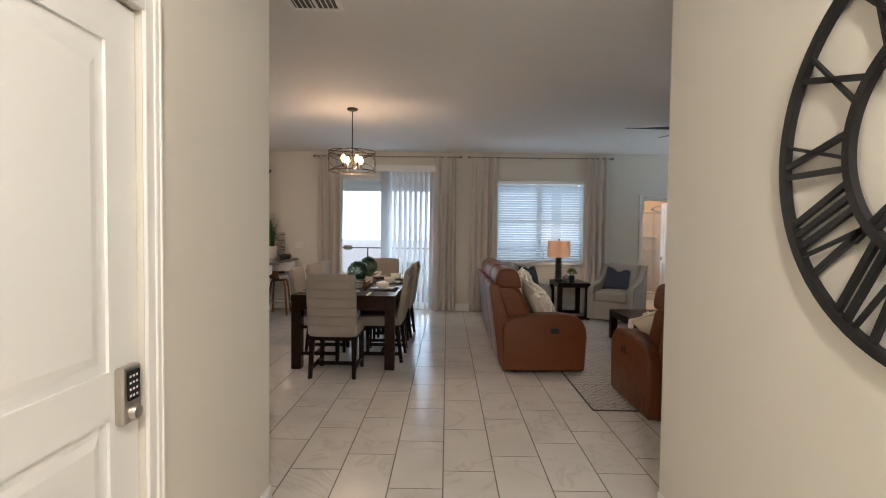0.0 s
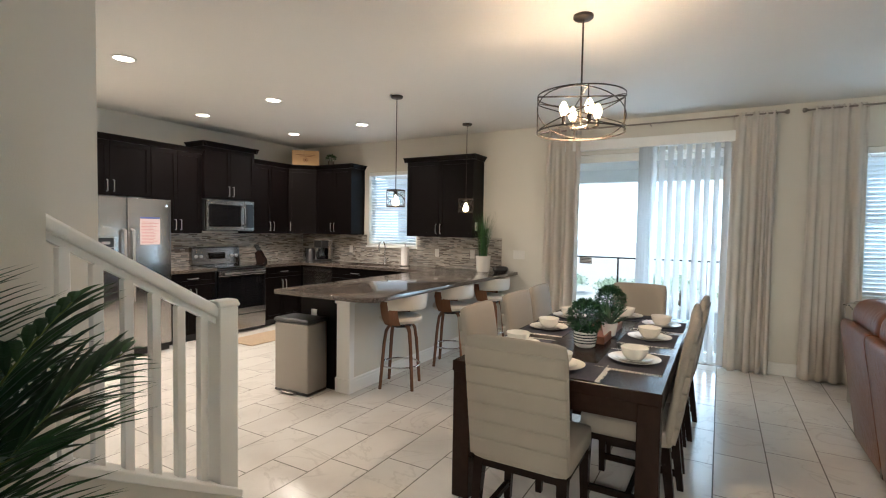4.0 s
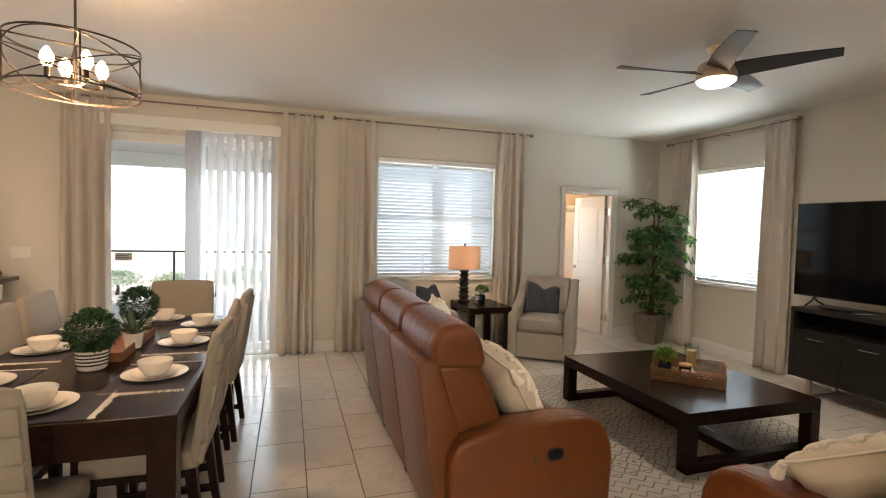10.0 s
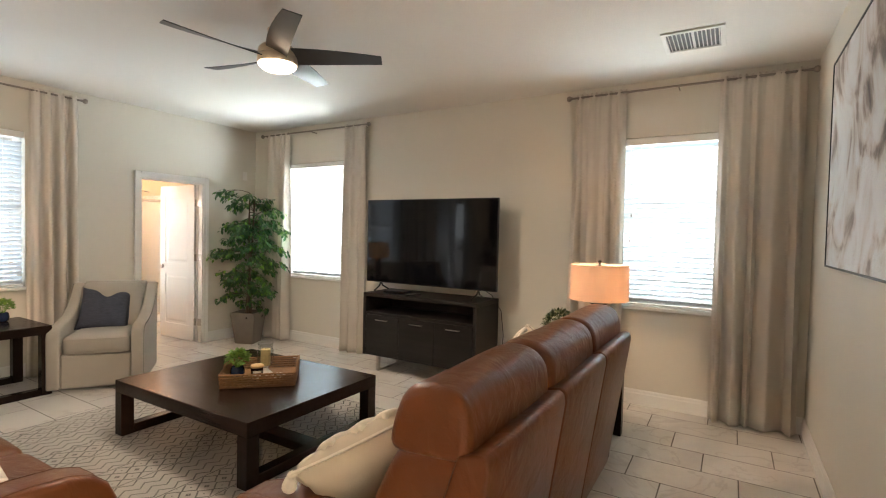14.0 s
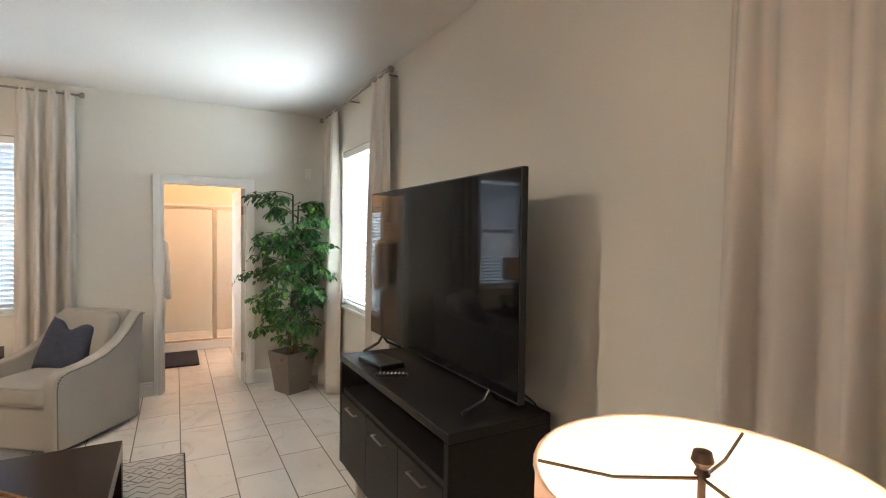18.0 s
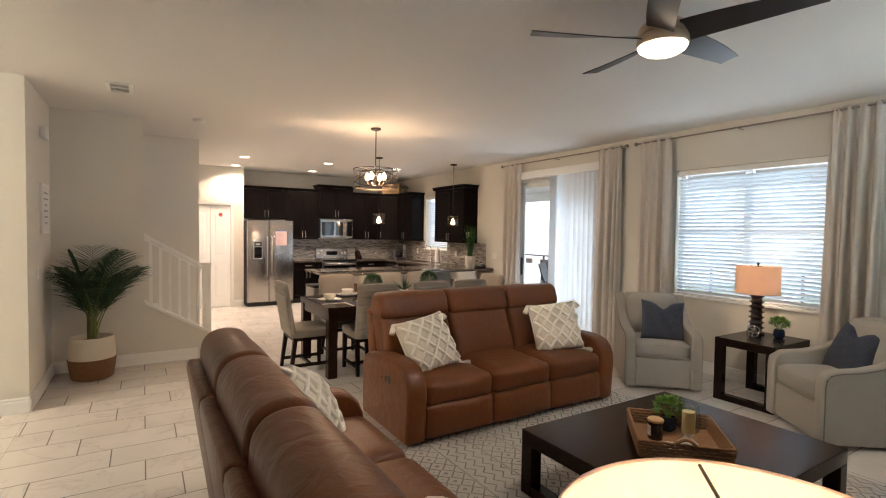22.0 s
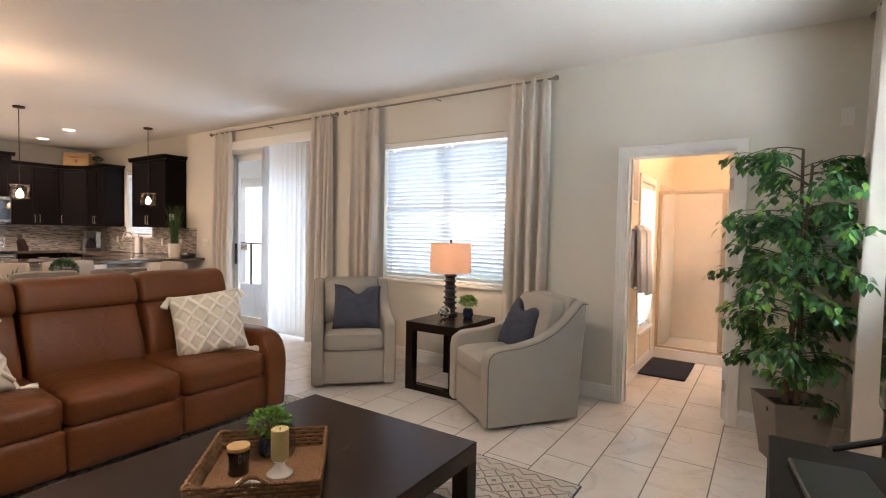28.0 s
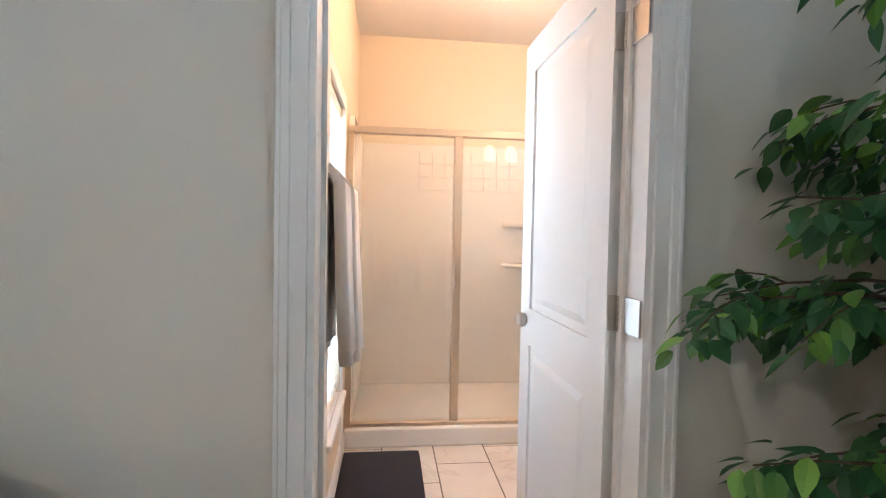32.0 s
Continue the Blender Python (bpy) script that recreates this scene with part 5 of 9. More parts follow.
for s in (-1, 1):
    bm = bmesh.new()
    tube(bm, [(s * TX * 1.02 + s * 0.004, -0.055 + 0.11 * k / 12, 0.090 + 0.032 * math.sin(math.pi * k / 12)) for k in range(13)], 0.008, 7)
    part("handle", bm, M["wicker"], tray, "", True)


def on_tray(x, y):
    p = pose(3.03, 5.60, ZT + 0.012, 0, 0, -46) @ Vector((x, y, 0))
    return tuple(p)


small_plant(on_tray(-0.165, -0.01), NAVY_POT, M["navy_glaze"], M["bright_leaf"], 0.075, 0.12, 300, 0.030, 7, "small bright green plant in a navy glazed pot on the tray")
hurricane = thing("candle_hurricane", on_tray(0.015, 0.06), 0, "clear glass hurricane with an ivory pillar candle on a white foot", "candle holder")
part("foot", turned([(0, 0), (0.050, 0), (0.052, 0.008), (0.022, 0.035), (0.018, 0.050), (0.030, 0.060), (0, 0.060)], 28), M["china"], hurricane, "", True)
part("glass_cup", turned([(0, 0.060), (0.035, 0.062), (0.055, 0.085), (0.062, 0.120), (0.056, 0.170), (0.050, 0.205), (0.056, 0.232), (0.054, 0.232), (0.048, 0.205), (0.054, 0.170), (0.060, 0.120), (0.053, 0.087), (0.034, 0.066), (0, 0.066)], 32), M["jar_glass"], hurricane, "", True)
part("candle", turned([(0, 0.067), (0.034, 0.067), (0.035, 0.070), (0.034, 0.185), (0.028, 0.188), (0.020, 0.180), (0, 0.178)], 24), M["wax"], hurricane, "ivory pillar candle", True)
part("wick", one_box(-0.001, 0.001, -0.001, 0.001, 0.178, 0.192), M["ink"], hurricane)
jar = thing("jar_candle", on_tray(-0.02, -0.105), 0, "dark glass jar candle with a wooden lid and pale label", "candle")
part("jar", turned([(0, 0), (0.039, 0), (0.041, 0.004), (0.041, 0.098), (0, 0.098)], 28), M["black_glass"], jar, "", True)
part("lid", turned([(0, 0.098), (0.043, 0.098), (0.044, 0.102), (0.044, 0.112), (0.040, 0.115), (0, 0.115)], 28), M["oak"], jar, "pale wooden lid", True)
bm = bmesh.new()
pts = [(0.0415 * math.cos(a), 0.0415 * math.sin(a)) for a in (radians(190 + 80 * k / 8) for k in range(9))]
for k in range(8):
    a0, a1 = pts[k], pts[k + 1]
    bm.faces.new([bm.verts.new((x, y, z)) for (x, y), z in ((a0, 0.022), (a1, 0.022), (a1, 0.080), (a0, 0.080))])
part("label_sticker", bm, M["paper"], jar, "pale paper label")
bm = bmesh.new()
for z, half in ((0.062, 4), (0.052, 3), (0.040, 2)):
    for k in range(4 - half, 4 + half):
        a0, a1 = pts[k], pts[k + 1]
        bm.faces.new([bm.verts.new((x * 1.006, y * 1.006, zz)) for (x, y), zz in ((a0, z), (a1, z), (a1, z + 0.003), (a0, z + 0.003))])
part("label_print", bm, M["ink"], jar)
beads = thing("bead_garland", on_tray(0.11, -0.04), 0, "short string of pale wooden beads on the tray", "ornament")
for k in range(12):
    a = k * 0.52
    part("bead", turned([(0, -0.013), (0.009, -0.009), (0.013, 0), (0.009, 0.009), (0, 0.013)], 10, (0.045 * math.cos(a), 0.035 * math.sin(a), 0.013)), M["china"], beads, "", True)

# ---- rug ----
rug_mat = material("grey_diamond_rug", (0.38, 0.355, 0.32), 0.95, vary=0.1, scale=6, grain=0.8, grain_scale=200, bump=0.5)
nt = rug_mat.node_tree
tc = next(n for n in nt.nodes if n.bl_idname == "ShaderNodeTexCoord")
sep = nt.nodes.new("ShaderNodeSeparateXYZ")
nt.links.new(tc.outputs["Object"], sep.inputs[0])


def mathn(op, a, b=None, c=None):
    n = nt.nodes.new("ShaderNodeMath")
    n.operation = op
    for i, v in enumerate((a, b, c)):
        if v is not None:
            if isinstance(v, (int, float)):
                n.inputs[i].default_value = v
            else:
                nt.links.new(v, n.inputs[i])
    return n.outputs[0]


ux, uy = sep.outputs[0], sep.outputs[1]
wob = nt.nodes.new("ShaderNodeTexNoise")
wob.inputs["Scale"].default_value = 45
ux2 = mathn("MULTIPLY_ADD", wob.outputs["Fac"], 0.014, ux)
zig = mathn("PINGPONG", ux2, 0.055)
row = mathn("PINGPONG", mathn("ADD", uy, 0.11), 0.26)
chev = mathn("PINGPONG", mathn("ADD", uy, mathn("MULTIPLY", zig, 0.9)), 0.036)
line1 = mathn("MULTIPLY", mathn("LESS_THAN", chev, 0.0065), mathn("GREATER_THAN", row, 0.125))
diam = mathn("PINGPONG", mathn("ADD", mathn("ABSOLUTE", mathn("SUBTRACT", row, 0.06)), zig), 0.026)
line2 = mathn("MULTIPLY", mathn("LESS_THAN", diam, 0.0065), mathn("LESS_THAN", row, 0.108))
edge = mathn("LESS_THAN", mathn("ABSOLUTE", mathn("SUBTRACT", row, 0.117)), 0.004)
patt = mathn("MINIMUM", 1.0, mathn("ADD", line1, mathn("ADD", line2, edge)))
worn = nt.nodes.new("ShaderNodeTexNoise")
worn.inputs["Scale"].default_value = 7
patt2 = mathn("MULTIPLY", patt, mathn("MULTIPLY_ADD", worn.outputs["Fac"], 1.2, 0.15))
mixc = nt.nodes.new("ShaderNodeMix")
mixc.data_type = "RGBA"
base_mix = next(n for n in nt.nodes if n.bl_idname == "ShaderNodeMix")
nt.links.new(patt2, mixc.inputs["Factor"])
base_mix.inputs["A"].default_value, base_mix.inputs["B"].default_value = (0.36, 0.335, 0.295, 1), (0.47, 0.44, 0.395, 1)
nt.links.new(base_mix.outputs["Result"], mixc.inputs["A"])
mixc.inputs["B"].default_value = (0.115, 0.105, 0.098, 1)
nt.links.new(mixc.outputs["Result"], nt.nodes["Principled BSDF"].inputs["Base Color"])
rug = thing("area_rug", (2.635, 5.33, 0), 0, "cream and charcoal diamond-pattern woven rug under the coffee table", "rug")
bm = bmesh.new()
soft_box(bm, 2.47, 3.36, 0.012, 0.0055, 12, (0, 0, 0), pose(0, 0, 0.006))
part("woven_field", bm, rug_mat, rug)
bm = bmesh.new()
for s in (-1, 1):
    tube(bm, [(-1.235 + 2.47 * k / 30, s * 1.68, 0.006) for k in range(31)], 0.006, 6)
    tube(bm, [(s * 1.235, -1.68 + 3.36 * k / 30, 0.006) for k in range(31)], 0.006, 6)
part("bound_edge", bm, M["placemat"], rug, "dark bound edge")

# ---- television wall ----
console = thing("tv_console", (4.945, 5.395, 0), 0, "charcoal wood television console with three doors and an open shelf", "console")
CX, CY = 0.245, 0.675
part("top", one_box(-CX, CX, -CY, CY, 0.79, 0.83, 0.003, 1), M["console"], console)
for s in (-1, 1):
    a, b = sorted((s * CY, s * (CY - 0.035)))
    part("side_panel", one_box(-CX, CX, a, b, 0.17, 0.79, 0.003, 1), M["console"], console)
part("back_panel", one_box(CX - 0.015, CX, -CY + 0.035, CY - 0.035, 0.17, 0.79), M["console"], console)
part("shelf", one_box(-CX + 0.012, CX - 0.015, -CY + 0.035, CY - 0.035, 0.605, 0.63, 0.002, 1), M["console"], console)
part("bottom", one_box(-CX + 0.012, CX - 0.015, -CY + 0.035, CY - 0.035, 0.17, 0.195), M["console"], console)
for k in range(3):
    y0 = -CY + 0.038 + k * 0.4247
    dr = part("door", one_box(-CX, -CX + 0.02, y0, y0 + 0.4215, 0.175, 0.602, 0.003, 1), M["console"], console)
    bm = bmesh.new()
    tube(bm, [(-CX, y0 + 0.14, 0.555), (-CX - 0.022, y0 + 0.14, 0.555), (-CX - 0.022, y0 + 0.28, 0.555), (-CX, y0 + 0.28, 0.555)], 0.005, 8)
    part("handle", bm, M["steel_rod"], dr, "brushed bar handle")
for s in (-1, 1):
    bm = bmesh.new()
    y = s * (CY - 0.16)
    for x in (-0.19, 0.16):
        box(bm, x, x + 0.035, y - 0.0175, y + 0.0175, 0.0, 0.17, 0.002, 1)
    box(bm, -0.155, 0.16, y - 0.0175, y + 0.0175, 0.0, 0.02, 0.002, 1)
    part("sled_leg", bm, M["nickel"], console, "brushed metal sled leg")

tv = thing("television", (4.97, 5.445, 0.83), 0, "large flat black television standing on the console, switched off", "television")
part("screen", one_box(-0.010, -0.006, -0.793, 0.793, 0.098, 0.990), M["screen"], tv)
part("bezel", one_box(-0.008, 0.022, -0.80, 0.80, 0.088, 0.997, 0.003, 2), M["black_plastic"], tv)
part("rear_housing", one_box(0.022, 0.06, -0.55, 0.55, 0.12, 0.62, 0.012, 2), M["black_plastic"], tv)
for s in (-1, 1):
    bm = bmesh.new()
    y = s * 0.60
    tube(bm, [(0.0, y, 0.095), (-0.03, y, 0.05), (-0.13, y - s * 0.01, 0.008)], 0.009, 8)
    tube(bm, [(0.0, y, 0.095), (0.03, y, 0.05), (0.12, y - s * 0.01, 0.008)], 0.009, 8)
    part("foot", bm, M["black_plastic"], tv)
media = thing("media_box", (4.83, 5.72, 0.83), 8, "flat black cable box on the console", "media box")
part("case", one_box(-0.075, 0.075, -0.13, 0.13, 0.004, 0.034, 0.006, 2), M["black_plastic"], media)
part("front_panel", one_box(-0.0765, -0.075, -0.12, 0.12, 0.010, 0.028), M["black_glass"], media)
remote = thing("remote_control", (4.80, 5.50, 0.83), 60, "black remote control with rubber buttons on the console", "remote")
part("body", one_box(-0.022, 0.022, -0.085, 0.085, 0.0, 0.016, 0.005, 2), M["black_plastic"], remote)
bm = bmesh.new()
for r in range(7):
    for c in range(3):
        lathe(bm, [(0.004, 0.016), (0.0035, 0.0182), (0, 0.0185)], 6, (-0.012 + 0.012 * c, -0.062 + 0.020 * r, 0))
part("buttons", bm, M["white_plastic"], remote)
cable = bmesh.new()
tube(cable, [(5.00, 4.95, 1.0), (5.08, 4.86, 0.93), (5.15, 4.78, 0.86), (5.21, 4.70, 0.70), (5.235, 4.68, 0.45), (5.24, 4.69, 0.36)], 0.004, 7)
solid("television_cable", cable, M["black_plastic"], "black cable running from the television to the wall", "cable", smooth=True)
def outlet(loc, rz, label="white duplex wall outlet", switch=0):
    ob = thing("wall_switch" if switch else "wall_outlet", loc, rz, label, "switch" if switch else "outlet")
    n = max(1, switch)
    part("cover_plate", one_box(-0.035 - 0.023 * (n - 1), 0.035 + 0.023 * (n - 1), -0.006, 0, -0.058, 0.058, 0.003, 2), M["white_plastic"], ob)
    for k in range(n):
        x = (k - (n - 1) / 2) * 0.046
        if switch:
            part("rocker", one_box(x - 0.016, x + 0.016, -0.010, -0.006, -0.033, 0.033, 0.002, 1), M["white_plastic"], ob)
        else:
            for z in (-0.020, 0.020):
                part("socket", one_box(x - 0.016, x + 0.016, -0.0085, -0.006, z - 0.014, z + 0.014, 0.002, 1), M["white_plastic"], ob)
    return ob


outlet((XR, 3.60, 0.36), -90)
outlet((XR, 4.68, 0.36), -90)
plug = bmesh.new()
tube(plug, [(4.42, 3.60, 0.62), (4.60, 3.72, 0.60), (4.75, 3.70, 0.30), (5.00, 3.64, 0.12), (5.22, 3.60, 0.28), (5.235, 3.60, 0.34)], 0.003, 6)
box(plug, 5.225, 5.248, 3.588, 3.612, 0.326, 0.354, 0.003, 1)
solid("lamp_cord", plug, M["white_plastic"], "white lamp cord plugged into the wall outlet", "cable", smooth=True)


# ---- dining ----
DT = thing("dining_table", (-0.835, 5.765, 0), 0, "long espresso wood dining table set for eight", "dining table")
part("tabletop", one_box(-0.53, 0.53, -1.075, 1.075, 0.70, 0.76, 0.004, 2), M["espresso_y"], DT)
for x in (-1, 1):
    a, b = sorted((x * 0.515, x * 0.485))
    part("apron", one_box(a, b, -0.97, 0.97, 0.61, 0.70), M["espresso_y"], DT)
    for y in (-1, 1):
        a, b = sorted((x * 0.525, x * 0.425))
        c, d = sorted((y * 1.07, y * 0.97))
        part("leg", one_box(a, b, c, d, 0, 0.70, 0.003, 1), M["espresso_y"], DT)
for y in (-1, 1):
    c, d = sorted((y * 1.06, y * 1.03))
    part("apron", one_box(-0.425, 0.425, c, d, 0.61, 0.70), M["espresso_y"], DT)


def dining_chair():
    ob = thing("dining_chair", (0, 0, 0), 0, "taupe linen dining chair with channelled back and dark legs", "dining chair", "chairs round the dining table")
    U, E = M["upholstery"], M["espresso"]
    bm = bmesh.new()
    soft_box(bm, 0.47, 0.47, 0.11, 0.035, 7, (0, 0.005, 0.014), pose(0, 0, 0.445))
    part("seat", bm, U, ob, "", 180)
    tilt = pose(0, 0.205, 0.40, -9)
    bm = bmesh.new()
    soft_box(bm, 0.47, 0.055, 0.60, 0.027, 9, (0, 0.003, 0.006), tilt @ pose(0, 0.0, 0.31))
    back = part("backrest", bm, U, ob, "", 180)
    for k in range(6):
        bm = bmesh.new()
        soft_box(bm, 0.464, 0.026, 0.0882, 0.004, 4, (0, 0.001, 0.0), tilt @ pose(0, 0.024, 0.075 + k * 0.0885))
        part("channel", bm, U, back, "", 180)
    for x in (-1, 1):
        for y, top, foot in ((-1, 0.395, -0.195), (1, 0.395, 0.245)):
            bm = bmesh.new()
            m0, m1 = Vector((x * 0.20, y * 0.195, 0.40)), Vector((x * 0.21, foot, 0.0))
            w0, w1 = 0.024, 0.017
            lo = [bm.verts.new(m1 + Vector((i * w1, j * w1, 0))) for i, j in ((-1, -1), (1, -1), (1, 1), (-1, 1))]
            hi = [bm.verts.new(m0 + Vector((i * w0, j * w0, 0))) for i, j in ((-1, -1), (1, -1), (1, 1), (-1, 1))]
            bm.faces.new(lo[::-1])
            bm.faces.new(hi)
            for i in range(4):
                bm.faces.new((lo[i], lo[(i + 1) % 4], hi[(i + 1) % 4], hi[i]))
            part("leg", bm, E, ob)
        part("stretcher", one_box(x * 0.206 - 0.013, x * 0.206 + 0.013, -0.185, 0.235, 0.075, 0.110, 0.003, 1), E, ob)
    part("stretcher", one_box(-0.195, 0.195, 0.01, 0.04, 0.075, 0.108, 0.003, 1), E, ob)
    part("seat_rail", one_box(-0.215, 0.215, -0.215, 0.215, 0.362, 0.394), E, ob)
    return ob


chair = dining_chair()
chair.matrix_basis = pose(-0.87, 4.64, 0, 0, 0, 180)
for m in (pose(-0.735, 6.88, 0, 0, 0, 2), pose(-0.505, 5.22, 0, 0, 0, -91), pose(-0.515, 5.86, 0, 0, 0, -88), pose(-0.485, 6.42, 0, 0, 0, -92),
          pose(-1.155, 5.19, 0, 0, 0, 92), pose(-1.165, 5.88, 0, 0, 0, 88), pose(-1.175, 6.46, 0, 0, 0, 91)):
    copy_thing(chair, m)


def place_mat():
    ob = thing("place_mat", (0, 0, 0), 0, "charcoal woven place mat with a striped fringe", "place mat", "place mats on the dining table")
    part("cloth", one_box(-0.225, 0.225, -0.165, 0.165, 0.0, 0.004, 0.0015, 1), M["placemat"], ob)
    rnd = random.Random(2)
    for s in (-1, 1):
        bm = bmesh.new()
        for k in range(46):
            y = -0.162 + 0.324 * k / 45
            tube(bm, [(s * 0.223, y, 0.003), (s * (0.245 + rnd.uniform(-0.004, 0.006)), y + rnd.uniform(-0.004, 0.004), 0.0015)], 0.0020, 4)
        part("fringe", bm, M["tuft"], ob, "cream frayed fringe")
    return ob


PLATE = [(0, 0), (0.085, 0), (0.095, 0.003), (0.118, 0.010), (0.138, 0.017), (0.139, 0.019), (0.117, 0.013), (0.095, 0.007), (0, 0.005)]
SALAD = [(0, 0), (0.062, 0), (0.072, 0.003), (0.100, 0.014), (0.101, 0.016), (0.072, 0.006), (0, 0.004)]
BOWL = [(0, 0), (0.040, 0), (0.045, 0.004), (0.066, 0.030), (0.075, 0.066), (0.073, 0.068), (0.063, 0.032), (0.043, 0.009), (0, 0.007)]
mat0 = place_mat()
plate0 = solid("dinner_plate", turned(PLATE, 40), M["china"], "round white stoneware dinner plate on a place mat", "plate", "dinner plates", smooth=True)
salad0 = solid("salad_plate", turned(SALAD, 40), M["china"], "round white stoneware salad plate on a dinner plate", "plate", "salad plates", smooth=True)
bowl0 = solid("bowl", turned(BOWL, 36), M["china"], "white stoneware bowl stacked on plates", "bowl", "stoneware bowls", smooth=True)
first = True
for x, y, rz in ((-0.83, 4.88, 0), (-0.78, 6.68, 180), (-0.50, 5.22, 90), (-0.50, 5.88, 90), (-0.48, 6.42, 90), (-1.19, 5.23, -90), (-1.18, 5.83, -90), (-1.18, 6.40, -90)):
    for ob, z in ((mat0, 0.76), (plate0, 0.764), (salad0, 0.770), (bowl0, 0.774)):
        m = pose(x, y, z, 0, 0, rz)
        if first:
            ob.matrix_basis = m
        else:
            copy_thing(ob, m)
    first = False

board = thing("centerpiece_tray", (-0.82, 5.86, 0.76), 0, "shallow red-brown wooden trough down the middle of the table", "tray")
part("tray_floor", one_box(-0.085, 0.085, -0.32, 0.32, 0.0, 0.012), M["teak"], board)
for a, b, c, d in ((-0.095, -0.085, -0.33, 0.33), (0.085, 0.095, -0.33, 0.33), (-0.085, 0.085, -0.33, -0.32), (-0.085, 0.085, 0.32, 0.33)):
    part("tray_side", one_box(a, b, c, d, 0.0, 0.05, 0.002, 1), M["teak"], board)
stripe_pot = [(0, 0), (0.050, 0), (0.062, 0.010), (0.070, 0.055), (0.070, 0.095), (0.064, 0.098)]
for y, s in ((5.42, 21), (6.20, 22)):
    p = small_plant((-0.82, y, 0.76 if s == 21 else 0.772), stripe_pot, M["china"], M["box_leaf"], 0.112, 0.215, 1900, 0.019, s, "round clipped boxwood ball in a striped white pot", "boxwood_plant", "boxwood balls on the table", -0.9)
    pot = next(c for c in p.children if c.name.startswith("pot"))
    for k in range(4):
        z = 0.028 + k * 0.017
        bm = bmesh.new()
        r = 0.0665 + 0.0012 * k + 0.002
        lathe(bm, [(r, z), (r + 0.001, z + 0.002), (r + 0.001, z + 0.006), (r, z + 0.008)], 28)
        part("stripe", bm, M["ink"], pot, "dark glazed stripe")
agave = thing("agave_plant", (-0.745, 5.80, 0.772), 0, "spiky agave in a white pot between the boxwood balls", "plant")
part("pot", turned([(0, 0), (0.040, 0), (0.050, 0.06), (0.054, 0.085), (0.048, 0.085)], 24), M["china"], agave, "", 50)
rnd = random.Random(31)
for k in range(16):
    a, e = k * 2.4, radians(rnd.uniform(25, 75))
    bm = bmesh.new()
    d = Vector((math.cos(a) * math.cos(e), math.sin(a) * math.cos(e), math.sin(e)))
    leaf_quad(bm, Vector((0.012 * math.cos(a), 0.012 * math.sin(a), 0.075)), d, Vector((0, 0, 1)), rnd.uniform(0.13, 0.19), 0.026, 0.3, 0.05)
    part("leaf", bm, M["agave_leaf"], agave)


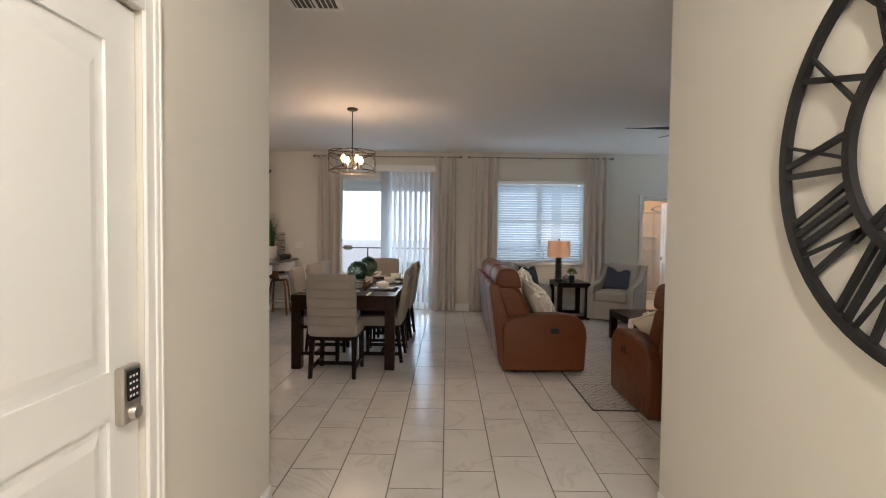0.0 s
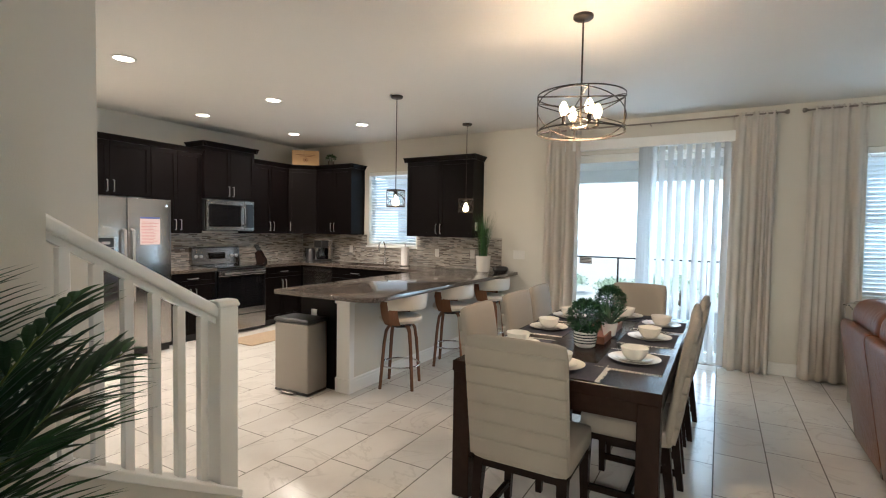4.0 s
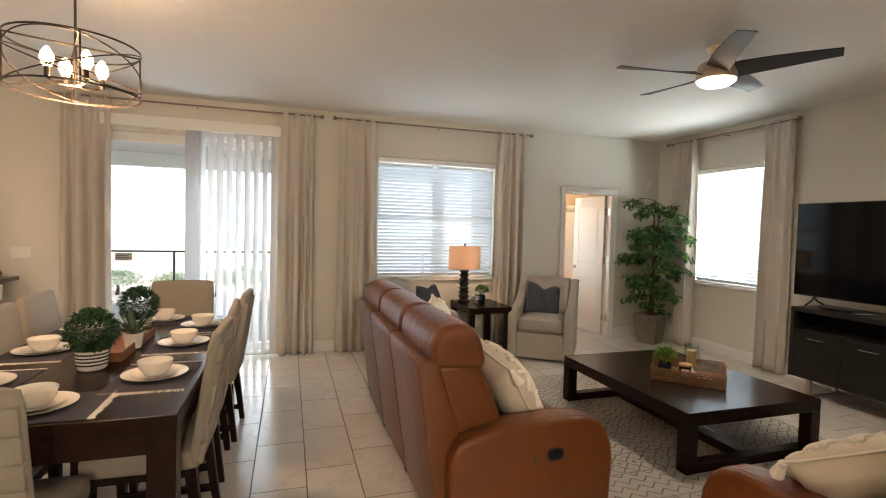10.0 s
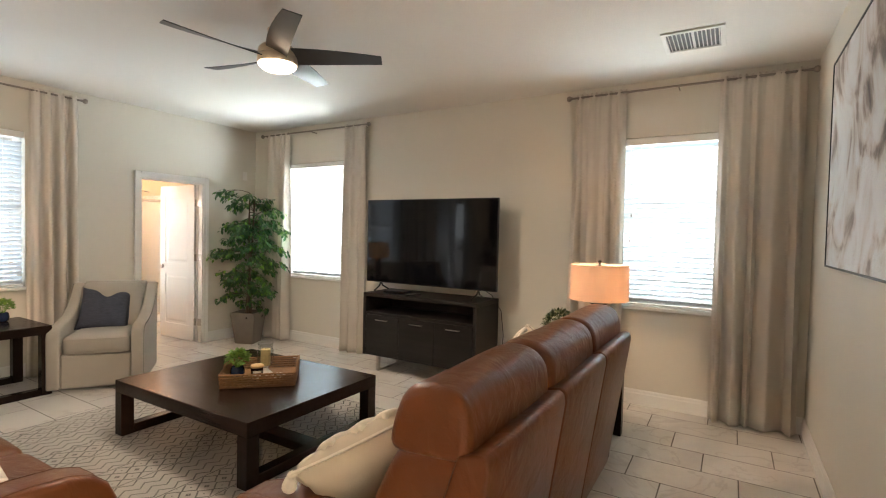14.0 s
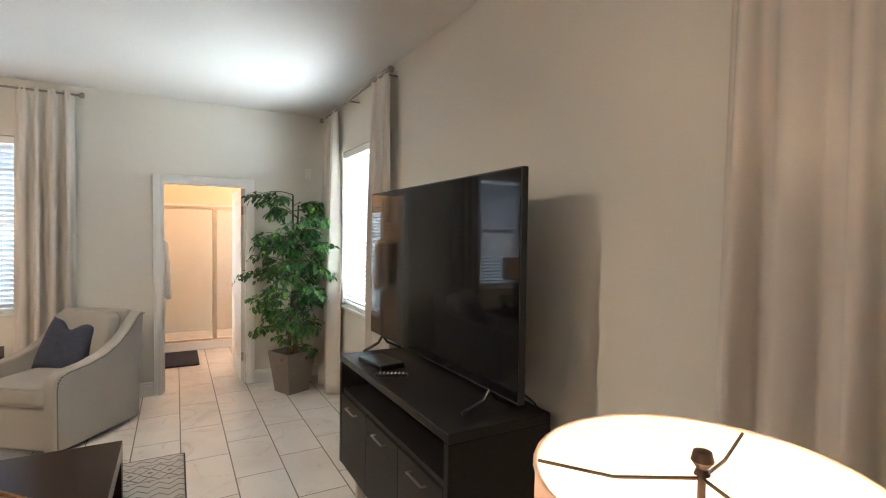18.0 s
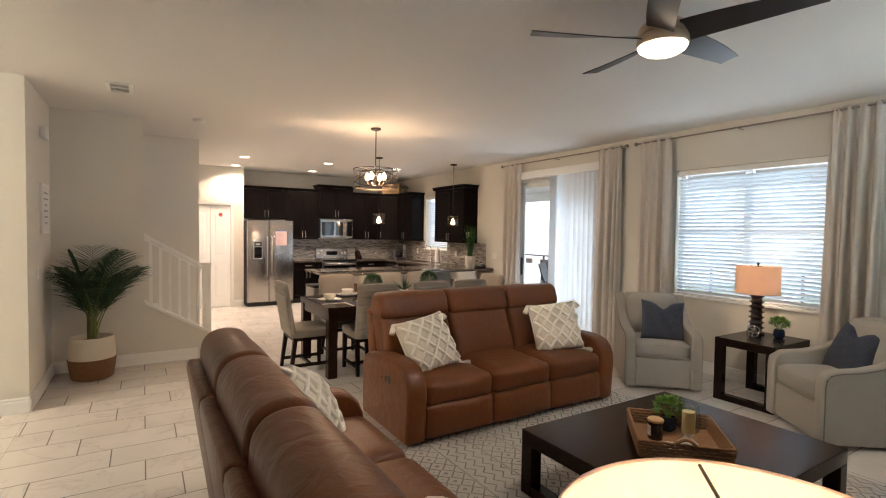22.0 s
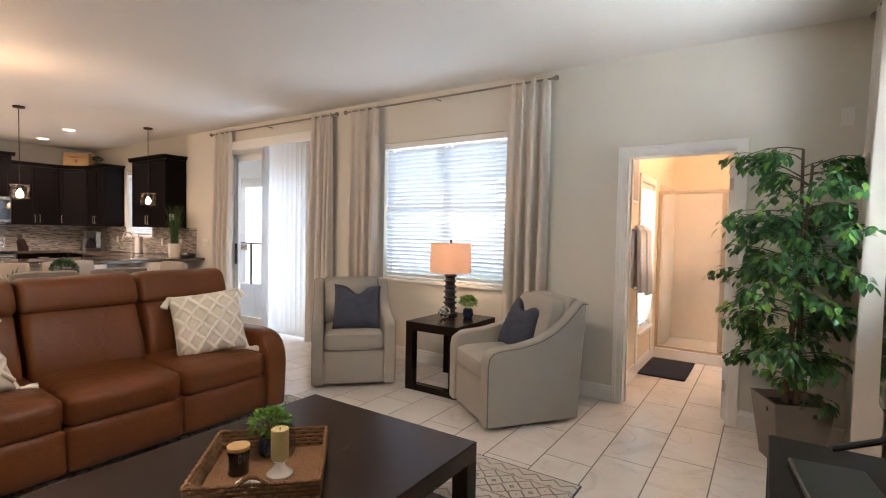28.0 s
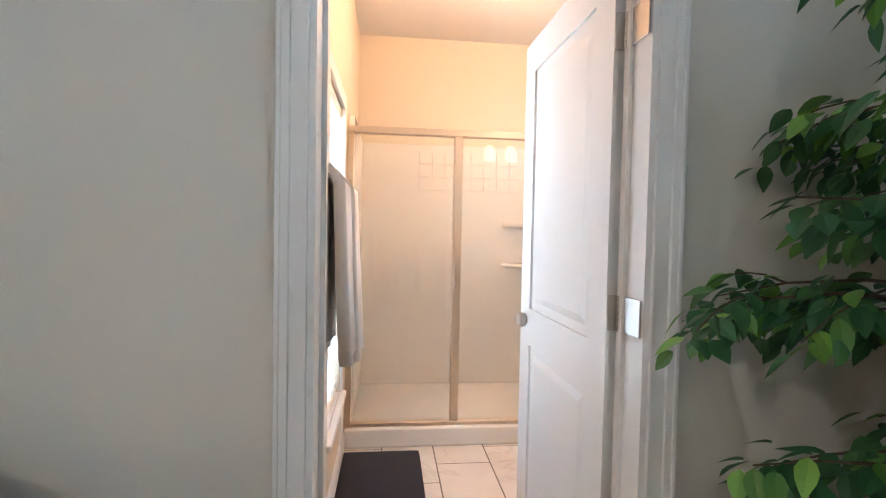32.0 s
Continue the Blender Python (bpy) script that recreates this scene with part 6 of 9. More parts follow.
def cage_lamp(name, loc, drop, r, h, bulbs, label, category, bands):
    """A hanging lamp: canopy, stem, wire drum cage and candle bulbs. loc: the canopy's place on the ceiling."""
    ob = thing(name, loc, 0, label, category)
    part("canopy", turned([(0, 0.0), (0.062, 0.0), (0.062, -0.016), (0.052, -0.024), (0.008, -0.026), (0, -0.026)], 28), M["bronze"], ob, "", True)
    bm = bmesh.new()
    tube(bm, [(0, 0, -0.02), (0, 0, -drop)], 0.006 if bulbs > 1 else 0.0045, 8)
    part("stem", bm, M["bronze"], ob)
    zt, zb = -drop, -drop - h
    for z in (zt, zb):
        bm = bmesh.new()
        lathe(bm, [(r, z - 0.0042), (r, z + 0.0042), (r * 0.988, z + 0.0042), (r * 0.988, z - 0.0042), (r, z - 0.0042)], 48)
        part("cage_ring", bm, M["bronze"], ob)
    for s in range(bands):
        a0 = 2 * math.pi * s / bands + 0.5
        bm = bmesh.new()
        tube(bm, [(r * 0.992 * math.cos(a), r * 0.992 * math.sin(a), (zt + zb) / 2 + (h / 2 - 0.004) * math.cos(a - a0)) for a in (2 * math.pi * k / 48 for k in range(48))], 0.0036 if bulbs > 1 else 0.0028, 6, True)
        part("cage_band", bm, M["bronze"], ob)
    for k in range(4):
        a = math.pi / 2 * k + 0.4
        bm = bmesh.new()
        tube(bm, [(r * 0.985 * math.cos(a), r * 0.985 * math.sin(a), zt), (r * 0.985 * math.cos(a), r * 0.985 * math.sin(a), zb)], 0.0042 if bulbs > 1 else 0.003, 6)
        part("cage_bar", bm, M["bronze"], ob)
    bm = bmesh.new()
    for k in range(4):
        a = math.pi / 2 * k + 0.4
        tube(bm, [(0, 0, zt), (r * math.cos(a), r * math.sin(a), zt)], 0.0045, 6)
    part("top_spoke", bm, M["bronze"], ob)
    rb = r * 0.42 if bulbs > 1 else 0.0
    hub = bmesh.new()
    tube(hub, [(0, 0, zt), (0, 0, zb + 0.03 if bulbs > 1 else zt - 0.05)], 0.007, 8)
    part("centre_rod", hub, M["bronze"], ob)
    for k in range(bulbs if bulbs > 1 else 0):
        a = 2 * math.pi * k / bulbs + 0.7
        arm = bmesh.new()
        tube(arm, [(0, 0, zb + 0.035), (rb * 0.6 * math.cos(a), rb * 0.6 * math.sin(a), zb + 0.028), (rb * math.cos(a), rb * math.sin(a), zb + 0.045)], 0.005, 7)
        part("bulb_arm", arm, M["bronze"], ob)
    for k in range(bulbs):
        a = 2 * math.pi * k / bulbs + 0.7
        x, y = rb * math.cos(a), rb * math.sin(a)
        if bulbs > 1:
            part("candle_sleeve", turned([(0.012, 0.0), (0.012, 0.05), (0, 0.05)], 12, (x, y, zb + 0.045)), M["bronze"], ob)
            part("bulb", turned([(0, 0.0), (0.014, 0.0), (0.028, 0.030), (0.027, 0.054), (0.011, 0.086), (0, 0.094)], 14, (x, y, zb + 0.095)), M["bulb"], ob, "lit candle bulb", True)
        else:
            part("socket", turned([(0.015, -0.05), (0.015, 0.0), (0, 0.0)], 12, (0, 0, zt)), M["bronze"], ob)
            part("bulb", turned([(0, -0.118), (0.022, -0.110), (0.038, -0.082), (0.034, -0.052), (0.014, -0.022), (0.012, 0.0), (0, 0.0)], 16, (0, 0, zt - 0.05)), M["bulb"], ob, "lit globe bulb", True)
            gl = part("glass_cylinder", turned([(r * 0.86, zb + 0.008), (r * 0.86, zt - 0.008)], 28), M["jar_glass"], ob, "clear glass cylinder", True)
            gl.visible_shadow = False
    return ob


cage_lamp("chandelier", (-0.90, 5.475, ZC), 0.50, 0.272, 0.225, 4, "oiled bronze drum-cage chandelier with four lit bulbs over the table", "chandelier", 3)
cage_lamp("pendant_lamp", (-3.03, 6.48, ZC), 0.96, 0.096, 0.165, 1, "small bronze cage pendant with a lit globe bulb over the peninsula", "pendant lamp", 3)
cage_lamp("pendant_lamp", (-2.97, 7.95, ZC), 0.96, 0.096, 0.165, 1, "small bronze cage pendant with a lit bulb by the cabinet", "pendant lamp", 3)


# ---- bar stools ----
def bar_stool():
    ob = thing("bar_stool", (0, 0, 0), 0, "bentwood walnut bar stool with cream vinyl seat and chrome foot ring", "bar stool", "bar stools at the peninsula")
    bm = bmesh.new()
    lathe(bm, [(0, 0.60), (0.13, 0.60), (0.19, 0.612), (0.205, 0.64), (0.195, 0.665), (0.12, 0.678), (0, 0.68)], 32)
    part("seat", bm, M["vinyl"], ob, "", True)
    part("swivel_plate", turned([(0, 0.565), (0.10, 0.565), (0.12, 0.60), (0, 0.60)], 24), M["black_metal"], ob)

    def arc(r, z, a0, a1, n):
        return [(r * math.sin(radians(a0 + (a1 - a0) * k / n)), r * math.cos(radians(a0 + (a1 - a0) * k / n)), z) for k in range(n + 1)]

    def band(name, r0, r1, rows, a0, a1, mat):
        bm = bmesh.new()
        n = 28
        grid = []
        for rr, z, wa in rows:
            outer = arc(rr + r1, z, a0 * wa, a1 * wa, n)
            inner = arc(rr + r0, z, a0 * wa, a1 * wa, n)
            grid.append(([bm.verts.new(p) for p in outer], [bm.verts.new(p) for p in inner]))
        for (o0, i0), (o1, i1) in zip(grid, grid[1:]):
            for k in range(n):
                bm.faces.new((o0[k], o0[k + 1], o1[k + 1], o1[k]))
                bm.faces.new((i0[k + 1], i0[k], i1[k], i1[k + 1]))
            bm.faces.new((o0[0], o1[0], i1[0], i0[0]))
            bm.faces.new((o0[n], i0[n], i1[n], o1[n]))
        for (o, i), flip in ((grid[0], False), (grid[-1], True)):
            for k in range(n):
                f = (o[k], i[k], i[k + 1], o[k + 1])
                bm.faces.new(f if not flip else f[::-1])
        bmesh.ops.recalc_face_normals(bm, faces=bm.faces[:])
        return part(name, bm, mat, ob, "", 50)
    for s in (-1, 1):
        band("wooden_wing", 0.0, 0.012, [(0.196, 0.605, 0.93), (0.208, 0.645, 0.97), (0.216, 0.70, 1.0), (0.220, 0.765, 1.02), (0.222, 0.815, 1.0)], 82 * s, 128 * s, M["walnut"])
    band("padded_back", -0.024, 0.018, [(0.214, 0.742, 0.95), (0.222, 0.755, 1.0), (0.227, 0.80, 1.02), (0.229, 0.865, 1.01), (0.228, 0.882, 0.96)], -104, 104, M["vinyl"])
    for s in (-1, 1):
        a = radians(104 * s)
        part("bolt", turned([(0, 0), (0.008, 0), (0.006, 0.004), (0, 0.005)], 10, m=Matrix.Translation((0.232 * math.sin(a), 0.232 * math.cos(a), 0.745)) @ pose(0, 0, 0, 0, 90 * s, 0)), M["nickel"], ob)
    for k in range(4):
        a = math.pi / 4 + math.pi / 2 * k
        bm = bmesh.new()
        pts = [(0.06, 0.585), (0.125, 0.575), (0.155, 0.535), (0.175, 0.42), (0.215, 0.0)]
        rows = []
        for i, (r, z) in enumerate(pts):
            w, d = 0.019 - 0.002 * i, 0.010
            c, s = math.cos(a), math.sin(a)
            nx, nz = (0, 1) if i < 2 else (1, 0.0)
            base = Vector((r * c, r * s, z))
            side = Vector((-s, c, 0)) * w
            out = (Vector((c, s, 0)) * nx + Vector((0, 0, 1)) * nz).normalized() * d if i != 2 else Vector((c * 0.7, s * 0.7, 0.7)) * d
            rows.append([bm.verts.new(base + q) for q in (side + out, -side + out, -side - out, side - out)])
        for r0, r1 in zip(rows, rows[1:]):
            for i in range(4):
                bm.faces.new((r0[i], r0[(i + 1) % 4], r1[(i + 1) % 4], r1[i]))
        bm.faces.new(rows[0])
        bm.faces.new(rows[-1][::-1])
        bmesh.ops.recalc_face_normals(bm, faces=bm.faces[:])
        part("leg", bm, M["walnut"], ob)
    bm = bmesh.new()
    tube(bm, [(0.186 * math.cos(2 * math.pi * k / 36), 0.186 * math.sin(2 * math.pi * k / 36), 0.21) for k in range(36)], 0.008, 8, True)
    part("foot_ring", bm, M["chrome"], ob, "chrome foot ring", True)
    return ob


stool = bar_stool()
stool.matrix_basis = pose(-2.69, 6.11, 0, 0, 0, -70)
copy_thing(stool, pose(-2.645, 7.01, 0, 0, 0, -72))
copy_thing(stool, pose(-2.60, 7.94, 0, 0, 0, -84))


# ---- kitchen ----
CAB = M["cabinet"]


def granite():
    m = material("brown_granite", (0.062, 0.050, 0.042), 0.09, vary=0.2, scale=6, grain=0.2, grain_scale=60)
    nt = m.node_tree
    mix = next(n for n in nt.nodes if n.bl_idname == "ShaderNodeMix")
    vo = nt.nodes.new("ShaderNodeTexVoronoi")
    vo.inputs["Scale"].default_value = 170
    tc = next(n for n in nt.nodes if n.bl_idname == "ShaderNodeTexCoord")
    nt.links.new(tc.outputs["Object"], vo.inputs["Vector"])
    cr = nt.nodes.new("ShaderNodeValToRGB")
    cr.color_ramp.elements[0].color, cr.color_ramp.elements[1].color = (0.010, 0.009, 0.008, 1), (0.27, 0.225, 0.19, 1)
    e = cr.color_ramp.elements.new(0.45)
    e.color = (0.052, 0.040, 0.033, 1)
    sp = nt.nodes.new("ShaderNodeSeparateColor")
    nt.links.new(vo.outputs["Color"], sp.inputs[0])
    nt.links.new(sp.outputs[0], cr.inputs[0])
    m2 = nt.nodes.new("ShaderNodeMix")
    m2.data_type = "RGBA"
    m2.inputs["Factor"].default_value = 0.6
    nt.links.new(mix.outputs["Result"], m2.inputs["A"])
    nt.links.new(cr.outputs[0], m2.inputs["B"])
    nt.links.new(m2.outputs["Result"], nt.nodes["Principled BSDF"].inputs["Base Color"])
    return m


M["granite"] = granite()


def shaker_door(parent, w, h, m, pull=None, name="door"):
    """A framed door whose front looks to local -y; m places its lower left corner. pull: (x, z0, z1) or (x0, x1, z)."""
    bm = bmesh.new()
    f, t = 0.055, 0.019
    box(bm, 0.002, w - 0.002, -0.010, 0.0, 0.002, h - 0.002, m=None)
    for a, b, c, d in ((0.002, f, 0.002, h - 0.002), (w - f, w - 0.002, 0.002, h - 0.002), (f, w - f, 0.002, f), (f, w - f, h - f, h - 0.002)):
        box(bm, a, b, -t, -0.010, c, d)
    bm.transform(m)
    dr = part(name, bm, CAB, parent)
    if pull:
        bm = bmesh.new()
        x, z0, z1 = pull
        if z1 > 0:
            tube(bm, [(x, -t, z0), (x, -t - 0.026, z0), (x, -t - 0.026, z1), (x, -t, z1)], 0.0055, 8)
        else:
            tube(bm, [(x, -t, -z1), (x, -t - 0.026, -z1), (z0, -t - 0.026, -z1), (z0, -t, -z1)], 0.0055, 8)
        bm.transform(m)
        part("handle", bm, M["nickel"], dr, "brushed nickel bar pull")
    return dr


def crown(parent, pts, z, out=0.045):
    """A stepped crown along a polyline of (x, y) with outward side to its right."""
    for (x0, y0), (x1, y1) in zip(pts, pts[1:]):
        d = Vector((x1 - x0, y1 - y0, 0)).normalized()
        nrm = Vector((d.y, -d.x, 0))
        bm = bmesh.new()
        prof = [(-0.01, 0), (0.008, 0), (0.014, 0.018), (out * 0.8, 0.048), (out, 0.052), (out, 0.064), (-0.01, 0.064)]
        a, b = Vector((x0, y0, z)) - d * out, Vector((x1, y1, z)) + d * out
        lo = [bm.verts.new(a + nrm * u + Vector((0, 0, v))) for u, v in prof]
        hi = [bm.verts.new(b + nrm * u + Vector((0, 0, v))) for u, v in prof]
        n = len(prof)
        bm.faces.new(lo)
        bm.faces.new(hi[::-1])
        for k in range(n):
            bm.faces.new((lo[k], hi[k], hi[(k + 1) % n], lo[(k + 1) % n]))
        bmesh.ops.recalc_face_normals(bm, faces=bm.faces[:])
        part("crown", bm, CAB, parent)


def wall_cabinet(loc, rz, w, z0, z1, depth, doors, label, crown_sides=(False, False), pulls="low"):
    """A wall cabinet; local x along the wall, front to local -y, back at y = 0."""
    ob = thing("wall_cabinet", (*loc, 0), rz, label, "cabinet", "dark wall cabinets")
    part("body", one_box(0, w, -depth + 0.02, -0.002, z0, z1, 0.001, 1), CAB, ob)
    dw = w / doors
    for k in range(doors):
        px = (dw - 0.035) if (doors == 2 and k == 0) else 0.035
        if doors == 1:
            px = dw - 0.035
        pull = (px, 0.045, 0.175) if pulls == "low" else None
        shaker_door(ob, dw, z1 - z0, pose(k * dw, -depth + 0.02, z0), pull)
    pts = [(0, -depth), (w, -depth)]
    if crown_sides[0]:
        pts = [(0, 0)] + pts
    if crown_sides[1]:
        pts = pts + [(w, 0)]
    crown(ob, pts, z1)
    return ob


# cabinets on the refrigerator wall: local x runs to -y of the room, so the front looks to +x
def kx(y):
    return (XK, y)


wall_cabinet(kx(4.815), 90, 0.915, 1.80, 2.42, 0.34, 2, "dark wood wall cabinet above the refrigerator")
wall_cabinet(kx(5.735), 90, 0.665, 1.37, 2.42, 0.33, 2, "tall dark wood wall cabinet beside the range hood cabinet")
wall_cabinet(kx(6.405), 90, 0.795, 1.84, 2.53, 0.38, 2, "raised dark wood cabinet above the microwave", (True, True))
wall_cabinet(kx(7.205), 90, 0.70, 1.37, 2.40, 0.33, 2, "dark wood wall cabinet next to the corner cabinet")
corner = thing("wall_cabinet", (0, 0, 0), 0, "diagonal dark wood corner wall cabinet", "cabinet", "dark wall cabinets")
pts = [(XK, 7.91), (XK + 0.31, 7.91), (XK + 0.62, 8.22), (XK + 0.62, YF), (XK, YF)]
part("body", prism(pts, "z", 1.37, 2.40), CAB, corner)
shaker_door(corner, 0.435, 1.03, pose(XK + 0.312, 7.908, 1.37, 0, 0, 45), (0.035, 0.045, 0.175))
crown(corner, [(XK + 0.325, 7.895), (XK + 0.635, 8.205)], 2.40)
wall_cabinet((XK + 0.625, YF), 0, 0.735, 1.37, 2.40, 0.33, 2, "dark wood wall cabinet beside the kitchen window", (False, True))
wall_cabinet((-4.05, YF), 0, 1.06, 1.37, 2.42, 0.33, 2, "wide dark wood wall cabinet between window and dining area", (True, True))
outlet((-2.988, 8.30, 1.52), 90, "white wall phone box on the cabinet side")


def base_cabinet(loc, rz, w, doors, label, drawer=True, depth=0.60):
    ob = thing("base_cabinet", (*loc, 0), rz, label, "cabinet", "dark base cabinets")
    part("body", one_box(0, w, -depth + 0.02, -0.002, 0.10, 0.88, 0.001, 1), CAB, ob)
    part("toe_kick", one_box(0.002, w - 0.002, -depth + 0.075, -0.01, 0, 0.10), M["black_plastic"], ob)
    dw = w / doors
    top = 0.72 if drawer else 0.88
    for k in range(doors):
        px = (dw - 0.035) if (doors == 2 and k == 0) else 0.035
        shaker_door(ob, dw, top - 0.10, pose(k * dw, -depth + 0.02, 0.10), (px, top - 0.28, top - 0.15))
    if drawer:
        shaker_door(ob, w, 0.155, pose(0, -depth + 0.02, 0.722), (w / 2 - 0.065, w / 2 + 0.065, -0.08), "drawer")
    return ob


base_cabinet(kx(5.775), 90, 0.63, 2, "dark wood base cabinet between refrigerator and range")
base_cabinet(kx(7.205), 90, 0.70, 2, "dark wood base cabinet beside the range")
base_cabinet((XK, YF), 0, 0.62, 1, "dark wood corner base cabinet", False)
base_cabinet((-5.22, YF), 0, 0.90, 2, "dark wood sink base cabinet under the window")
base_cabinet((-4.31, YF), 0, 0.75, 2, "dark wood base cabinet next to the peninsula")
dishwasher = thing("dishwasher", (-5.825, YF, 0), 0, "stainless steel dishwasher under the counter", "dishwasher")
part("body", one_box(0.0, 0.60, -0.57, -0.01, 0.10, 0.87), M["black_plastic"], dishwasher)
part("door", one_box(0.004, 0.596, -0.60, -0.57, 0.11, 0.87, 0.004, 1), M["stainless"], dishwasher)
bm = bmesh.new()
tube(bm, [(0.06, -0.60, 0.80), (0.06, -0.635, 0.80), (0.54, -0.635, 0.80), (0.54, -0.60, 0.80)], 0.010, 8)
part("handle", bm, M["stainless"], dishwasher)

# counters
bm = bmesh.new()
box(bm, XK, XK + 0.64, 5.755, 6.408, 0.88, 0.92, 0.006, 2)
solid("countertop", bm, M["granite"], "brown granite countertop beside the refrigerator", "countertop")
bm = bmesh.new()
for x0, x1, y0, y1 in ((XK, XK + 0.64, 7.192, 7.89), (XK, -5.12, 7.89, YF), (-5.12, -4.42, 7.89, 8.02), (-5.12, -4.42, 8.41, YF), (-4.42, -3.55, 7.89, YF)):
    box(bm, x0, x1, y0, y1, 0.88, 0.92)
bmesh.ops.remove_doubles(bm, verts=bm.verts[:], dist=1e-5)
solid("countertop", bm, M["granite"], "brown granite countertop along the window wall with sink cutout", "countertop")
top = [(-3.548, 5.36), (-2.62, 5.36)] + [(-2.62 + 0.16 * math.sin(a), 5.52 - 0.16 * math.cos(a)) for a in (math.pi / 2 * k / 8 for k in range(1, 9))] + [(-2.46, YF - 0.002), (-3.548, YF - 0.002)]
solid("peninsula_countertop", prism(top, "z", 0.88, 0.92, 0.006, 2), M["granite"], "brown granite peninsula countertop with a rounded corner", "countertop", smooth=40)
sink = thing("kitchen_sink", (-4.77, 8.215, 0), 0, "stainless undermount sink below the window", "sink")
bm = bmesh.new()
for a, b, c, d, e, f in ((-0.35, 0.35, -0.195, 0.195, 0.68, 0.69), (-0.35, -0.34, -0.195, 0.195, 0.69, 0.88), (0.34, 0.35, -0.195, 0.195, 0.69, 0.88), (-0.34, 0.34, -0.195, -0.185, 0.69, 0.88), (-0.34, 0.34, 0.185, 0.195, 0.69, 0.88)):
    box(bm, a, b, c, d, e, f)
part("basin", bm, M["stainless"], sink)
faucet = thing("faucet", (-4.62, 8.455, 0.92), 0, "tall chrome gooseneck kitchen faucet", "faucet")
part("base", turned([(0, 0), (0.028, 0), (0.026, 0.02), (0.016, 0.03), (0.015, 0.10), (0, 0.10)], 20), M["chrome"], faucet, "", True)
bm = bmesh.new()
tube(bm, [(0, 0, 0.09), (0, 0, 0.28)] + [(0, -0.075 + 0.075 * math.cos(a), 0.28 + 0.075 * math.sin(a)) for a in (math.pi * k / 10 for k in range(1, 11))] + [(0, -0.15, 0.20)], 0.0115, 10)
part("spout", bm, M["chrome"], faucet, "", True)
bm = bmesh.new()
tube(bm, [(0.015, 0, 0.07), (0.07, 0, 0.10)], 0.006, 8)
part("lever", bm, M["chrome"], faucet)

# peninsula: knee wall, end post and the cabinet behind
knee = wall("wall_peninsula", "y", -2.93, -3.06, 5.72, YF, 0, 0.875, [], M["wall"])
post = thing("peninsula_post", (-2.995, 5.685, 0), 0, "white square post at the end of the peninsula", "post", kind="structure")
part("shaft", one_box(-0.075, 0.075, -0.035, 0.035, 0.0, 0.875, 0.003, 1), M["trim"], post)
part("capital", one_box(-0.088, 0.088, -0.048, 0.034, 0.80, 0.875, 0.004, 1), M["trim"], post)
part("plinth", one_box(-0.085, 0.085, -0.045, 0.034, 0.0, 0.13, 0.004, 1), M["trim"], post)
baseboard("baseboard", "y", -2.93, 1, 5.72, YF - 0.02)
outlet((-2.93, 6.75, 0.40), 90)
pen = thing("base_cabinet", (-3.06, YF - 0.61, 0), 90, "dark wood peninsula base cabinets facing the kitchen", "cabinet", "dark base cabinets")
part("body", one_box(-2.23, 0, 0.002, 0.46, 0.10, 0.88, 0.002, 1), CAB, pen)
part("toe_kick", one_box(-2.22, 0, 0.01, 0.40, 0, 0.10), M["black_plastic"], pen)
part("end_panel", one_box(-2.25, -2.23, 0.002, 0.46, 0.0, 0.88, 0.001, 1), CAB, pen)
outlet((-3.36, 5.668, 0.66), 0, "white outlet on the dark end panel")

# backsplash: small glass and stone strips
M["splash_base"] = material("backsplash_grout", (0.36, 0.32, 0.28), 0.8, vary=0.1, scale=30)
ms = material("mosaic_strip", (0.42, 0.39, 0.355), 0.22, vary=0.3, scale=30)
nt = ms.node_tree
geo, cr = nt.nodes.new("ShaderNodeNewGeometry"), nt.nodes.new("ShaderNodeValToRGB")
for pos, col in ((0.0, (0.17, 0.145, 0.125, 1)), (1.0, (0.62, 0.59, 0.53, 1)), (0.18, (0.40, 0.37, 0.33, 1)), (0.42, (0.56, 0.53, 0.48, 1)), (0.62, (0.25, 0.24, 0.235, 1)), (0.78, (0.47, 0.43, 0.38, 1))):
    if pos in (0.0, 1.0):
        cr.color_ramp.elements[int(pos)].color = col
    else:
        cr.color_ramp.elements.new(pos).color = col
cr.color_ramp.interpolation = "CONSTANT"
nt.links.new(geo.outputs["Random Per Island"], cr.inputs[0])
nt.links.new(cr.outputs[0], nt.nodes["Principled BSDF"].inputs["Base Color"])


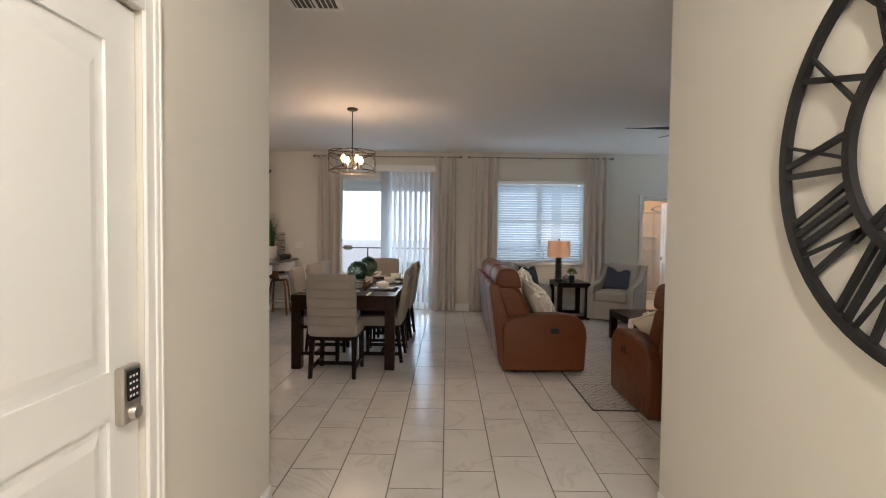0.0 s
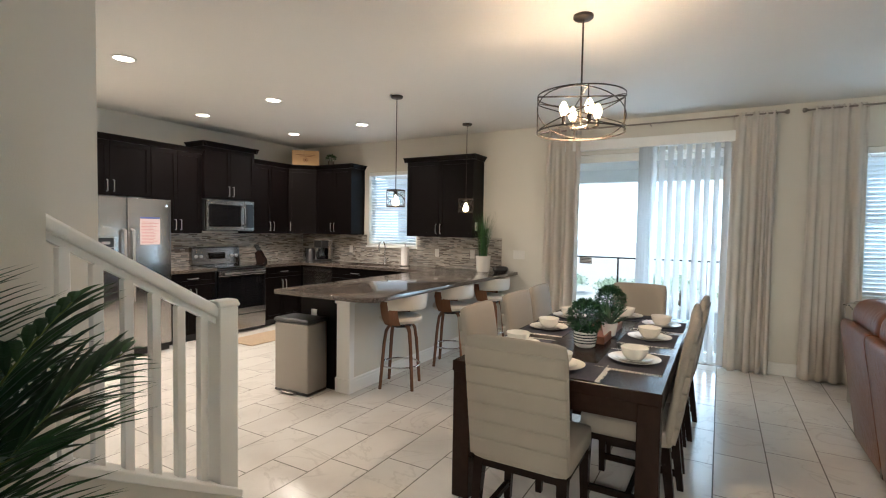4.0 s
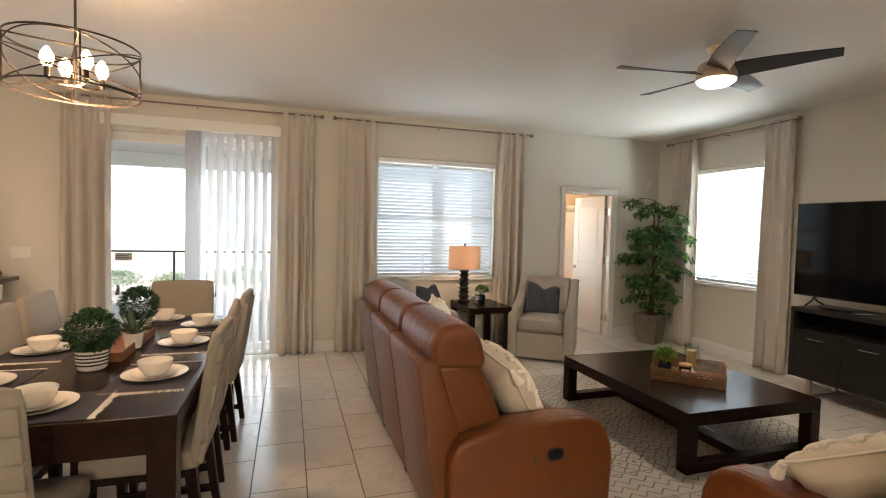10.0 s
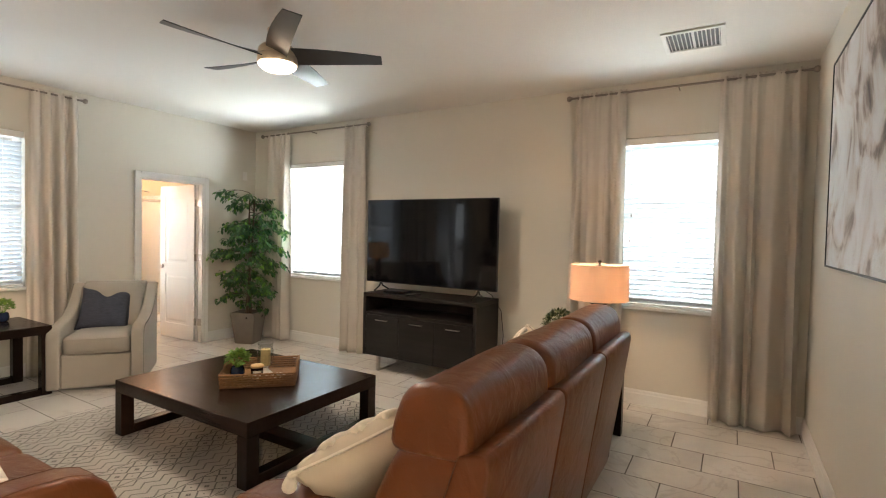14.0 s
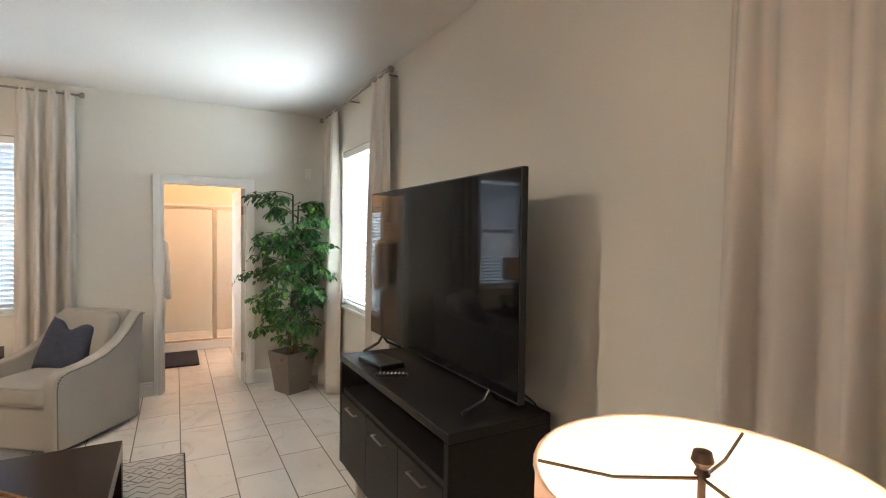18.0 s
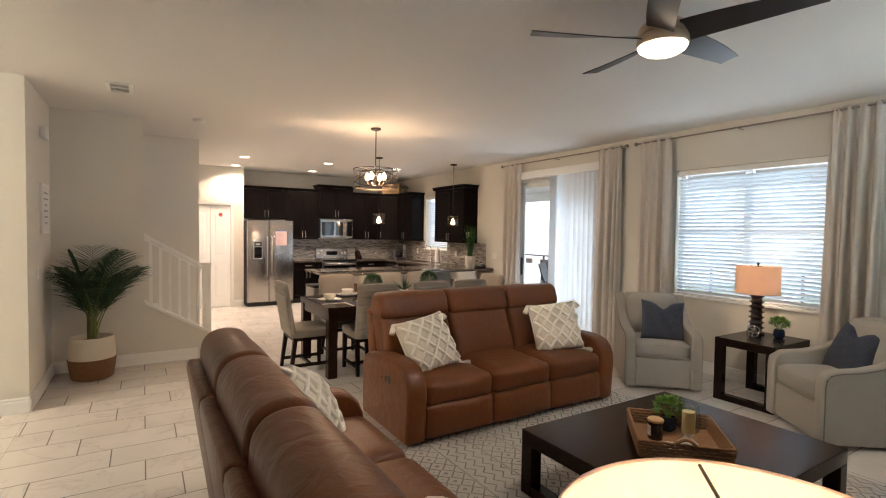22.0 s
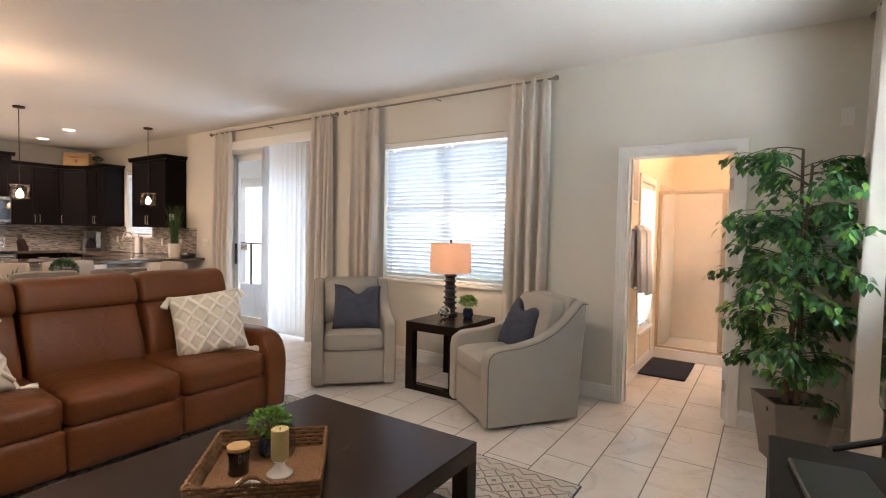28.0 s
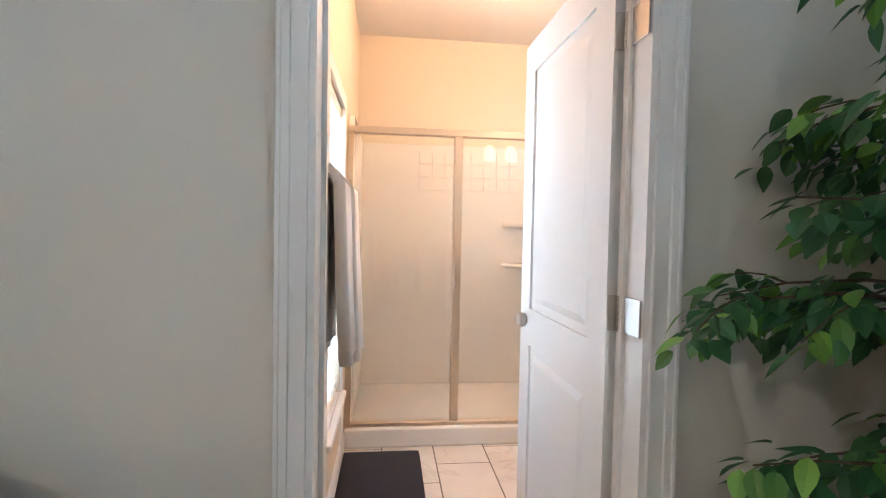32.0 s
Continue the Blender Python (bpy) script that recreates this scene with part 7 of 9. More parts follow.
def backsplash(name, axis, face, out, a, b, z0, z1, holes, seed, label):
    ob = thing(name, (0, 0, 0), 0, label, "backsplash", kind="structure")
    bm = bmesh.new()
    cuts = sorted(holes)
    spans, at = [], a
    for ha, hb, hz in cuts:
        spans += [(at, ha, z0, z1), (ha, hb, z0, hz)]
        at = hb
    spans.append((at, b, z0, z1))
    for p, q, s, t in spans:
        if q - p > 0.01 and t - s > 0.01:
            u0, u1 = sorted((face, face + out * 0.005))
            box(bm, *((p, q, u0, u1) if axis == "x" else (u0, u1, p, q)), s, t)
    part("grout_bed", bm, M["splash_base"], ob)
    rnd = random.Random(seed)
    verts, faces = [], []
    for p, q, s, t in spans:
        z = s
        while z + 0.013 < t:
            u = p + 0.001
            while u < q - 0.02:
                w = min(rnd.choice((0.045, 0.07, 0.10, 0.13)), q - u - 0.001)
                d = out * (0.0075 + rnd.uniform(0, 0.002))
                i = len(verts)
                for zz in (z + 0.001, z + 0.013):
                    for uu in (u, u + w - 0.0018):
                        for dd in (out * 0.005, d):
                            verts.append((uu, face + dd, zz) if axis == "x" else (face + dd, uu, zz))
                faces += [(i + 1, i + 3, i + 7, i + 5), (i, i + 1, i + 5, i + 4), (i + 2, i + 6, i + 7, i + 3), (i + 4, i + 5, i + 7, i + 6), (i, i + 2, i + 3, i + 1)]
                u += w
            z += 0.0148
    mesh = bpy.data.meshes.new("mosaic_strips")
    mesh.from_pydata(verts, [], faces)
    mesh.materials.append(ms)
    st = new("mosaic_strips", mesh)
    st.parent = ob
    tagged(st, kind="stuff")
    return ob


backsplash("backsplash_range", "y", XK, 1, 5.75, YF - 0.01, 0.925, 1.37, [], 41, "brown and grey glass mosaic backsplash behind the range")
backsplash("backsplash_window", "x", YF, -1, XK + 0.01, -2.70, 0.925, 1.37, [(-5.03, -4.07, 1.17)], 42, "brown and grey glass mosaic backsplash along the window wall")
outlet((-5.35, YF - 0.010, 1.13), 0)
outlet((-3.72, YF - 0.010, 1.13), 0)
outlet((-3.14, YF - 0.010, 1.13), 0)
outlet((-2.45, YF, 1.15), 0, "white triple wall switch beside the backsplash", 3)

# refrigerator
fridge = thing("refrigerator", (-6.40, 5.275, 0), 0, "stainless side-by-side refrigerator with ice dispenser", "refrigerator")
part("cabinet_body", one_box(0.0, 0.63, -0.455, 0.455, 0.02, 1.75, 0.006, 1), M["black_plastic"], fridge, "dark grey sides")
part("grille", one_box(0.60, 0.66, -0.445, 0.445, 0.01, 0.085), M["black_plastic"], fridge)
for y0, y1, nm in ((-0.455, -0.035, "freezer_door"), (-0.028, 0.455, "fridge_door")):
    bm = bmesh.new()
    box(bm, 0.635, 0.70, y0, y1, 0.095, 1.765, 0.012, 3)
    dr = part(nm, bm, M["stainless"], fridge, "", 40)
    yh = -0.075 if y0 < -0.1 else 0.012
    bm = bmesh.new()
    tube(bm, [(0.70, yh, 0.62), (0.746, yh, 0.63), (0.750, yh, 1.02), (0.746, yh, 1.41), (0.70, yh, 1.42)], 0.014, 10)
    part("handle", bm, M["nickel"], dr, "straight bar handle", True)
disp = part("ice_dispenser", one_box(0.695, 0.706, -0.335, -0.165, 0.98, 1.34, 0.004, 1), M["nickel"], fridge, "dispenser surround")
part("recess", one_box(0.704, 0.7085, -0.325, -0.175, 0.99, 1.22), M["black_glass"], disp)
part("control_panel", one_box(0.704, 0.7095, -0.325, -0.175, 1.23, 1.33), M["black_plastic"], disp)
bm = bmesh.new()
box(bm, 0.7095, 0.7105, -0.29, -0.21, 1.26, 1.29)
part("display", bm, M["nickel"], disp)
note = part("paper_note", one_box(0.700, 0.7022, 0.10, 0.32, 1.25, 1.56), material("pink_paper", (0.62, 0.50, 0.50), 0.8, vary=0.04, scale=6), fridge, "printed page held by magnets")
bm = bmesh.new()
rnd = random.Random(8)
for k in range(15):
    z = 1.50 - k * 0.0165
    box(bm, 0.7022, 0.7028, 0.115, 0.115 + rnd.uniform(0.12, 0.19), z, z + 0.005)
part("printed_line", bm, material("pink_ink", (0.50, 0.22, 0.22), 0.8, vary=0.1), note)
part("header_bar", one_box(0.7022, 0.7029, 0.10, 0.32, 1.540, 1.56), material("blue_ink", (0.10, 0.13, 0.35), 0.8, vary=0.1), note)
part("badge", turned([(0, 0), (0.016, 0), (0.014, 0.002), (0, 0.002)], 20, m=pose(0.700, 0.40, 1.69, 0, 90)), M["chrome"], fridge)

# range and microwave
stove = thing("range", (XK, 6.80, 0), 0, "stainless electric range with black glass oven door", "range")
part("body", one_box(0.01, 0.60, -0.378, 0.378, 0.03, 0.905), M["black_plastic"], stove)
part("cooktop", one_box(0.04, 0.655, -0.38, 0.38, 0.905, 0.925, 0.004, 1), M["black_glass"], stove, "black glass cooktop")
for x, y, r in ((0.20, -0.19, 0.08), (0.20, 0.19, 0.10), (0.47, -0.19, 0.10), (0.47, 0.19, 0.08)):
    part("burner_ring", turned([(r - 0.004, 0.9254), (r, 0.9256)], 32, (x, y, 0)), M["nickel"], stove)
part("backguard", prism([(0.01, 0.925), (0.085, 0.925), (0.06, 1.155), (0.05, 1.17), (0.01, 1.17)], "y", -0.38, 0.38, 0.004, 1), M["stainless"], stove)
tilt = pose(0.0795, 0, 1.045, 0, 84, 0)
for y in (-0.32, -0.245, 0.245, 0.32):
    part("knob", turned([(0, 0), (0.024, 0), (0.021, 0.022), (0, 0.024)], 18, m=Matrix.Translation((0.072, y, 1.04)) @ pose(0, 0, 0, 0, 84, 0)), M["nickel"], stove, "", True)
part("display", one_box(0.066, 0.078, -0.13, 0.13, 1.0, 1.09), M["black_glass"], stove)
od = part("oven_door", one_box(0.60, 0.645, -0.378, 0.378, 0.315, 0.87, 0.006, 2), M["black_glass"], stove, "black glass oven door")
part("door_trim", one_box(0.60, 0.649, -0.378, 0.378, 0.80, 0.875, 0.006, 2), M["stainless"], od)
part("lower_trim", one_box(0.60, 0.649, -0.378, 0.378, 0.265, 0.345, 0.006, 2), M["stainless"], od)
bm = bmesh.new()
tube(bm, [(0.645, -0.33, 0.84), (0.695, -0.33, 0.84), (0.695, 0.33, 0.84), (0.645, 0.33, 0.84)], 0.014, 10)
part("handle", bm, M["stainless"], od, "bar handle", True)
part("drawer", one_box(0.60, 0.645, -0.378, 0.378, 0.05, 0.258, 0.006, 2), M["stainless"], stove, "stainless storage drawer")
micro = thing("microwave", (XK, 6.80, 1.40), 0, "stainless microwave oven above the electric range", "microwave")
part("case", one_box(0.0, 0.36, -0.38, 0.38, 0.0, 0.43, 0.004, 1), M["black_plastic"], micro)
part("door", one_box(0.36, 0.40, -0.38, 0.21, 0.005, 0.425, 0.006, 2), M["stainless"], micro)
part("door_window", one_box(0.398, 0.4035, -0.350, 0.150, 0.060, 0.365, 0.003, 1), M["black_glass"], micro)
part("control_panel", one_box(0.36, 0.40, 0.213, 0.38, 0.005, 0.425, 0.006, 2), M["stainless"], micro)
part("keypad", one_box(0.398, 0.4035, 0.228, 0.368, 0.05, 0.385, 0.003, 1), M["black_glass"], micro)
bm = bmesh.new()
tube(bm, [(0.40, 0.185, 0.07), (0.445, 0.185, 0.10), (0.452, 0.185, 0.21), (0.445, 0.185, 0.33), (0.40, 0.185, 0.36)], 0.011, 10)
part("handle", bm, M["stainless"], micro, "curved handle", True)

# things on the counters
blockm = thing("knife_block", (XK + 0.36, 7.34, 0.92), 20, "dark wooden knife block full of black-handled knives", "knife block")
part("block", prism([(-0.055, 0), (0.075, 0), (0.075, 0.05), (-0.02, 0.20), (-0.085, 0.16)], "y", -0.045, 0.045, 0.003, 1), M["espresso"], blockm)
for k in range(7):
    y, off = -0.030 + 0.020 * (k % 4), 0.028 * (k // 4)
    base = Vector((-0.045 + off, y, 0.185 - off * 0.1))
    d = Vector((-0.45, 0.12 * (k - 3) * 0.3, 0.85)).normalized()
    bm = bmesh.new()
    tube(bm, [base, base + d * 0.05, base + d * 0.105], 0.0085, 7)
    part("knife_handle", bm, M["black_plastic"], blockm)
coffee_maker = thing("coffee_maker", (-5.72, 8.27, 0.92), -10, "black and steel drip coffee maker", "coffee maker")
part("base", one_box(-0.095, 0.095, -0.13, 0.10, 0.0, 0.035, 0.006, 2), M["black_plastic"], coffee_maker)
part("tower", one_box(-0.095, 0.095, 0.02, 0.10, 0.035, 0.34, 0.006, 2), M["stainless"], coffee_maker)
part("brew_head", one_box(-0.095, 0.095, -0.12, 0.02, 0.23, 0.345, 0.008, 2), M["black_plastic"], coffee_maker)
part("carafe", turned([(0, 0.036), (0.065, 0.036), (0.078, 0.07), (0.074, 0.13), (0.05, 0.19), (0.052, 0.215), (0, 0.215)], 24, (0, -0.05, 0)), M["black_glass"], coffee_maker, "glass carafe of coffee", True)
kettle = thing("electric_kettle", (-5.98, 8.24, 0.92), 0, "black electric kettle beside the coffee maker", "kettle")
part("body", turned([(0, 0), (0.085, 0), (0.085, 0.02), (0.078, 0.03), (0.072, 0.17), (0.055, 0.20), (0.05, 0.205), (0, 0.215)], 26), M["black_plastic"], kettle, "", 40)
bm = bmesh.new()
tube(bm, [(-0.06, 0, 0.19), (-0.115, 0, 0.20), (-0.125, 0, 0.13), (-0.105, 0, 0.05), (-0.075, 0, 0.04)], 0.010, 8)
part("handle", bm, M["black_plastic"], kettle, "", True)
towel_roll = thing("paper_towel_roll", (-4.18, 8.36, 0.92), 0, "white paper towel roll on a steel holder", "paper towels")
part("holder_base", turned([(0, 0), (0.075, 0), (0.075, 0.010), (0, 0.010)], 26), M["stainless"], towel_roll)
part("roll", turned([(0.020, 0.012), (0.060, 0.012), (0.060, 0.285), (0.020, 0.285)], 30), M["paper"], towel_roll, "", 40)
part("spindle", turned([(0, 0.01), (0.007, 0.01), (0.007, 0.32), (0.012, 0.33), (0, 0.335)], 12), M["stainless"], towel_roll)
grass = thing("grass_plant", (-2.86, 8.28, 0.92), 0, "tall artificial grass in a white pot on the peninsula", "plant")
part("pot", turned([(0, 0), (0.062, 0), (0.070, 0.02), (0.078, 0.15), (0.072, 0.15)], 28), M["china"], grass, "", 50)
grass.scale = (1.3, 1.3, 1.4)
rnd = random.Random(51)
bm = bmesh.new()
for k in range(190):
    a, r0 = rnd.uniform(0, 6.283), rnd.uniform(0, 0.05)
    h, lean = rnd.uniform(0.26, 0.47), rnd.uniform(0.01, 0.13)
    p0 = Vector((r0 * math.cos(a), r0 * math.sin(a), 0.14))
    side = Vector((-math.sin(a), math.cos(a), 0)) * 0.0035
    rows = []
    for j in range(5):
        t = j / 4
        c = p0 + Vector((math.cos(a) * lean * t * t, math.sin(a) * lean * t * t, h * t - 0.03 * t * t))
        w = (1 - t) * 0.9 + 0.1
        rows.append((bm.verts.new(c + side * w), bm.verts.new(c - side * w)))
    for (a0, b0), (a1, b1) in zip(rows, rows[1:]):
        bm.faces.new((a0, b0, b1, a1))
tagged(part("grass_tuft", bm, M["grass_leaf"], grass), kind="stuff")
bag = bmesh.new()
soft_box(bag, 0.20, 0.13, 0.07, 0.032, 6, (0, 0, 0.01), pose(-2.64, 8.36, 0.955, 0, 0, 12))
solid("cloth_pouch", bag, M["black_plastic"], "small folded black pouch beside the grass plant", "pouch", smooth=180)
crate = thing("wine_crate", (-6.02, 8.16, 2.464), 45, "pale pine wine crate with a printed oval mark on the cabinet", "crate")
part("front_board", one_box(-0.21, 0.21, -0.11, -0.098, 0.0, 0.24, 0.002, 1), M["oak"], crate)
part("back_board", one_box(-0.21, 0.21, 0.098, 0.11, 0.0, 0.24, 0.002, 1), M["oak"], crate)
for s in (-1, 1):
    a, b = sorted((s * 0.21, s * 0.198))
    part("end_board", one_box(a, b, -0.098, 0.098, 0.0, 0.24, 0.002, 1), M["oak"], crate)
part("lid_board", one_box(-0.198, 0.198, -0.098, 0.098, 0.222, 0.232), M["oak"], crate)
stamp = bmesh.new()
for z, w in ((0.165, 0.15), (0.145, 0.10)):
    box(stamp, -w, w, -0.1112, -0.110, z, z + 0.008)
m = pose(0, -0.1105, 0.09, 90)
lathe(stamp, [(0.030, 0.0), (0.036, 0.0012)], 24, m=m)
lathe(stamp, [(0, 0.0008), (0.016, 0.0006)], 16, m=m)
part("printed_mark", stamp, material("crate_ink", (0.22, 0.09, 0.03), 0.8, vary=0.2, scale=40), crate)
small_plant((-5.60, 8.30, 2.464), [(0, 0), (0.04, 0), (0.05, 0.05), (0.052, 0.075), (0.046, 0.075)], M["concrete"], M["box_leaf"], 0.075, 0.10, 160, 0.03, 52, "small dark green plant on top of the wall cabinet")

# step-on bin and kitchen mat
can = thing("trash_can", (-3.37, 5.515, 0), 2, "brushed steel step-on trash can with a black lid", "trash can")
part("body", one_box(-0.20, 0.20, -0.125, 0.125, 0.02, 0.63, 0.018, 3), material("taupe_brushed_steel", (0.30, 0.275, 0.245), 0.42, 0.55, vary=0.05, scale=3, grain=0.2, grain_scale=200), can, "", 40)
part("base_band", one_box(-0.203, 0.203, -0.128, 0.128, 0.0, 0.03, 0.016, 2), M["black_plastic"], can)
part("lid", one_box(-0.205, 0.205, -0.13, 0.13, 0.63, 0.668, 0.014, 3), M["black_plastic"], can, "black plastic lid", 40)
part("pedal", one_box(-0.07, 0.07, -0.175, -0.12, 0.012, 0.030, 0.005, 1), M["stainless"], can)
kmat = thing("kitchen_mat", (-5.32, 6.75, 0), 0, "flat woven jute mat before the range", "rug")
part("weave", one_box(-0.25, 0.25, -0.40, 0.40, 0.0, 0.008, 0.003, 1), material("jute_weave", (0.36, 0.27, 0.18), 0.95, vary=0.25, scale=40, grain=0.7, grain_scale=150, bump=0.9), kmat)
part("border", one_box(-0.26, 0.26, -0.41, 0.41, 0.0, 0.005, 0.002, 1), material("jute_border", (0.25, 0.18, 0.11), 0.95, vary=0.2, scale=40, grain_scale=150, bump=0.9), kmat)


# ---- stairs ----
stair = thing("staircase", (-0.14, 0, 0), 0, "white-painted staircase going up beside the nook", "stairs", kind="structure")
for k in range(12):
    y1 = 3.70 - 0.255 * k
    part("step", one_box(-2.895, -1.895, y1 - 0.255, y1, 0.0 if k < 4 else 0.185 * (k - 2), 0.185 * (k + 1) - 0.03), M["trim"], stair)
    part("tread", one_box(-2.895, -1.895, y1 - 0.255, y1 + 0.02, 0.185 * (k + 1) - 0.03, 0.185 * (k + 1), 0.006, 2), M["trim"], stair)
stringer = prism([(3.05, 0.0), (3.74, 0.0), (3.74, 0.285), (3.05, 0.695)], "x", -2.025, -1.915)
solid("wall_stair_knee", stringer, M["wall"], "painted knee wall under the stair railing", "wall", "", "structure")
rail = thing("stair_railing", (-0.14, 0, 0), 0, "white wooden stair railing with square balusters and newel post", "railing", kind="structure")
part("skirt_cap", prism([(3.05, 0.695), (3.75, 0.280), (3.75, 0.318), (3.05, 0.733)], "x", -1.90, -1.755, 0.004, 1), M["trim"], rail)
bm = prism([(3.05, 1.462), (3.68, 1.075), (3.68, 1.130), (3.05, 1.517)], "x", -1.862, -1.798, 0.012, 3)
part("handrail", bm, M["trim"], rail, "", 40)
part("handrail_fillet", prism([(3.05, 1.435), (3.68, 1.048), (3.68, 1.075), (3.05, 1.462)], "x", -1.846, -1.814), M["trim"], rail)
for k in range(6):
    y = 3.115 + 0.0985 * k
    z0, z1 = 0.733 - (y - 3.05) * 0.593, 1.440 - (y - 3.05) * 0.614
    part("baluster", one_box(-1.847, -1.813, y - 0.017, y + 0.017, z0 - 0.012, z1, 0.002, 1), M["trim"], rail)
part("newel_post", one_box(-1.875, -1.785, 3.66, 3.75, 0.0, 1.13, 0.004, 1), M["trim"], rail)
part("newel_cap", prism([(-1.880, 1.13), (-1.780, 1.13), (-1.780, 1.142), (-1.797, 1.158), (-1.863, 1.158), (-1.880, 1.142)], "y", 3.655, 3.755, 0.003, 1), M["trim"], rail)

# ---- palm in the nook ----
palm = thing("potted_palm", (-1.58, 2.58, 0), 0, "artificial areca palm in a white and natural woven basket", "plant")
palm.scale = (1.1, 1.1, 1.14)
bk = part("basket", turned([(0, 0), (0.145, 0), (0.165, 0.02), (0.182, 0.12), (0.186, 0.20), (0.178, 0.20), (0.150, 0.02), (0, 0.015)], 32), M["wicker"], palm, "natural woven lower half", 50)
part("basket_top", turned([(0.186, 0.19), (0.188, 0.26), (0.176, 0.375), (0.172, 0.385), (0.164, 0.380), (0.176, 0.26), (0.174, 0.19)], 32), M["cream"], palm, "white woven upper half", 50)
for k in range(12):
    bm = bmesh.new()
    z = 0.014 + k * 0.0155
    r = 0.150 + 0.037 * min(1, (z / 0.2) ** 0.6)
    n = 60
    tube(bm, [((r + 0.004 * (1 if (j + k) % 2 else -1)) * math.cos(2 * math.pi * j / n), (r + 0.004 * (1 if (j + k) % 2 else -1)) * math.sin(2 * math.pi * j / n), z) for j in range(n)], 0.007, 5, True)
    part("woven_strand", bm, M["wicker"], bk)
part("soil", turned([(0, 0.33), (0.168, 0.33)], 24), M["soil"], palm)
rnd = random.Random(61)
M["palm_stem"] = material("palm_stem", (0.16, 0.20, 0.05), 0.5, vary=0.25, scale=20)
for k in range(15):
    a = k * 2.399 + rnd.uniform(-0.2, 0.2)
    up = rnd.uniform(0.45, 1.0) if k > 3 else 1.0
    base = Vector((rnd.uniform(-0.03, 0.03), rnd.uniform(-0.03, 0.03), 0.32))
    reach, rise = 0.30 + 0.32 * (1 - up) + rnd.uniform(-0.04, 0.08), 0.42 + 0.55 * up
    if k == 0:
        reach, rise = 0.10, 1.02
    dirn = Vector((math.cos(a), math.sin(a), 0))
    if dirn.x < -0.3 and base.x + reach * dirn.x < -0.30:
        reach *= 0.55
    if dirn.y < -0.3:
        reach *= 0.55
    pts = []
    for j in range(15):
        t = j / 14
        pts.append(base + dirn * reach * (t ** 1.5) + Vector((0, 0, rise * (t - 0.30 * (1.15 - up) * t ** 3 - 0.10 * t ** 3))))
    frond = bmesh.new()
    tube(frond, pts, 0.0065, 6, taper=0.0015)
    stem = part("frond", frond, M["palm_stem"], palm, "", True)
    leaves = bmesh.new()
    for j in range(5, 15):
        for q in range(2):
            f = (j + q * 0.5) / 14
            if f > 1:
                continue
            i = min(13, int(f * 14))
            p = pts[i].lerp(pts[i + 1], f * 14 - i)
            tang = (pts[i + 1] - pts[i]).normalized()
            side = tang.cross(Vector((0, 0, 1))).normalized()
            for s in (-1, 1):
                ln = 0.30 * math.sin(math.pi * min(1, 0.18 + 0.80 * (f - 0.32) / 0.68)) * rnd.uniform(0.85, 1.1) + 0.05
                d = (tang * 0.75 + side * s * 0.85 + Vector((0, 0, rnd.uniform(0.0, 0.25)))).normalized()
                leaf_quad(leaves, p, d, Vector((0, 0, 1)), ln, 0.021, 0.2, 0.35)
    tagged(part("leaflet_fringe", leaves, M["palm_leaf"], stem), kind="stuff")
for k in range(3):
    bm = bmesh.new()
    a = k * 2.1
    tube(bm, [(0.03 * math.cos(a), 0.03 * math.sin(a), 0.32), (0.035 * math.cos(a), 0.035 * math.sin(a), 0.50), (0.02 * math.cos(a), 0.02 * math.sin(a), 0.66)], 0.014, 8, taper=0.008)
    part("cane", bm, M["palm_stem"], palm, "yellow-green cane", True)

# ---- ficus by the corner window ----
ficus = thing("ficus_tree", (4.83, 8.10, 0), 0, "tall artificial ficus tree in a brown-grey tapered square planter", "tree")
bm = bmesh.new()
for (r0, z0), (r1, z1) in (((0.115, 0.0), (0.164, 0.40)),):
    lo = [bm.verts.new((r0 * i, r0 * j, z0)) for i, j in ((-1, -1), (1, -1), (1, 1), (-1, 1))]
    hi = [bm.verts.new((r1 * i, r1 * j, z1)) for i, j in ((-1, -1), (1, -1), (1, 1), (-1, 1))]
    hin = [bm.verts.new(((r1 - 0.018) * i, (r1 - 0.018) * j, z1)) for i, j in ((-1, -1), (1, -1), (1, 1), (-1, 1))]
    low = [bm.verts.new(((r1 - 0.026) * i, (r1 - 0.026) * j, z1 - 0.05)) for i, j in ((-1, -1), (1, -1), (1, 1), (-1, 1))]
    bm.faces.new(lo[::-1])
    for a, b in ((lo, hi), (hi, hin), (hin, low)):
        for i in range(4):
            bm.faces.new((a[i], a[(i + 1) % 4], b[(i + 1) % 4], b[i]))
bmesh.ops.bevel(bm, geom=[e for e in bm.edges if e.calc_face_angle(0) > 0.6], offset=0.004, segments=2, affect="EDGES")
bm.transform(pose(0, 0, 0, 0, 0, 24))
part("planter", bm, M["concrete"], ficus, "tapered square cement planter")
part("soil", one_box(-0.125, 0.125, -0.125, 0.125, 0.33, 0.355), M["soil"], ficus)
rnd = random.Random(71)
limbs = []
for k in range(2):
    a0 = k * math.pi
    pts = [Vector((0.028 * math.cos(a0 + 2.6 * t), 0.028 * math.sin(a0 + 2.6 * t), 0.37 + (1.57 - 0.1 * k) * t)) + Vector((0.03 * t, -0.01 * t, 0)) for t in (j / 14 for j in range(15))]
    bm = bmesh.new()
    tube(bm, pts, 0.019, 8, taper=0.008)
    part("trunk", bm, M["bark"], ficus, "twisted brown stem", True)
    limbs.append(pts)


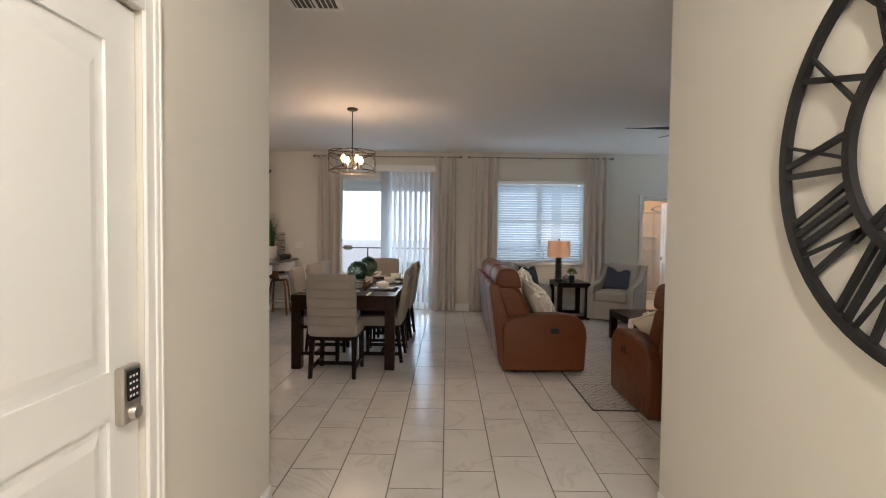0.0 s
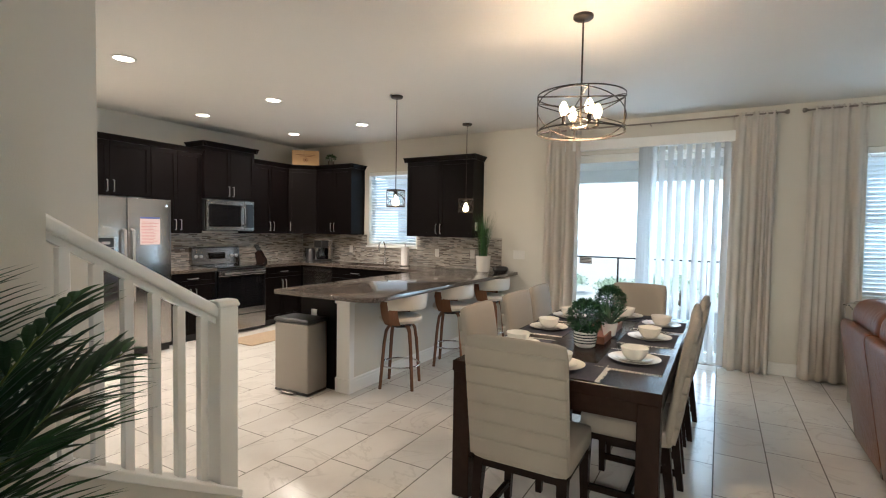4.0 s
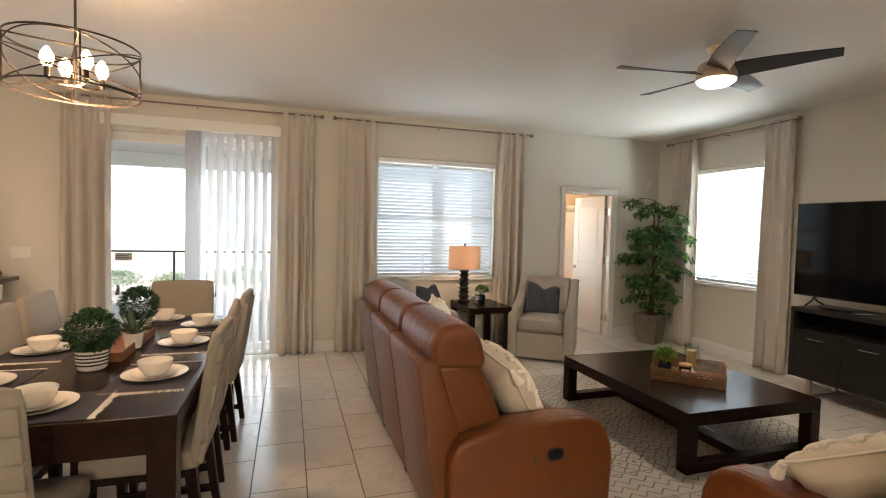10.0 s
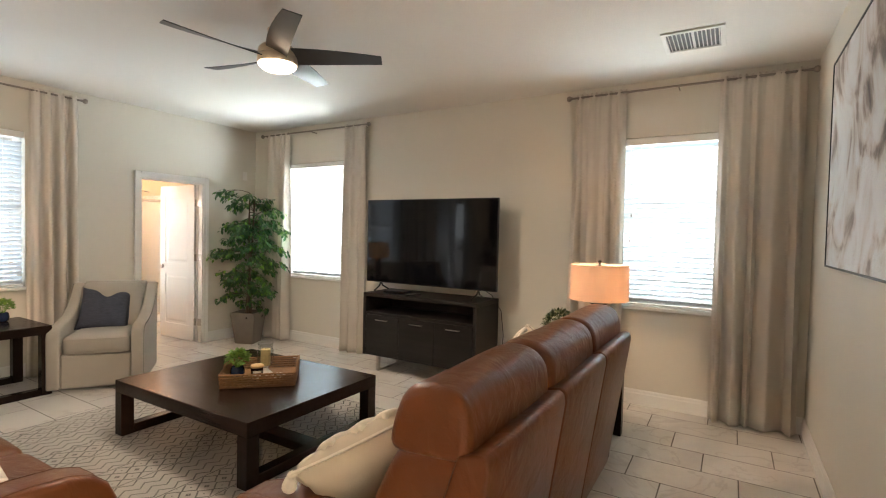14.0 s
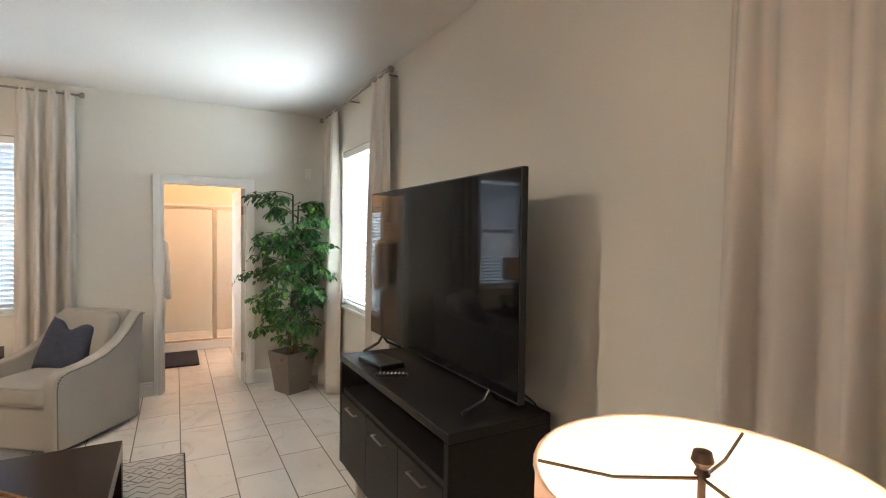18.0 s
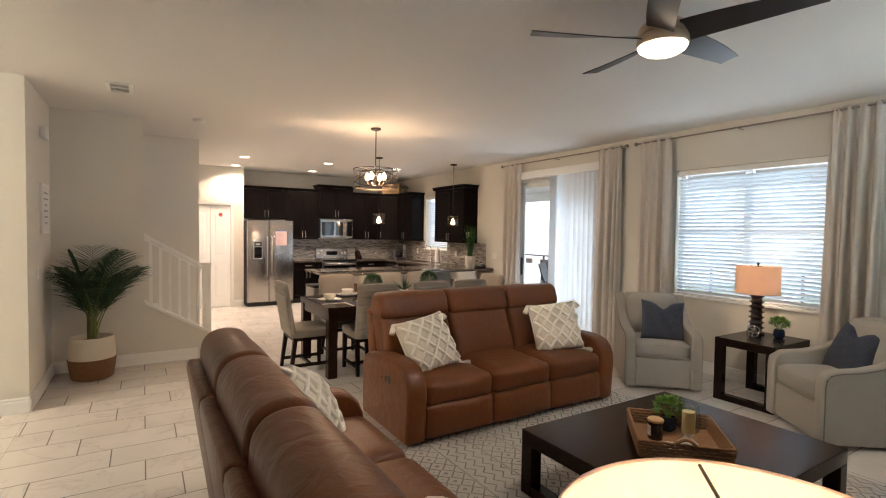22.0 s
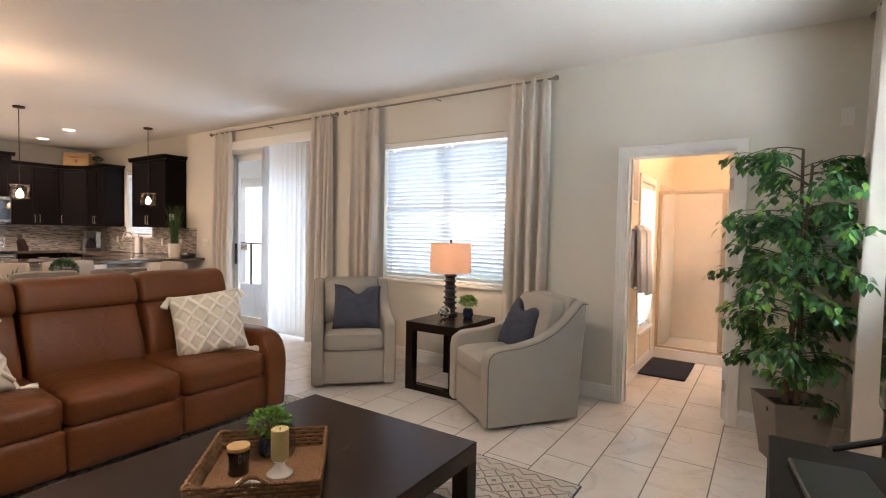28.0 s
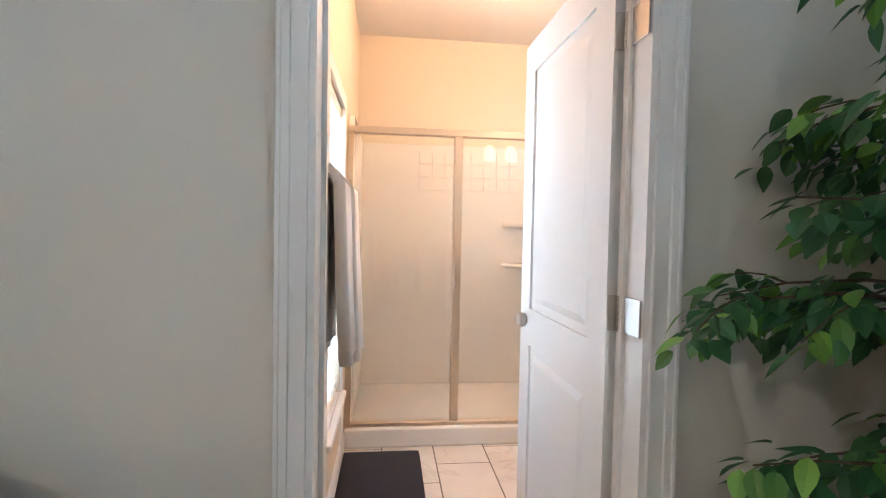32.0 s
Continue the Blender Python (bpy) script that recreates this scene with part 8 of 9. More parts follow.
def reach(a):
    """How far a branch may go in a direction before it meets the walls."""
    return min(0.27 / max(0.05, math.cos(a)), 0.36 / max(0.05, math.sin(a)), 0.42 / max(0.05, -math.cos(a)), 0.46)


tips = []
for k in range(74):
    f = min(0.995, max(0.0, (k + 0.5) / 74 + rnd.uniform(-0.03, 0.03)))
    pts = limbs[k % 2]
    i = min(13, int(0.9 + 13.1 * f))
    p = pts[i].lerp(pts[i + 1], rnd.random())
    a = k * 2.399 + rnd.uniform(-0.7, 0.7)
    ln = min(reach(a), rnd.uniform(0.24, 0.46) * (0.85 + 0.2 * math.sin(math.pi * f)))
    if f < 0.12:
        ln *= 0.5
    rise = rnd.uniform(0.15, 0.60) if f < 0.85 else rnd.uniform(0.35, 0.85)
    d = Vector((math.cos(a), math.sin(a), rise))
    sag = rnd.uniform(0.25, 0.65)
    br = [p + d * ln * t + Vector((0, 0, -sag * t * t * ln)) for t in (0, 0.25, 0.5, 0.75, 1.0)]
    bm = bmesh.new()
    tube(bm, br, 0.0048, 5, taper=0.0015)
    part("branch", bm, M["bark"], ficus)
    tips.append(br)
    for q in (0.35, 0.55, 0.75):
        if ln > 0.17 and rnd.random() < 0.7:
            b0 = br[0].lerp(br[4], q)
            b0.z = br[int(q * 4)].lerp(br[int(q * 4) + 1], q * 4 - int(q * 4)).z
            a2 = a + rnd.choice((-1, 1)) * rnd.uniform(0.4, 0.9)
            l2 = min(ln * 0.45, max(0.05, reach(a2) - b0.xy.length * 0.6))
            d2 = Vector((math.cos(a2), math.sin(a2), rnd.uniform(0.0, 0.5)))
            tw = [b0 + d2 * l2 * t + Vector((0, 0, -0.5 * t * t * l2)) for t in (0, 0.25, 0.5, 0.75, 1.0)]
            bm = bmesh.new()
            tube(bm, tw, 0.0028, 4, taper=0.0012)
            part("twig", bm, M["bark"], ficus)
            tips.append(tw)
base_leaf = bmesh.new()
leaf_quad(base_leaf, Vector((0, 0, 0)), Vector((0, 1, 0)), Vector((0, 0, 1)), 0.060, 0.032, 0.10, 0.22)
leaf_mesh, rest, placed = None, bmesh.new(), 0
for br in tips:
    length = sum((q - p).length for p, q in zip(br, br[1:]))
    n = max(6, int(length / 0.0135))
    for j in range(n):
        t = 0.42 + 0.58 * j / max(1, n - 1)
        i = min(3, int(t * 4))
        p = br[i].lerp(br[i + 1], min(1.0, t * 4 - i))
        axis = (br[min(4, i + 1)] - br[i]).normalized()
        side = axis.cross(Vector((0, 0, 1))).normalized() * (1 if j % 2 else -1)
        d = axis * rnd.uniform(0.2, 0.8) + side * rnd.uniform(0.35, 0.9) + Vector((0, 0, rnd.uniform(-0.95, 0.05)))
        d.normalize()
        p = p + d * 0.012 + Vector((rnd.uniform(-0.03, 0.03), rnd.uniform(-0.03, 0.03), rnd.uniform(-0.035, 0.02)))
        if p.x + d.x * 0.09 > 0.40 or p.y + d.y * 0.09 > 0.41:
            continue
        up = Vector((rnd.uniform(-0.5, 0.5), rnd.uniform(-0.5, 0.5), 1))
        if placed < 290 and p.y < 0.12 and j % 2:
            if leaf_mesh is None:
                ob = part("leaf", base_leaf, M["ficus_leaf"], ficus)
                leaf_mesh = ob.data
            else:
                ob = new("leaf", leaf_mesh)
                ob.parent = ficus
            sc = rnd.uniform(0.75, 1.2)
            ob.matrix_basis = Matrix.LocRotScale(p, d.to_track_quat("Y", "Z"), (sc, sc, sc))
            placed += 1
        else:
            leaf_quad(rest, p, d, up, 0.060 * rnd.uniform(0.7, 1.25), 0.032, 0.10, 0.22)
tagged(part("foliage", rest, M["ficus_leaf"], ficus, "glossy pointed green leaves"), kind="stuff")

# ---- hall: roman-numeral clock ----
clock = thing("wall_clock", (1.29, 0.80, 1.64), -90, "very large black metal skeleton clock with roman numerals", "clock")
RO, RI = 0.552, 0.31


def flat_ring(r0, r1, y0, y1, n=72):
    bm = bmesh.new()
    rows = []
    for k in range(n):
        a = 2 * math.pi * k / n
        c, s = math.cos(a), math.sin(a)
        rows.append([bm.verts.new((r * c, y, r * s)) for r, y in ((r0, y0), (r1, y0), (r1, y1), (r0, y1))])
    for k in range(n):
        for i in range(4):
            bm.faces.new((rows[k][i], rows[k][(i + 1) % 4], rows[(k + 1) % n][(i + 1) % 4], rows[(k + 1) % n][i]))
    bmesh.ops.recalc_face_normals(bm, faces=bm.faces[:])
    return bm


part("outer_ring", flat_ring(RO - 0.028, RO, -0.034, -0.012), M["black_metal"], clock, "", 40)
part("inner_ring", flat_ring(RI - 0.024, RI, -0.034, -0.012), M["black_metal"], clock, "", 40)


def stroke(bm, a, p, q, w):
    """A flat bar between two places (across, out) on the numeral that stands at angle a."""
    ca, sa = math.cos(a), math.sin(a)
    d = Vector((q[0] - p[0], q[1] - p[1]))
    nrm = Vector((-d.y, d.x)).normalized() * w / 2
    corners = [(p[0] + nrm.x, p[1] + nrm.y), (p[0] - nrm.x, p[1] - nrm.y), (q[0] - nrm.x, q[1] - nrm.y), (q[0] + nrm.x, q[1] + nrm.y)]
    verts = [bm.verts.new((u * ca + v * sa, y, -u * sa + v * ca)) for y in (-0.030, -0.016) for u, v in corners]
    for f in ((0, 1, 2, 3), (7, 6, 5, 4), (0, 4, 5, 1), (1, 5, 6, 2), (2, 6, 7, 3), (3, 7, 4, 0)):
        bm.faces.new([verts[i] for i in f])


NUM = ["XII", "I", "II", "III", "IV", "V", "VI", "VII", "VIII", "IX", "X", "XI"]
for k, word in enumerate(NUM):
    a = 2 * math.pi * k / 12
    bm = bmesh.new()
    wid = {"I": 0.036, "V": 0.085, "X": 0.085}
    x = -sum(wid[c] for c in word) / 2
    for c in word:
        w = wid[c]
        v0, v1 = RI - 0.006, RO - 0.022
        if c == "I":
            stroke(bm, a, (x + w / 2, v0), (x + w / 2, v1), 0.017)
        elif c == "V":
            stroke(bm, a, (x + w / 2, v0), (x + 0.010, v1), 0.017)
            stroke(bm, a, (x + w / 2, v0), (x + w - 0.010, v1), 0.009)
        else:
            stroke(bm, a, (x + w - 0.010, v0), (x + 0.010, v1), 0.017)
            stroke(bm, a, (x + 0.010, v0), (x + w - 0.010, v1), 0.009)
        x += w
    part("numeral", bm, M["black_metal"], clock)
part("hub", turned([(0, 0), (0.035, 0), (0.035, 0.012), (0, 0.016)], 24, m=pose(0, -0.018, 0, 90)), M["black_metal"], clock)
for nm, a, ln, w in (("hour_hand", 1.2, 0.24, 0.022), ("minute_hand", 4.0, 0.36, 0.016)):
    bm = bmesh.new()
    stroke(bm, a, (0, -0.05), (0, ln), w)
    part(nm, bm, M["black_metal"], clock)
bm = bmesh.new()
for k in range(2):
    stroke(bm, math.pi / 2 * k + 0.785, (0, -RI), (0, RI), 0.010)
part("spoke", bm, M["black_metal"], clock)
bm = bmesh.new()
for k in range(4):
    a = math.pi / 2 * k + 0.4
    box(bm, RO * 0.97 * math.cos(a) - 0.01, RO * 0.97 * math.cos(a) + 0.01, -0.014, 0.0, RO * 0.97 * math.sin(a) - 0.01, RO * 0.97 * math.sin(a) + 0.01)
part("wall_spacer", bm, M["black_metal"], clock)

# ---- nook wall: sign, chime, switch ----
sign = thing("framed_sign", (-1.47, 2.21, 1.75), 180, "small white framed sign with faint lettering", "wall sign")
part("frame", one_box(-0.20, 0.20, -0.022, 0, -0.24, 0.24, 0.003, 1), M["white_plastic"], sign)
part("sheet", one_box(-0.18, 0.18, -0.0235, -0.020, -0.22, 0.22), M["paper"], sign)
bm = bmesh.new()
for k in range(6):
    w = (0.10, 0.13, 0.08, 0.12, 0.09, 0.06)[k]
    box(bm, -w, w, -0.0245, -0.0235, 0.145 - k * 0.058, 0.160 - k * 0.058)
part("lettering", bm, material("grey_ink", (0.35, 0.35, 0.36), 0.8, vary=0.1), sign, "six unreadable grey lines of lettering")
chime = thing("door_chime", (-1.42, 2.21, 2.48), 180, "white plastic door chime box high on the wall", "door chime")
part("housing", one_box(-0.085, 0.085, -0.05, 0, -0.055, 0.055, 0.008, 2), M["white_plastic"], chime)
outlet((-1.12, 2.21, 1.15), 180, "white double light switch on the nook wall", 2)
outlet((5.08, YF, 2.20), 0, "white alarm sensor box in the room corner")

# ---- painting on the long wall ----
art = thing("canvas_painting", (3.55, YS, 1.92), 180, "large abstract grey and brown canvas in a thin black frame", "painting")
pm = material("abstract_paint", (0.5, 0.5, 0.5), 0.6, vary=0.0, scale=2.0, grain_scale=60, bump=0.4)
nt = pm.node_tree
nz = nt.nodes.new("ShaderNodeTexNoise")
nz.inputs["Scale"].default_value, nz.inputs["Detail"].default_value, nz.inputs["Distortion"].default_value = 1.7, 7, 2.4
tc = next(n for n in nt.nodes if n.bl_idname == "ShaderNodeTexCoord")
nt.links.new(tc.outputs["Object"], nz.inputs["Vector"])
cr = nt.nodes.new("ShaderNodeValToRGB")
cr.color_ramp.elements[0].position, cr.color_ramp.elements[1].position = 0.30, 0.62
cr.color_ramp.elements[0].color, cr.color_ramp.elements[1].color = (0.10, 0.085, 0.08, 1), (0.74, 0.75, 0.76, 1)
for pos, col in ((0.40, (0.34, 0.28, 0.25, 1)), (0.46, (0.60, 0.55, 0.52, 1)), (0.54, (0.70, 0.70, 0.71, 1))):
    cr.color_ramp.elements.new(pos).color = col
nt.links.new(nz.outputs["Fac"], cr.inputs[0])
nt.links.new(cr.outputs[0], nt.nodes["Principled BSDF"].inputs["Base Color"])
part("canvas", one_box(-0.79, 0.79, -0.035, -0.002, -0.585, 0.585), pm, art)
bm = bmesh.new()
for a, b, c, d in ((-0.80, -0.79, -0.595, 0.595), (0.79, 0.80, -0.595, 0.595), (-0.79, 0.79, -0.595, -0.585), (-0.79, 0.79, 0.585, 0.595)):
    box(bm, a, b, -0.040, 0, c, d)
part("float_frame", bm, M["black_metal"], art, "thin black float frame")


# ---- ceiling: vents, smoke alarm, downlights, fan ----
def ceiling_vent(loc, rz, w, d, label, slats, tilt=38):
    ob = thing("ceiling_vent", loc, rz, label, "vent")
    bm = bmesh.new()
    for a, b, c, e in ((-w / 2, w / 2, -d / 2, -d / 2 + 0.03), (-w / 2, w / 2, d / 2 - 0.03, d / 2), (-w / 2, -w / 2 + 0.03, -d / 2 + 0.03, d / 2 - 0.03), (w / 2 - 0.03, w / 2, -d / 2 + 0.03, d / 2 - 0.03), (-0.008, 0.008, -d / 2 + 0.03, d / 2 - 0.03)):
        box(bm, a, b, c, e, -0.012, 0.0, 0.002, 1)
    part("frame", bm, M["white_plastic"], ob)
    # no hole in the ceiling: a thin black sheet stands for the duct's shade
    part("duct", one_box(-w / 2 + 0.028, w / 2 - 0.028, -d / 2 + 0.028, d / 2 - 0.028, -0.0015, -0.0005), M["black_plastic"], ob, "black sheet standing for the shade inside the duct")
    for k in range(slats):
        x = -w / 2 + 0.04 + (w - 0.08) * k / (slats - 1)
        bm = bmesh.new()
        box(bm, -0.0015, 0.0015, -d / 2 + 0.03, d / 2 - 0.03, -0.010, 0.0, m=pose(x, 0, -0.002, 0, tilt, 0))
        part("slat", bm, M["white_plastic"], ob)
    return ob


ceiling_vent((4.435, 2.99, ZC), 90, 0.38, 0.39, "white ceiling air vent near the painting wall", 13)
ceiling_vent((-0.625, 2.87, ZC), 180, 0.34, 0.20, "white ceiling air vent at the hall opening", 9, 72)
alarm = thing("smoke_alarm", (-1.65, 3.60, ZC), 0, "round white smoke alarm on the ceiling", "smoke alarm")
part("base", turned([(0, 0), (0.070, 0), (0.070, -0.008), (0.062, -0.020), (0.045, -0.034), (0, -0.036)], 30), M["white_plastic"], alarm, "", True)
for cx, cy in ((-4.39, 4.55), (-5.69, 4.60), (-5.68, 6.12), (-4.315, 6.015), (-5.565, 7.48), (-4.235, 7.40)):
    dl = thing("downlight", (cx, cy, ZC), 0, "round lit recessed ceiling downlight in the kitchen", "downlight", "kitchen downlights")
    part("trim_ring", turned([(0.072, 0.0), (0.095, 0.0), (0.095, -0.004), (0.076, -0.008), (0.072, -0.004)], 30), M["white_plastic"], dl, "", True)
    part("lens", turned([(0, -0.005), (0.073, -0.004)], 30), M["downlight"], dl, "lit lens")

M["fan_metal"] = material("warm_brushed_nickel", (0.58, 0.47, 0.35), 0.32, 1.0, vary=0.06, scale=18)
fan = thing("ceiling_fan", (2.99, 5.43, ZC), 0, "brushed nickel ceiling fan with five dark blades and a lit bowl", "ceiling fan")
part("canopy", turned([(0, 0), (0.068, 0), (0.066, -0.015), (0.045, -0.045), (0.018, -0.050), (0, -0.050)], 28), M["fan_metal"], fan, "", True)
part("downrod", turned([(0.013, -0.04), (0.013, -0.11)], 14), M["fan_metal"], fan)
part("coupling", turned([(0, -0.075), (0.028, -0.075), (0.034, -0.090), (0.028, -0.108), (0, -0.108)], 20), M["fan_metal"], fan, "", True)
part("motor_housing", turned([(0, -0.100), (0.062, -0.102), (0.105, -0.115), (0.124, -0.135), (0.129, -0.160), (0.129, -0.178), (0, -0.178)], 40), M["fan_metal"], fan, "brushed nickel motor housing", 35)
part("lower_housing", turned([(0, -0.182), (0.129, -0.182), (0.131, -0.190), (0.134, -0.225), (0.129, -0.235), (0, -0.235)], 40), M["fan_metal"], fan, "", 35)
part("light_bowl", turned([(0.126, -0.235), (0.119, -0.250), (0.093, -0.268), (0.050, -0.279), (0, -0.282)], 36), M["diffuser"], fan, "lit frosted bowl", True)
M["fan_blade"] = material("dark_fan_blade", (0.024, 0.021, 0.022), 0.38, vary=0.2, scale=5, grain=0.3, grain_scale=40, stretch=(1, 8, 1))
for k in range(5):
    bm = bmesh.new()
    rows = []
    for j in range(12):
        t = j / 11
        x = 0.105 + 0.60 * t
        w = 0.050 + 0.032 * math.sin(math.pi * min(1, 0.25 + 0.45 * t)) - 0.022 * t
        sweep = 0.05 * t * t - 0.015
        tw = radians(-26 + 17 * t)
        z = -0.180 + 0.020 * t
        rows.append([bm.verts.new((x, sweep + s * w * math.cos(tw), z + s * w * math.sin(tw) + h)) for s, h in ((-1, 0.003), (1, 0.003), (1, -0.003), (-1, -0.003))])
    for a, b in zip(rows, rows[1:]):
        for i in range(4):
            bm.faces.new((a[i], a[(i + 1) % 4], b[(i + 1) % 4], b[i]))
    bm.faces.new(rows[0][::-1])
    bm.faces.new(rows[-1])
    bmesh.ops.recalc_face_normals(bm, faces=bm.faces[:])
    bm.transform(pose(0, 0, 0, 0, 0, -55 + 72 * k))
    part("blade", bm, M["fan_blade"], fan, "", 40)

# ---- bathroom ----
SY = 10.36
shower = thing("shower_stall", (0, 0, 0), 0, "white acrylic shower stall with framed sliding glass doors", "shower", kind="structure")
part("pan", one_box(3.625, 5.10, SY, 11.38, 0.0, 0.07), M["surround"], shower)
part("curb", one_box(3.625, 5.10, SY - 0.02, SY + 0.09, 0.0, 0.115, 0.01, 2), M["surround"], shower)
part("back_panel", one_box(3.625, 5.10, 11.34, 11.38, 0.07, 1.98, 0.004, 1), M["surround"], shower)
part("side_panel", one_box(3.623, 3.66, SY + 0.09, 11.34, 0.07, 1.98, 0.004, 1), M["surround"], shower)
part("side_panel", one_box(5.08, 5.12, SY + 0.09, 11.34, 0.07, 1.98, 0.004, 1), M["surround"], shower)
for z in (1.02, 1.34):
    part("soap_shelf", prism([(4.78, 11.34), (5.08, 11.34), (5.08, 11.16), (4.98, 11.18)], "z", z, z + 0.03, 0.006, 2), M["surround"], shower)
bm = bmesh.new()
for k in range(8):
    for r in range(3):
        box(bm, 4.10 + 0.104 * k, 4.20 + 0.104 * k, 11.332, 11.340, 1.62 + 0.104 * r, 1.72 + 0.104 * r, 0.003, 1)
part("embossed_tile", bm, M["surround"], shower)
enc = thing("shower_door", (0, 0, 0), 0, "satin nickel framed glass shower doors, closed", "shower door", kind="structure")
M["satin_frame"] = material("satin_gold_nickel", (0.60, 0.52, 0.42), 0.3, 1.0, vary=0.05, scale=20)
part("head_rail", one_box(3.625, 5.10, SY + 0.01, SY + 0.06, 1.86, 1.90, 0.004, 1), M["satin_frame"], enc)
part("sill_rail", one_box(3.625, 5.10, SY + 0.01, SY + 0.06, 0.115, 0.14, 0.004, 1), M["satin_frame"], enc)
part("side_rail", one_box(3.625, 3.66, SY + 0.01, SY + 0.06, 0.14, 1.86, 0.003, 1), M["satin_frame"], enc)
part("side_rail", one_box(5.065, 5.10, SY + 0.01, SY + 0.06, 0.14, 1.86, 0.003, 1), M["satin_frame"], enc)
part("centre_post", one_box(4.255, 4.305, SY + 0.008, SY + 0.062, 0.14, 1.86, 0.004, 1), M["satin_frame"], enc)
for a, b in ((3.635, 4.255), (4.305, 5.065)):
    pane = part("pane", one_box(a, b, SY + 0.032, SY + 0.038, 0.14, 1.86), M["shower_glass"], enc)
    pane.visible_shadow = False
part("pull", one_box(4.262, 4.275, SY - 0.01, SY + 0.010, 0.95, 1.12, 0.004, 1), M["satin_frame"], enc)
head = thing("shower_head", (5.06, 10.95, 1.98), 0, "chrome shower head on a bent arm", "shower head")
bm = bmesh.new()
tube(bm, [(0.03, 0, 0.06), (-0.08, 0, 0.08), (-0.16, 0, 0.03)], 0.008, 8)
part("arm", bm, M["chrome"], head)
part("rose", turned([(0, 0), (0.012, 0), (0.042, -0.05), (0, -0.055)], 20, m=pose(-0.16, 0, 0.03, 0, 25)), M["chrome"], head, "", True)
bmat = thing("bath_mat", (3.845, 9.88, 0), 0, "navy tufted bath mat before the shower", "bath mat")
bm = bmesh.new()
soft_box(bm, 0.44, 0.76, 0.022, 0.010, 10, (0, 0, 0.002), pose(0, 0, 0.011))
part("tufted_top", bm, M["bath_mat"], bmat, "", 180)
bar = thing("towel_bar", (3.62, 9.13, 1.44), 0, "satin nickel towel bar on the bathroom wall", "towel bar")
bm = bmesh.new()
tube(bm, [(0.075, -0.28, 0), (0.075, 0.28, 0)], 0.008, 8)
part("bar", bm, M["nickel"], bar, "", True)
for s in (-1, 1):
    bm = bmesh.new()
    tube(bm, [(0.0, s * 0.28, 0), (0.081, s * 0.28, 0)], 0.011, 10)
    part("bracket", bm, M["nickel"], bar)


def hanging_towel(y0, y1, drop, off, label):
    bm = bmesh.new()
    n = 14
    rows = []
    path = [(0.056 - off, -drop * 0.92), (0.058 - off, -0.30), (0.062 - off, -0.02), (0.072, 0.010 + off * 0.5), (0.082 + off, -0.02), (0.088 + off, -0.30), (0.102 + off, -drop)]
    for j in range(n + 1):
        y = y0 + (y1 - y0) * j / n
        w = 0.006 * math.sin(j * 1.7) + 0.004 * math.sin(j * 0.6 + 1)
        rows.append([bm.verts.new((3.625 + x + w * min(1, -z * 3 if z < 0 else 0), y, 1.44 + z)) for x, z in path])
    for a, b in zip(rows, rows[1:]):
        for k in range(len(path) - 1):
            bm.faces.new((a[k], b[k], b[k + 1], a[k + 1]))
    ob = solid("towel", bm, M["towel"], label, "towel", "hanging towels", "", 180)
    ob.modifiers.new("thickness", "SOLIDIFY").thickness = 0.034
    return ob


hanging_towel(8.93, 9.18, 0.56, 0.0, "white terry bath towel hanging on the towel bar")
hanging_towel(9.14, 9.36, 0.60, 0.012, "white terry hand towel folded over the bath towel")
pic = thing("framed_picture", (3.62, 9.14, 1.97), 90, "narrow framed picture on the bathroom wall", "picture")
part("frame", one_box(-0.12, 0.12, -0.022, 0, -0.28, 0.28, 0.003, 1), M["trim"], pic)
part("sheet", one_box(-0.095, 0.095, -0.0235, -0.02, -0.255, 0.255), M["art_grey"], pic)
bm = bmesh.new()
for a, b, c, d in ((9.39, 9.46, 0.0, 2.0), (10.10, 10.17, 0.0, 2.0), (9.46, 10.10, 1.93, 2.0)):
    box(bm, 3.62, 3.634, a, b, c, d, 0.002, 1)
solid("window_casing_bath", bm, M["trim"], "white casing round the bathroom window", "window frame", "", "structure")
toilet = thing("toilet", (4.98, 9.80, 0), -90, "white two-piece toilet beside the shower", "toilet")
bm = turned([(0, 0), (0.12, 0), (0.115, 0.05), (0.10, 0.20), (0.14, 0.32), (0.185, 0.38), (0.185, 0.40), (0, 0.40)], 32)
for v in bm.verts:
    v.co.y *= 1.25
part("bowl", bm, M["china"], toilet, "", 50)
bm = turned([(0, 0.40), (0.19, 0.40), (0.195, 0.415), (0.185, 0.435), (0, 0.44)], 32)
for v in bm.verts:
    v.co.y *= 1.25
part("lid", bm, M["china"], toilet, "", 50)
part("tank", one_box(-0.21, 0.21, 0.20, 0.38, 0.38, 0.74, 0.02, 3), M["china"], toilet, "", 40)
part("tank_lid", one_box(-0.22, 0.22, 0.19, 0.39, 0.74, 0.77, 0.01, 2), M["china"], toilet, "", 40)
part("flush_lever", one_box(-0.19, -0.12, 0.185, 0.20, 0.66, 0.68, 0.004, 1), M["chrome"], toilet)
vanity_lamp = thing("bath_wall_lamp", (5.0, 8.72, 2.05), 180, "lit three-globe vanity lamp on the bathroom wall", "wall lamp")
part("backplate", one_box(-0.30, 0.30, -0.03, 0.0, -0.05, 0.05, 0.006, 2), M["nickel"], vanity_lamp)
for x in (-0.2, 0.0, 0.2):
    part("globe", turned([(0.03, 0.06), (0.055, -0.02), (0.06, -0.08), (0.0, -0.085)], 20, (x, -0.09, 0)), M["diffuser"], vanity_lamp, "lit glass shade", True)

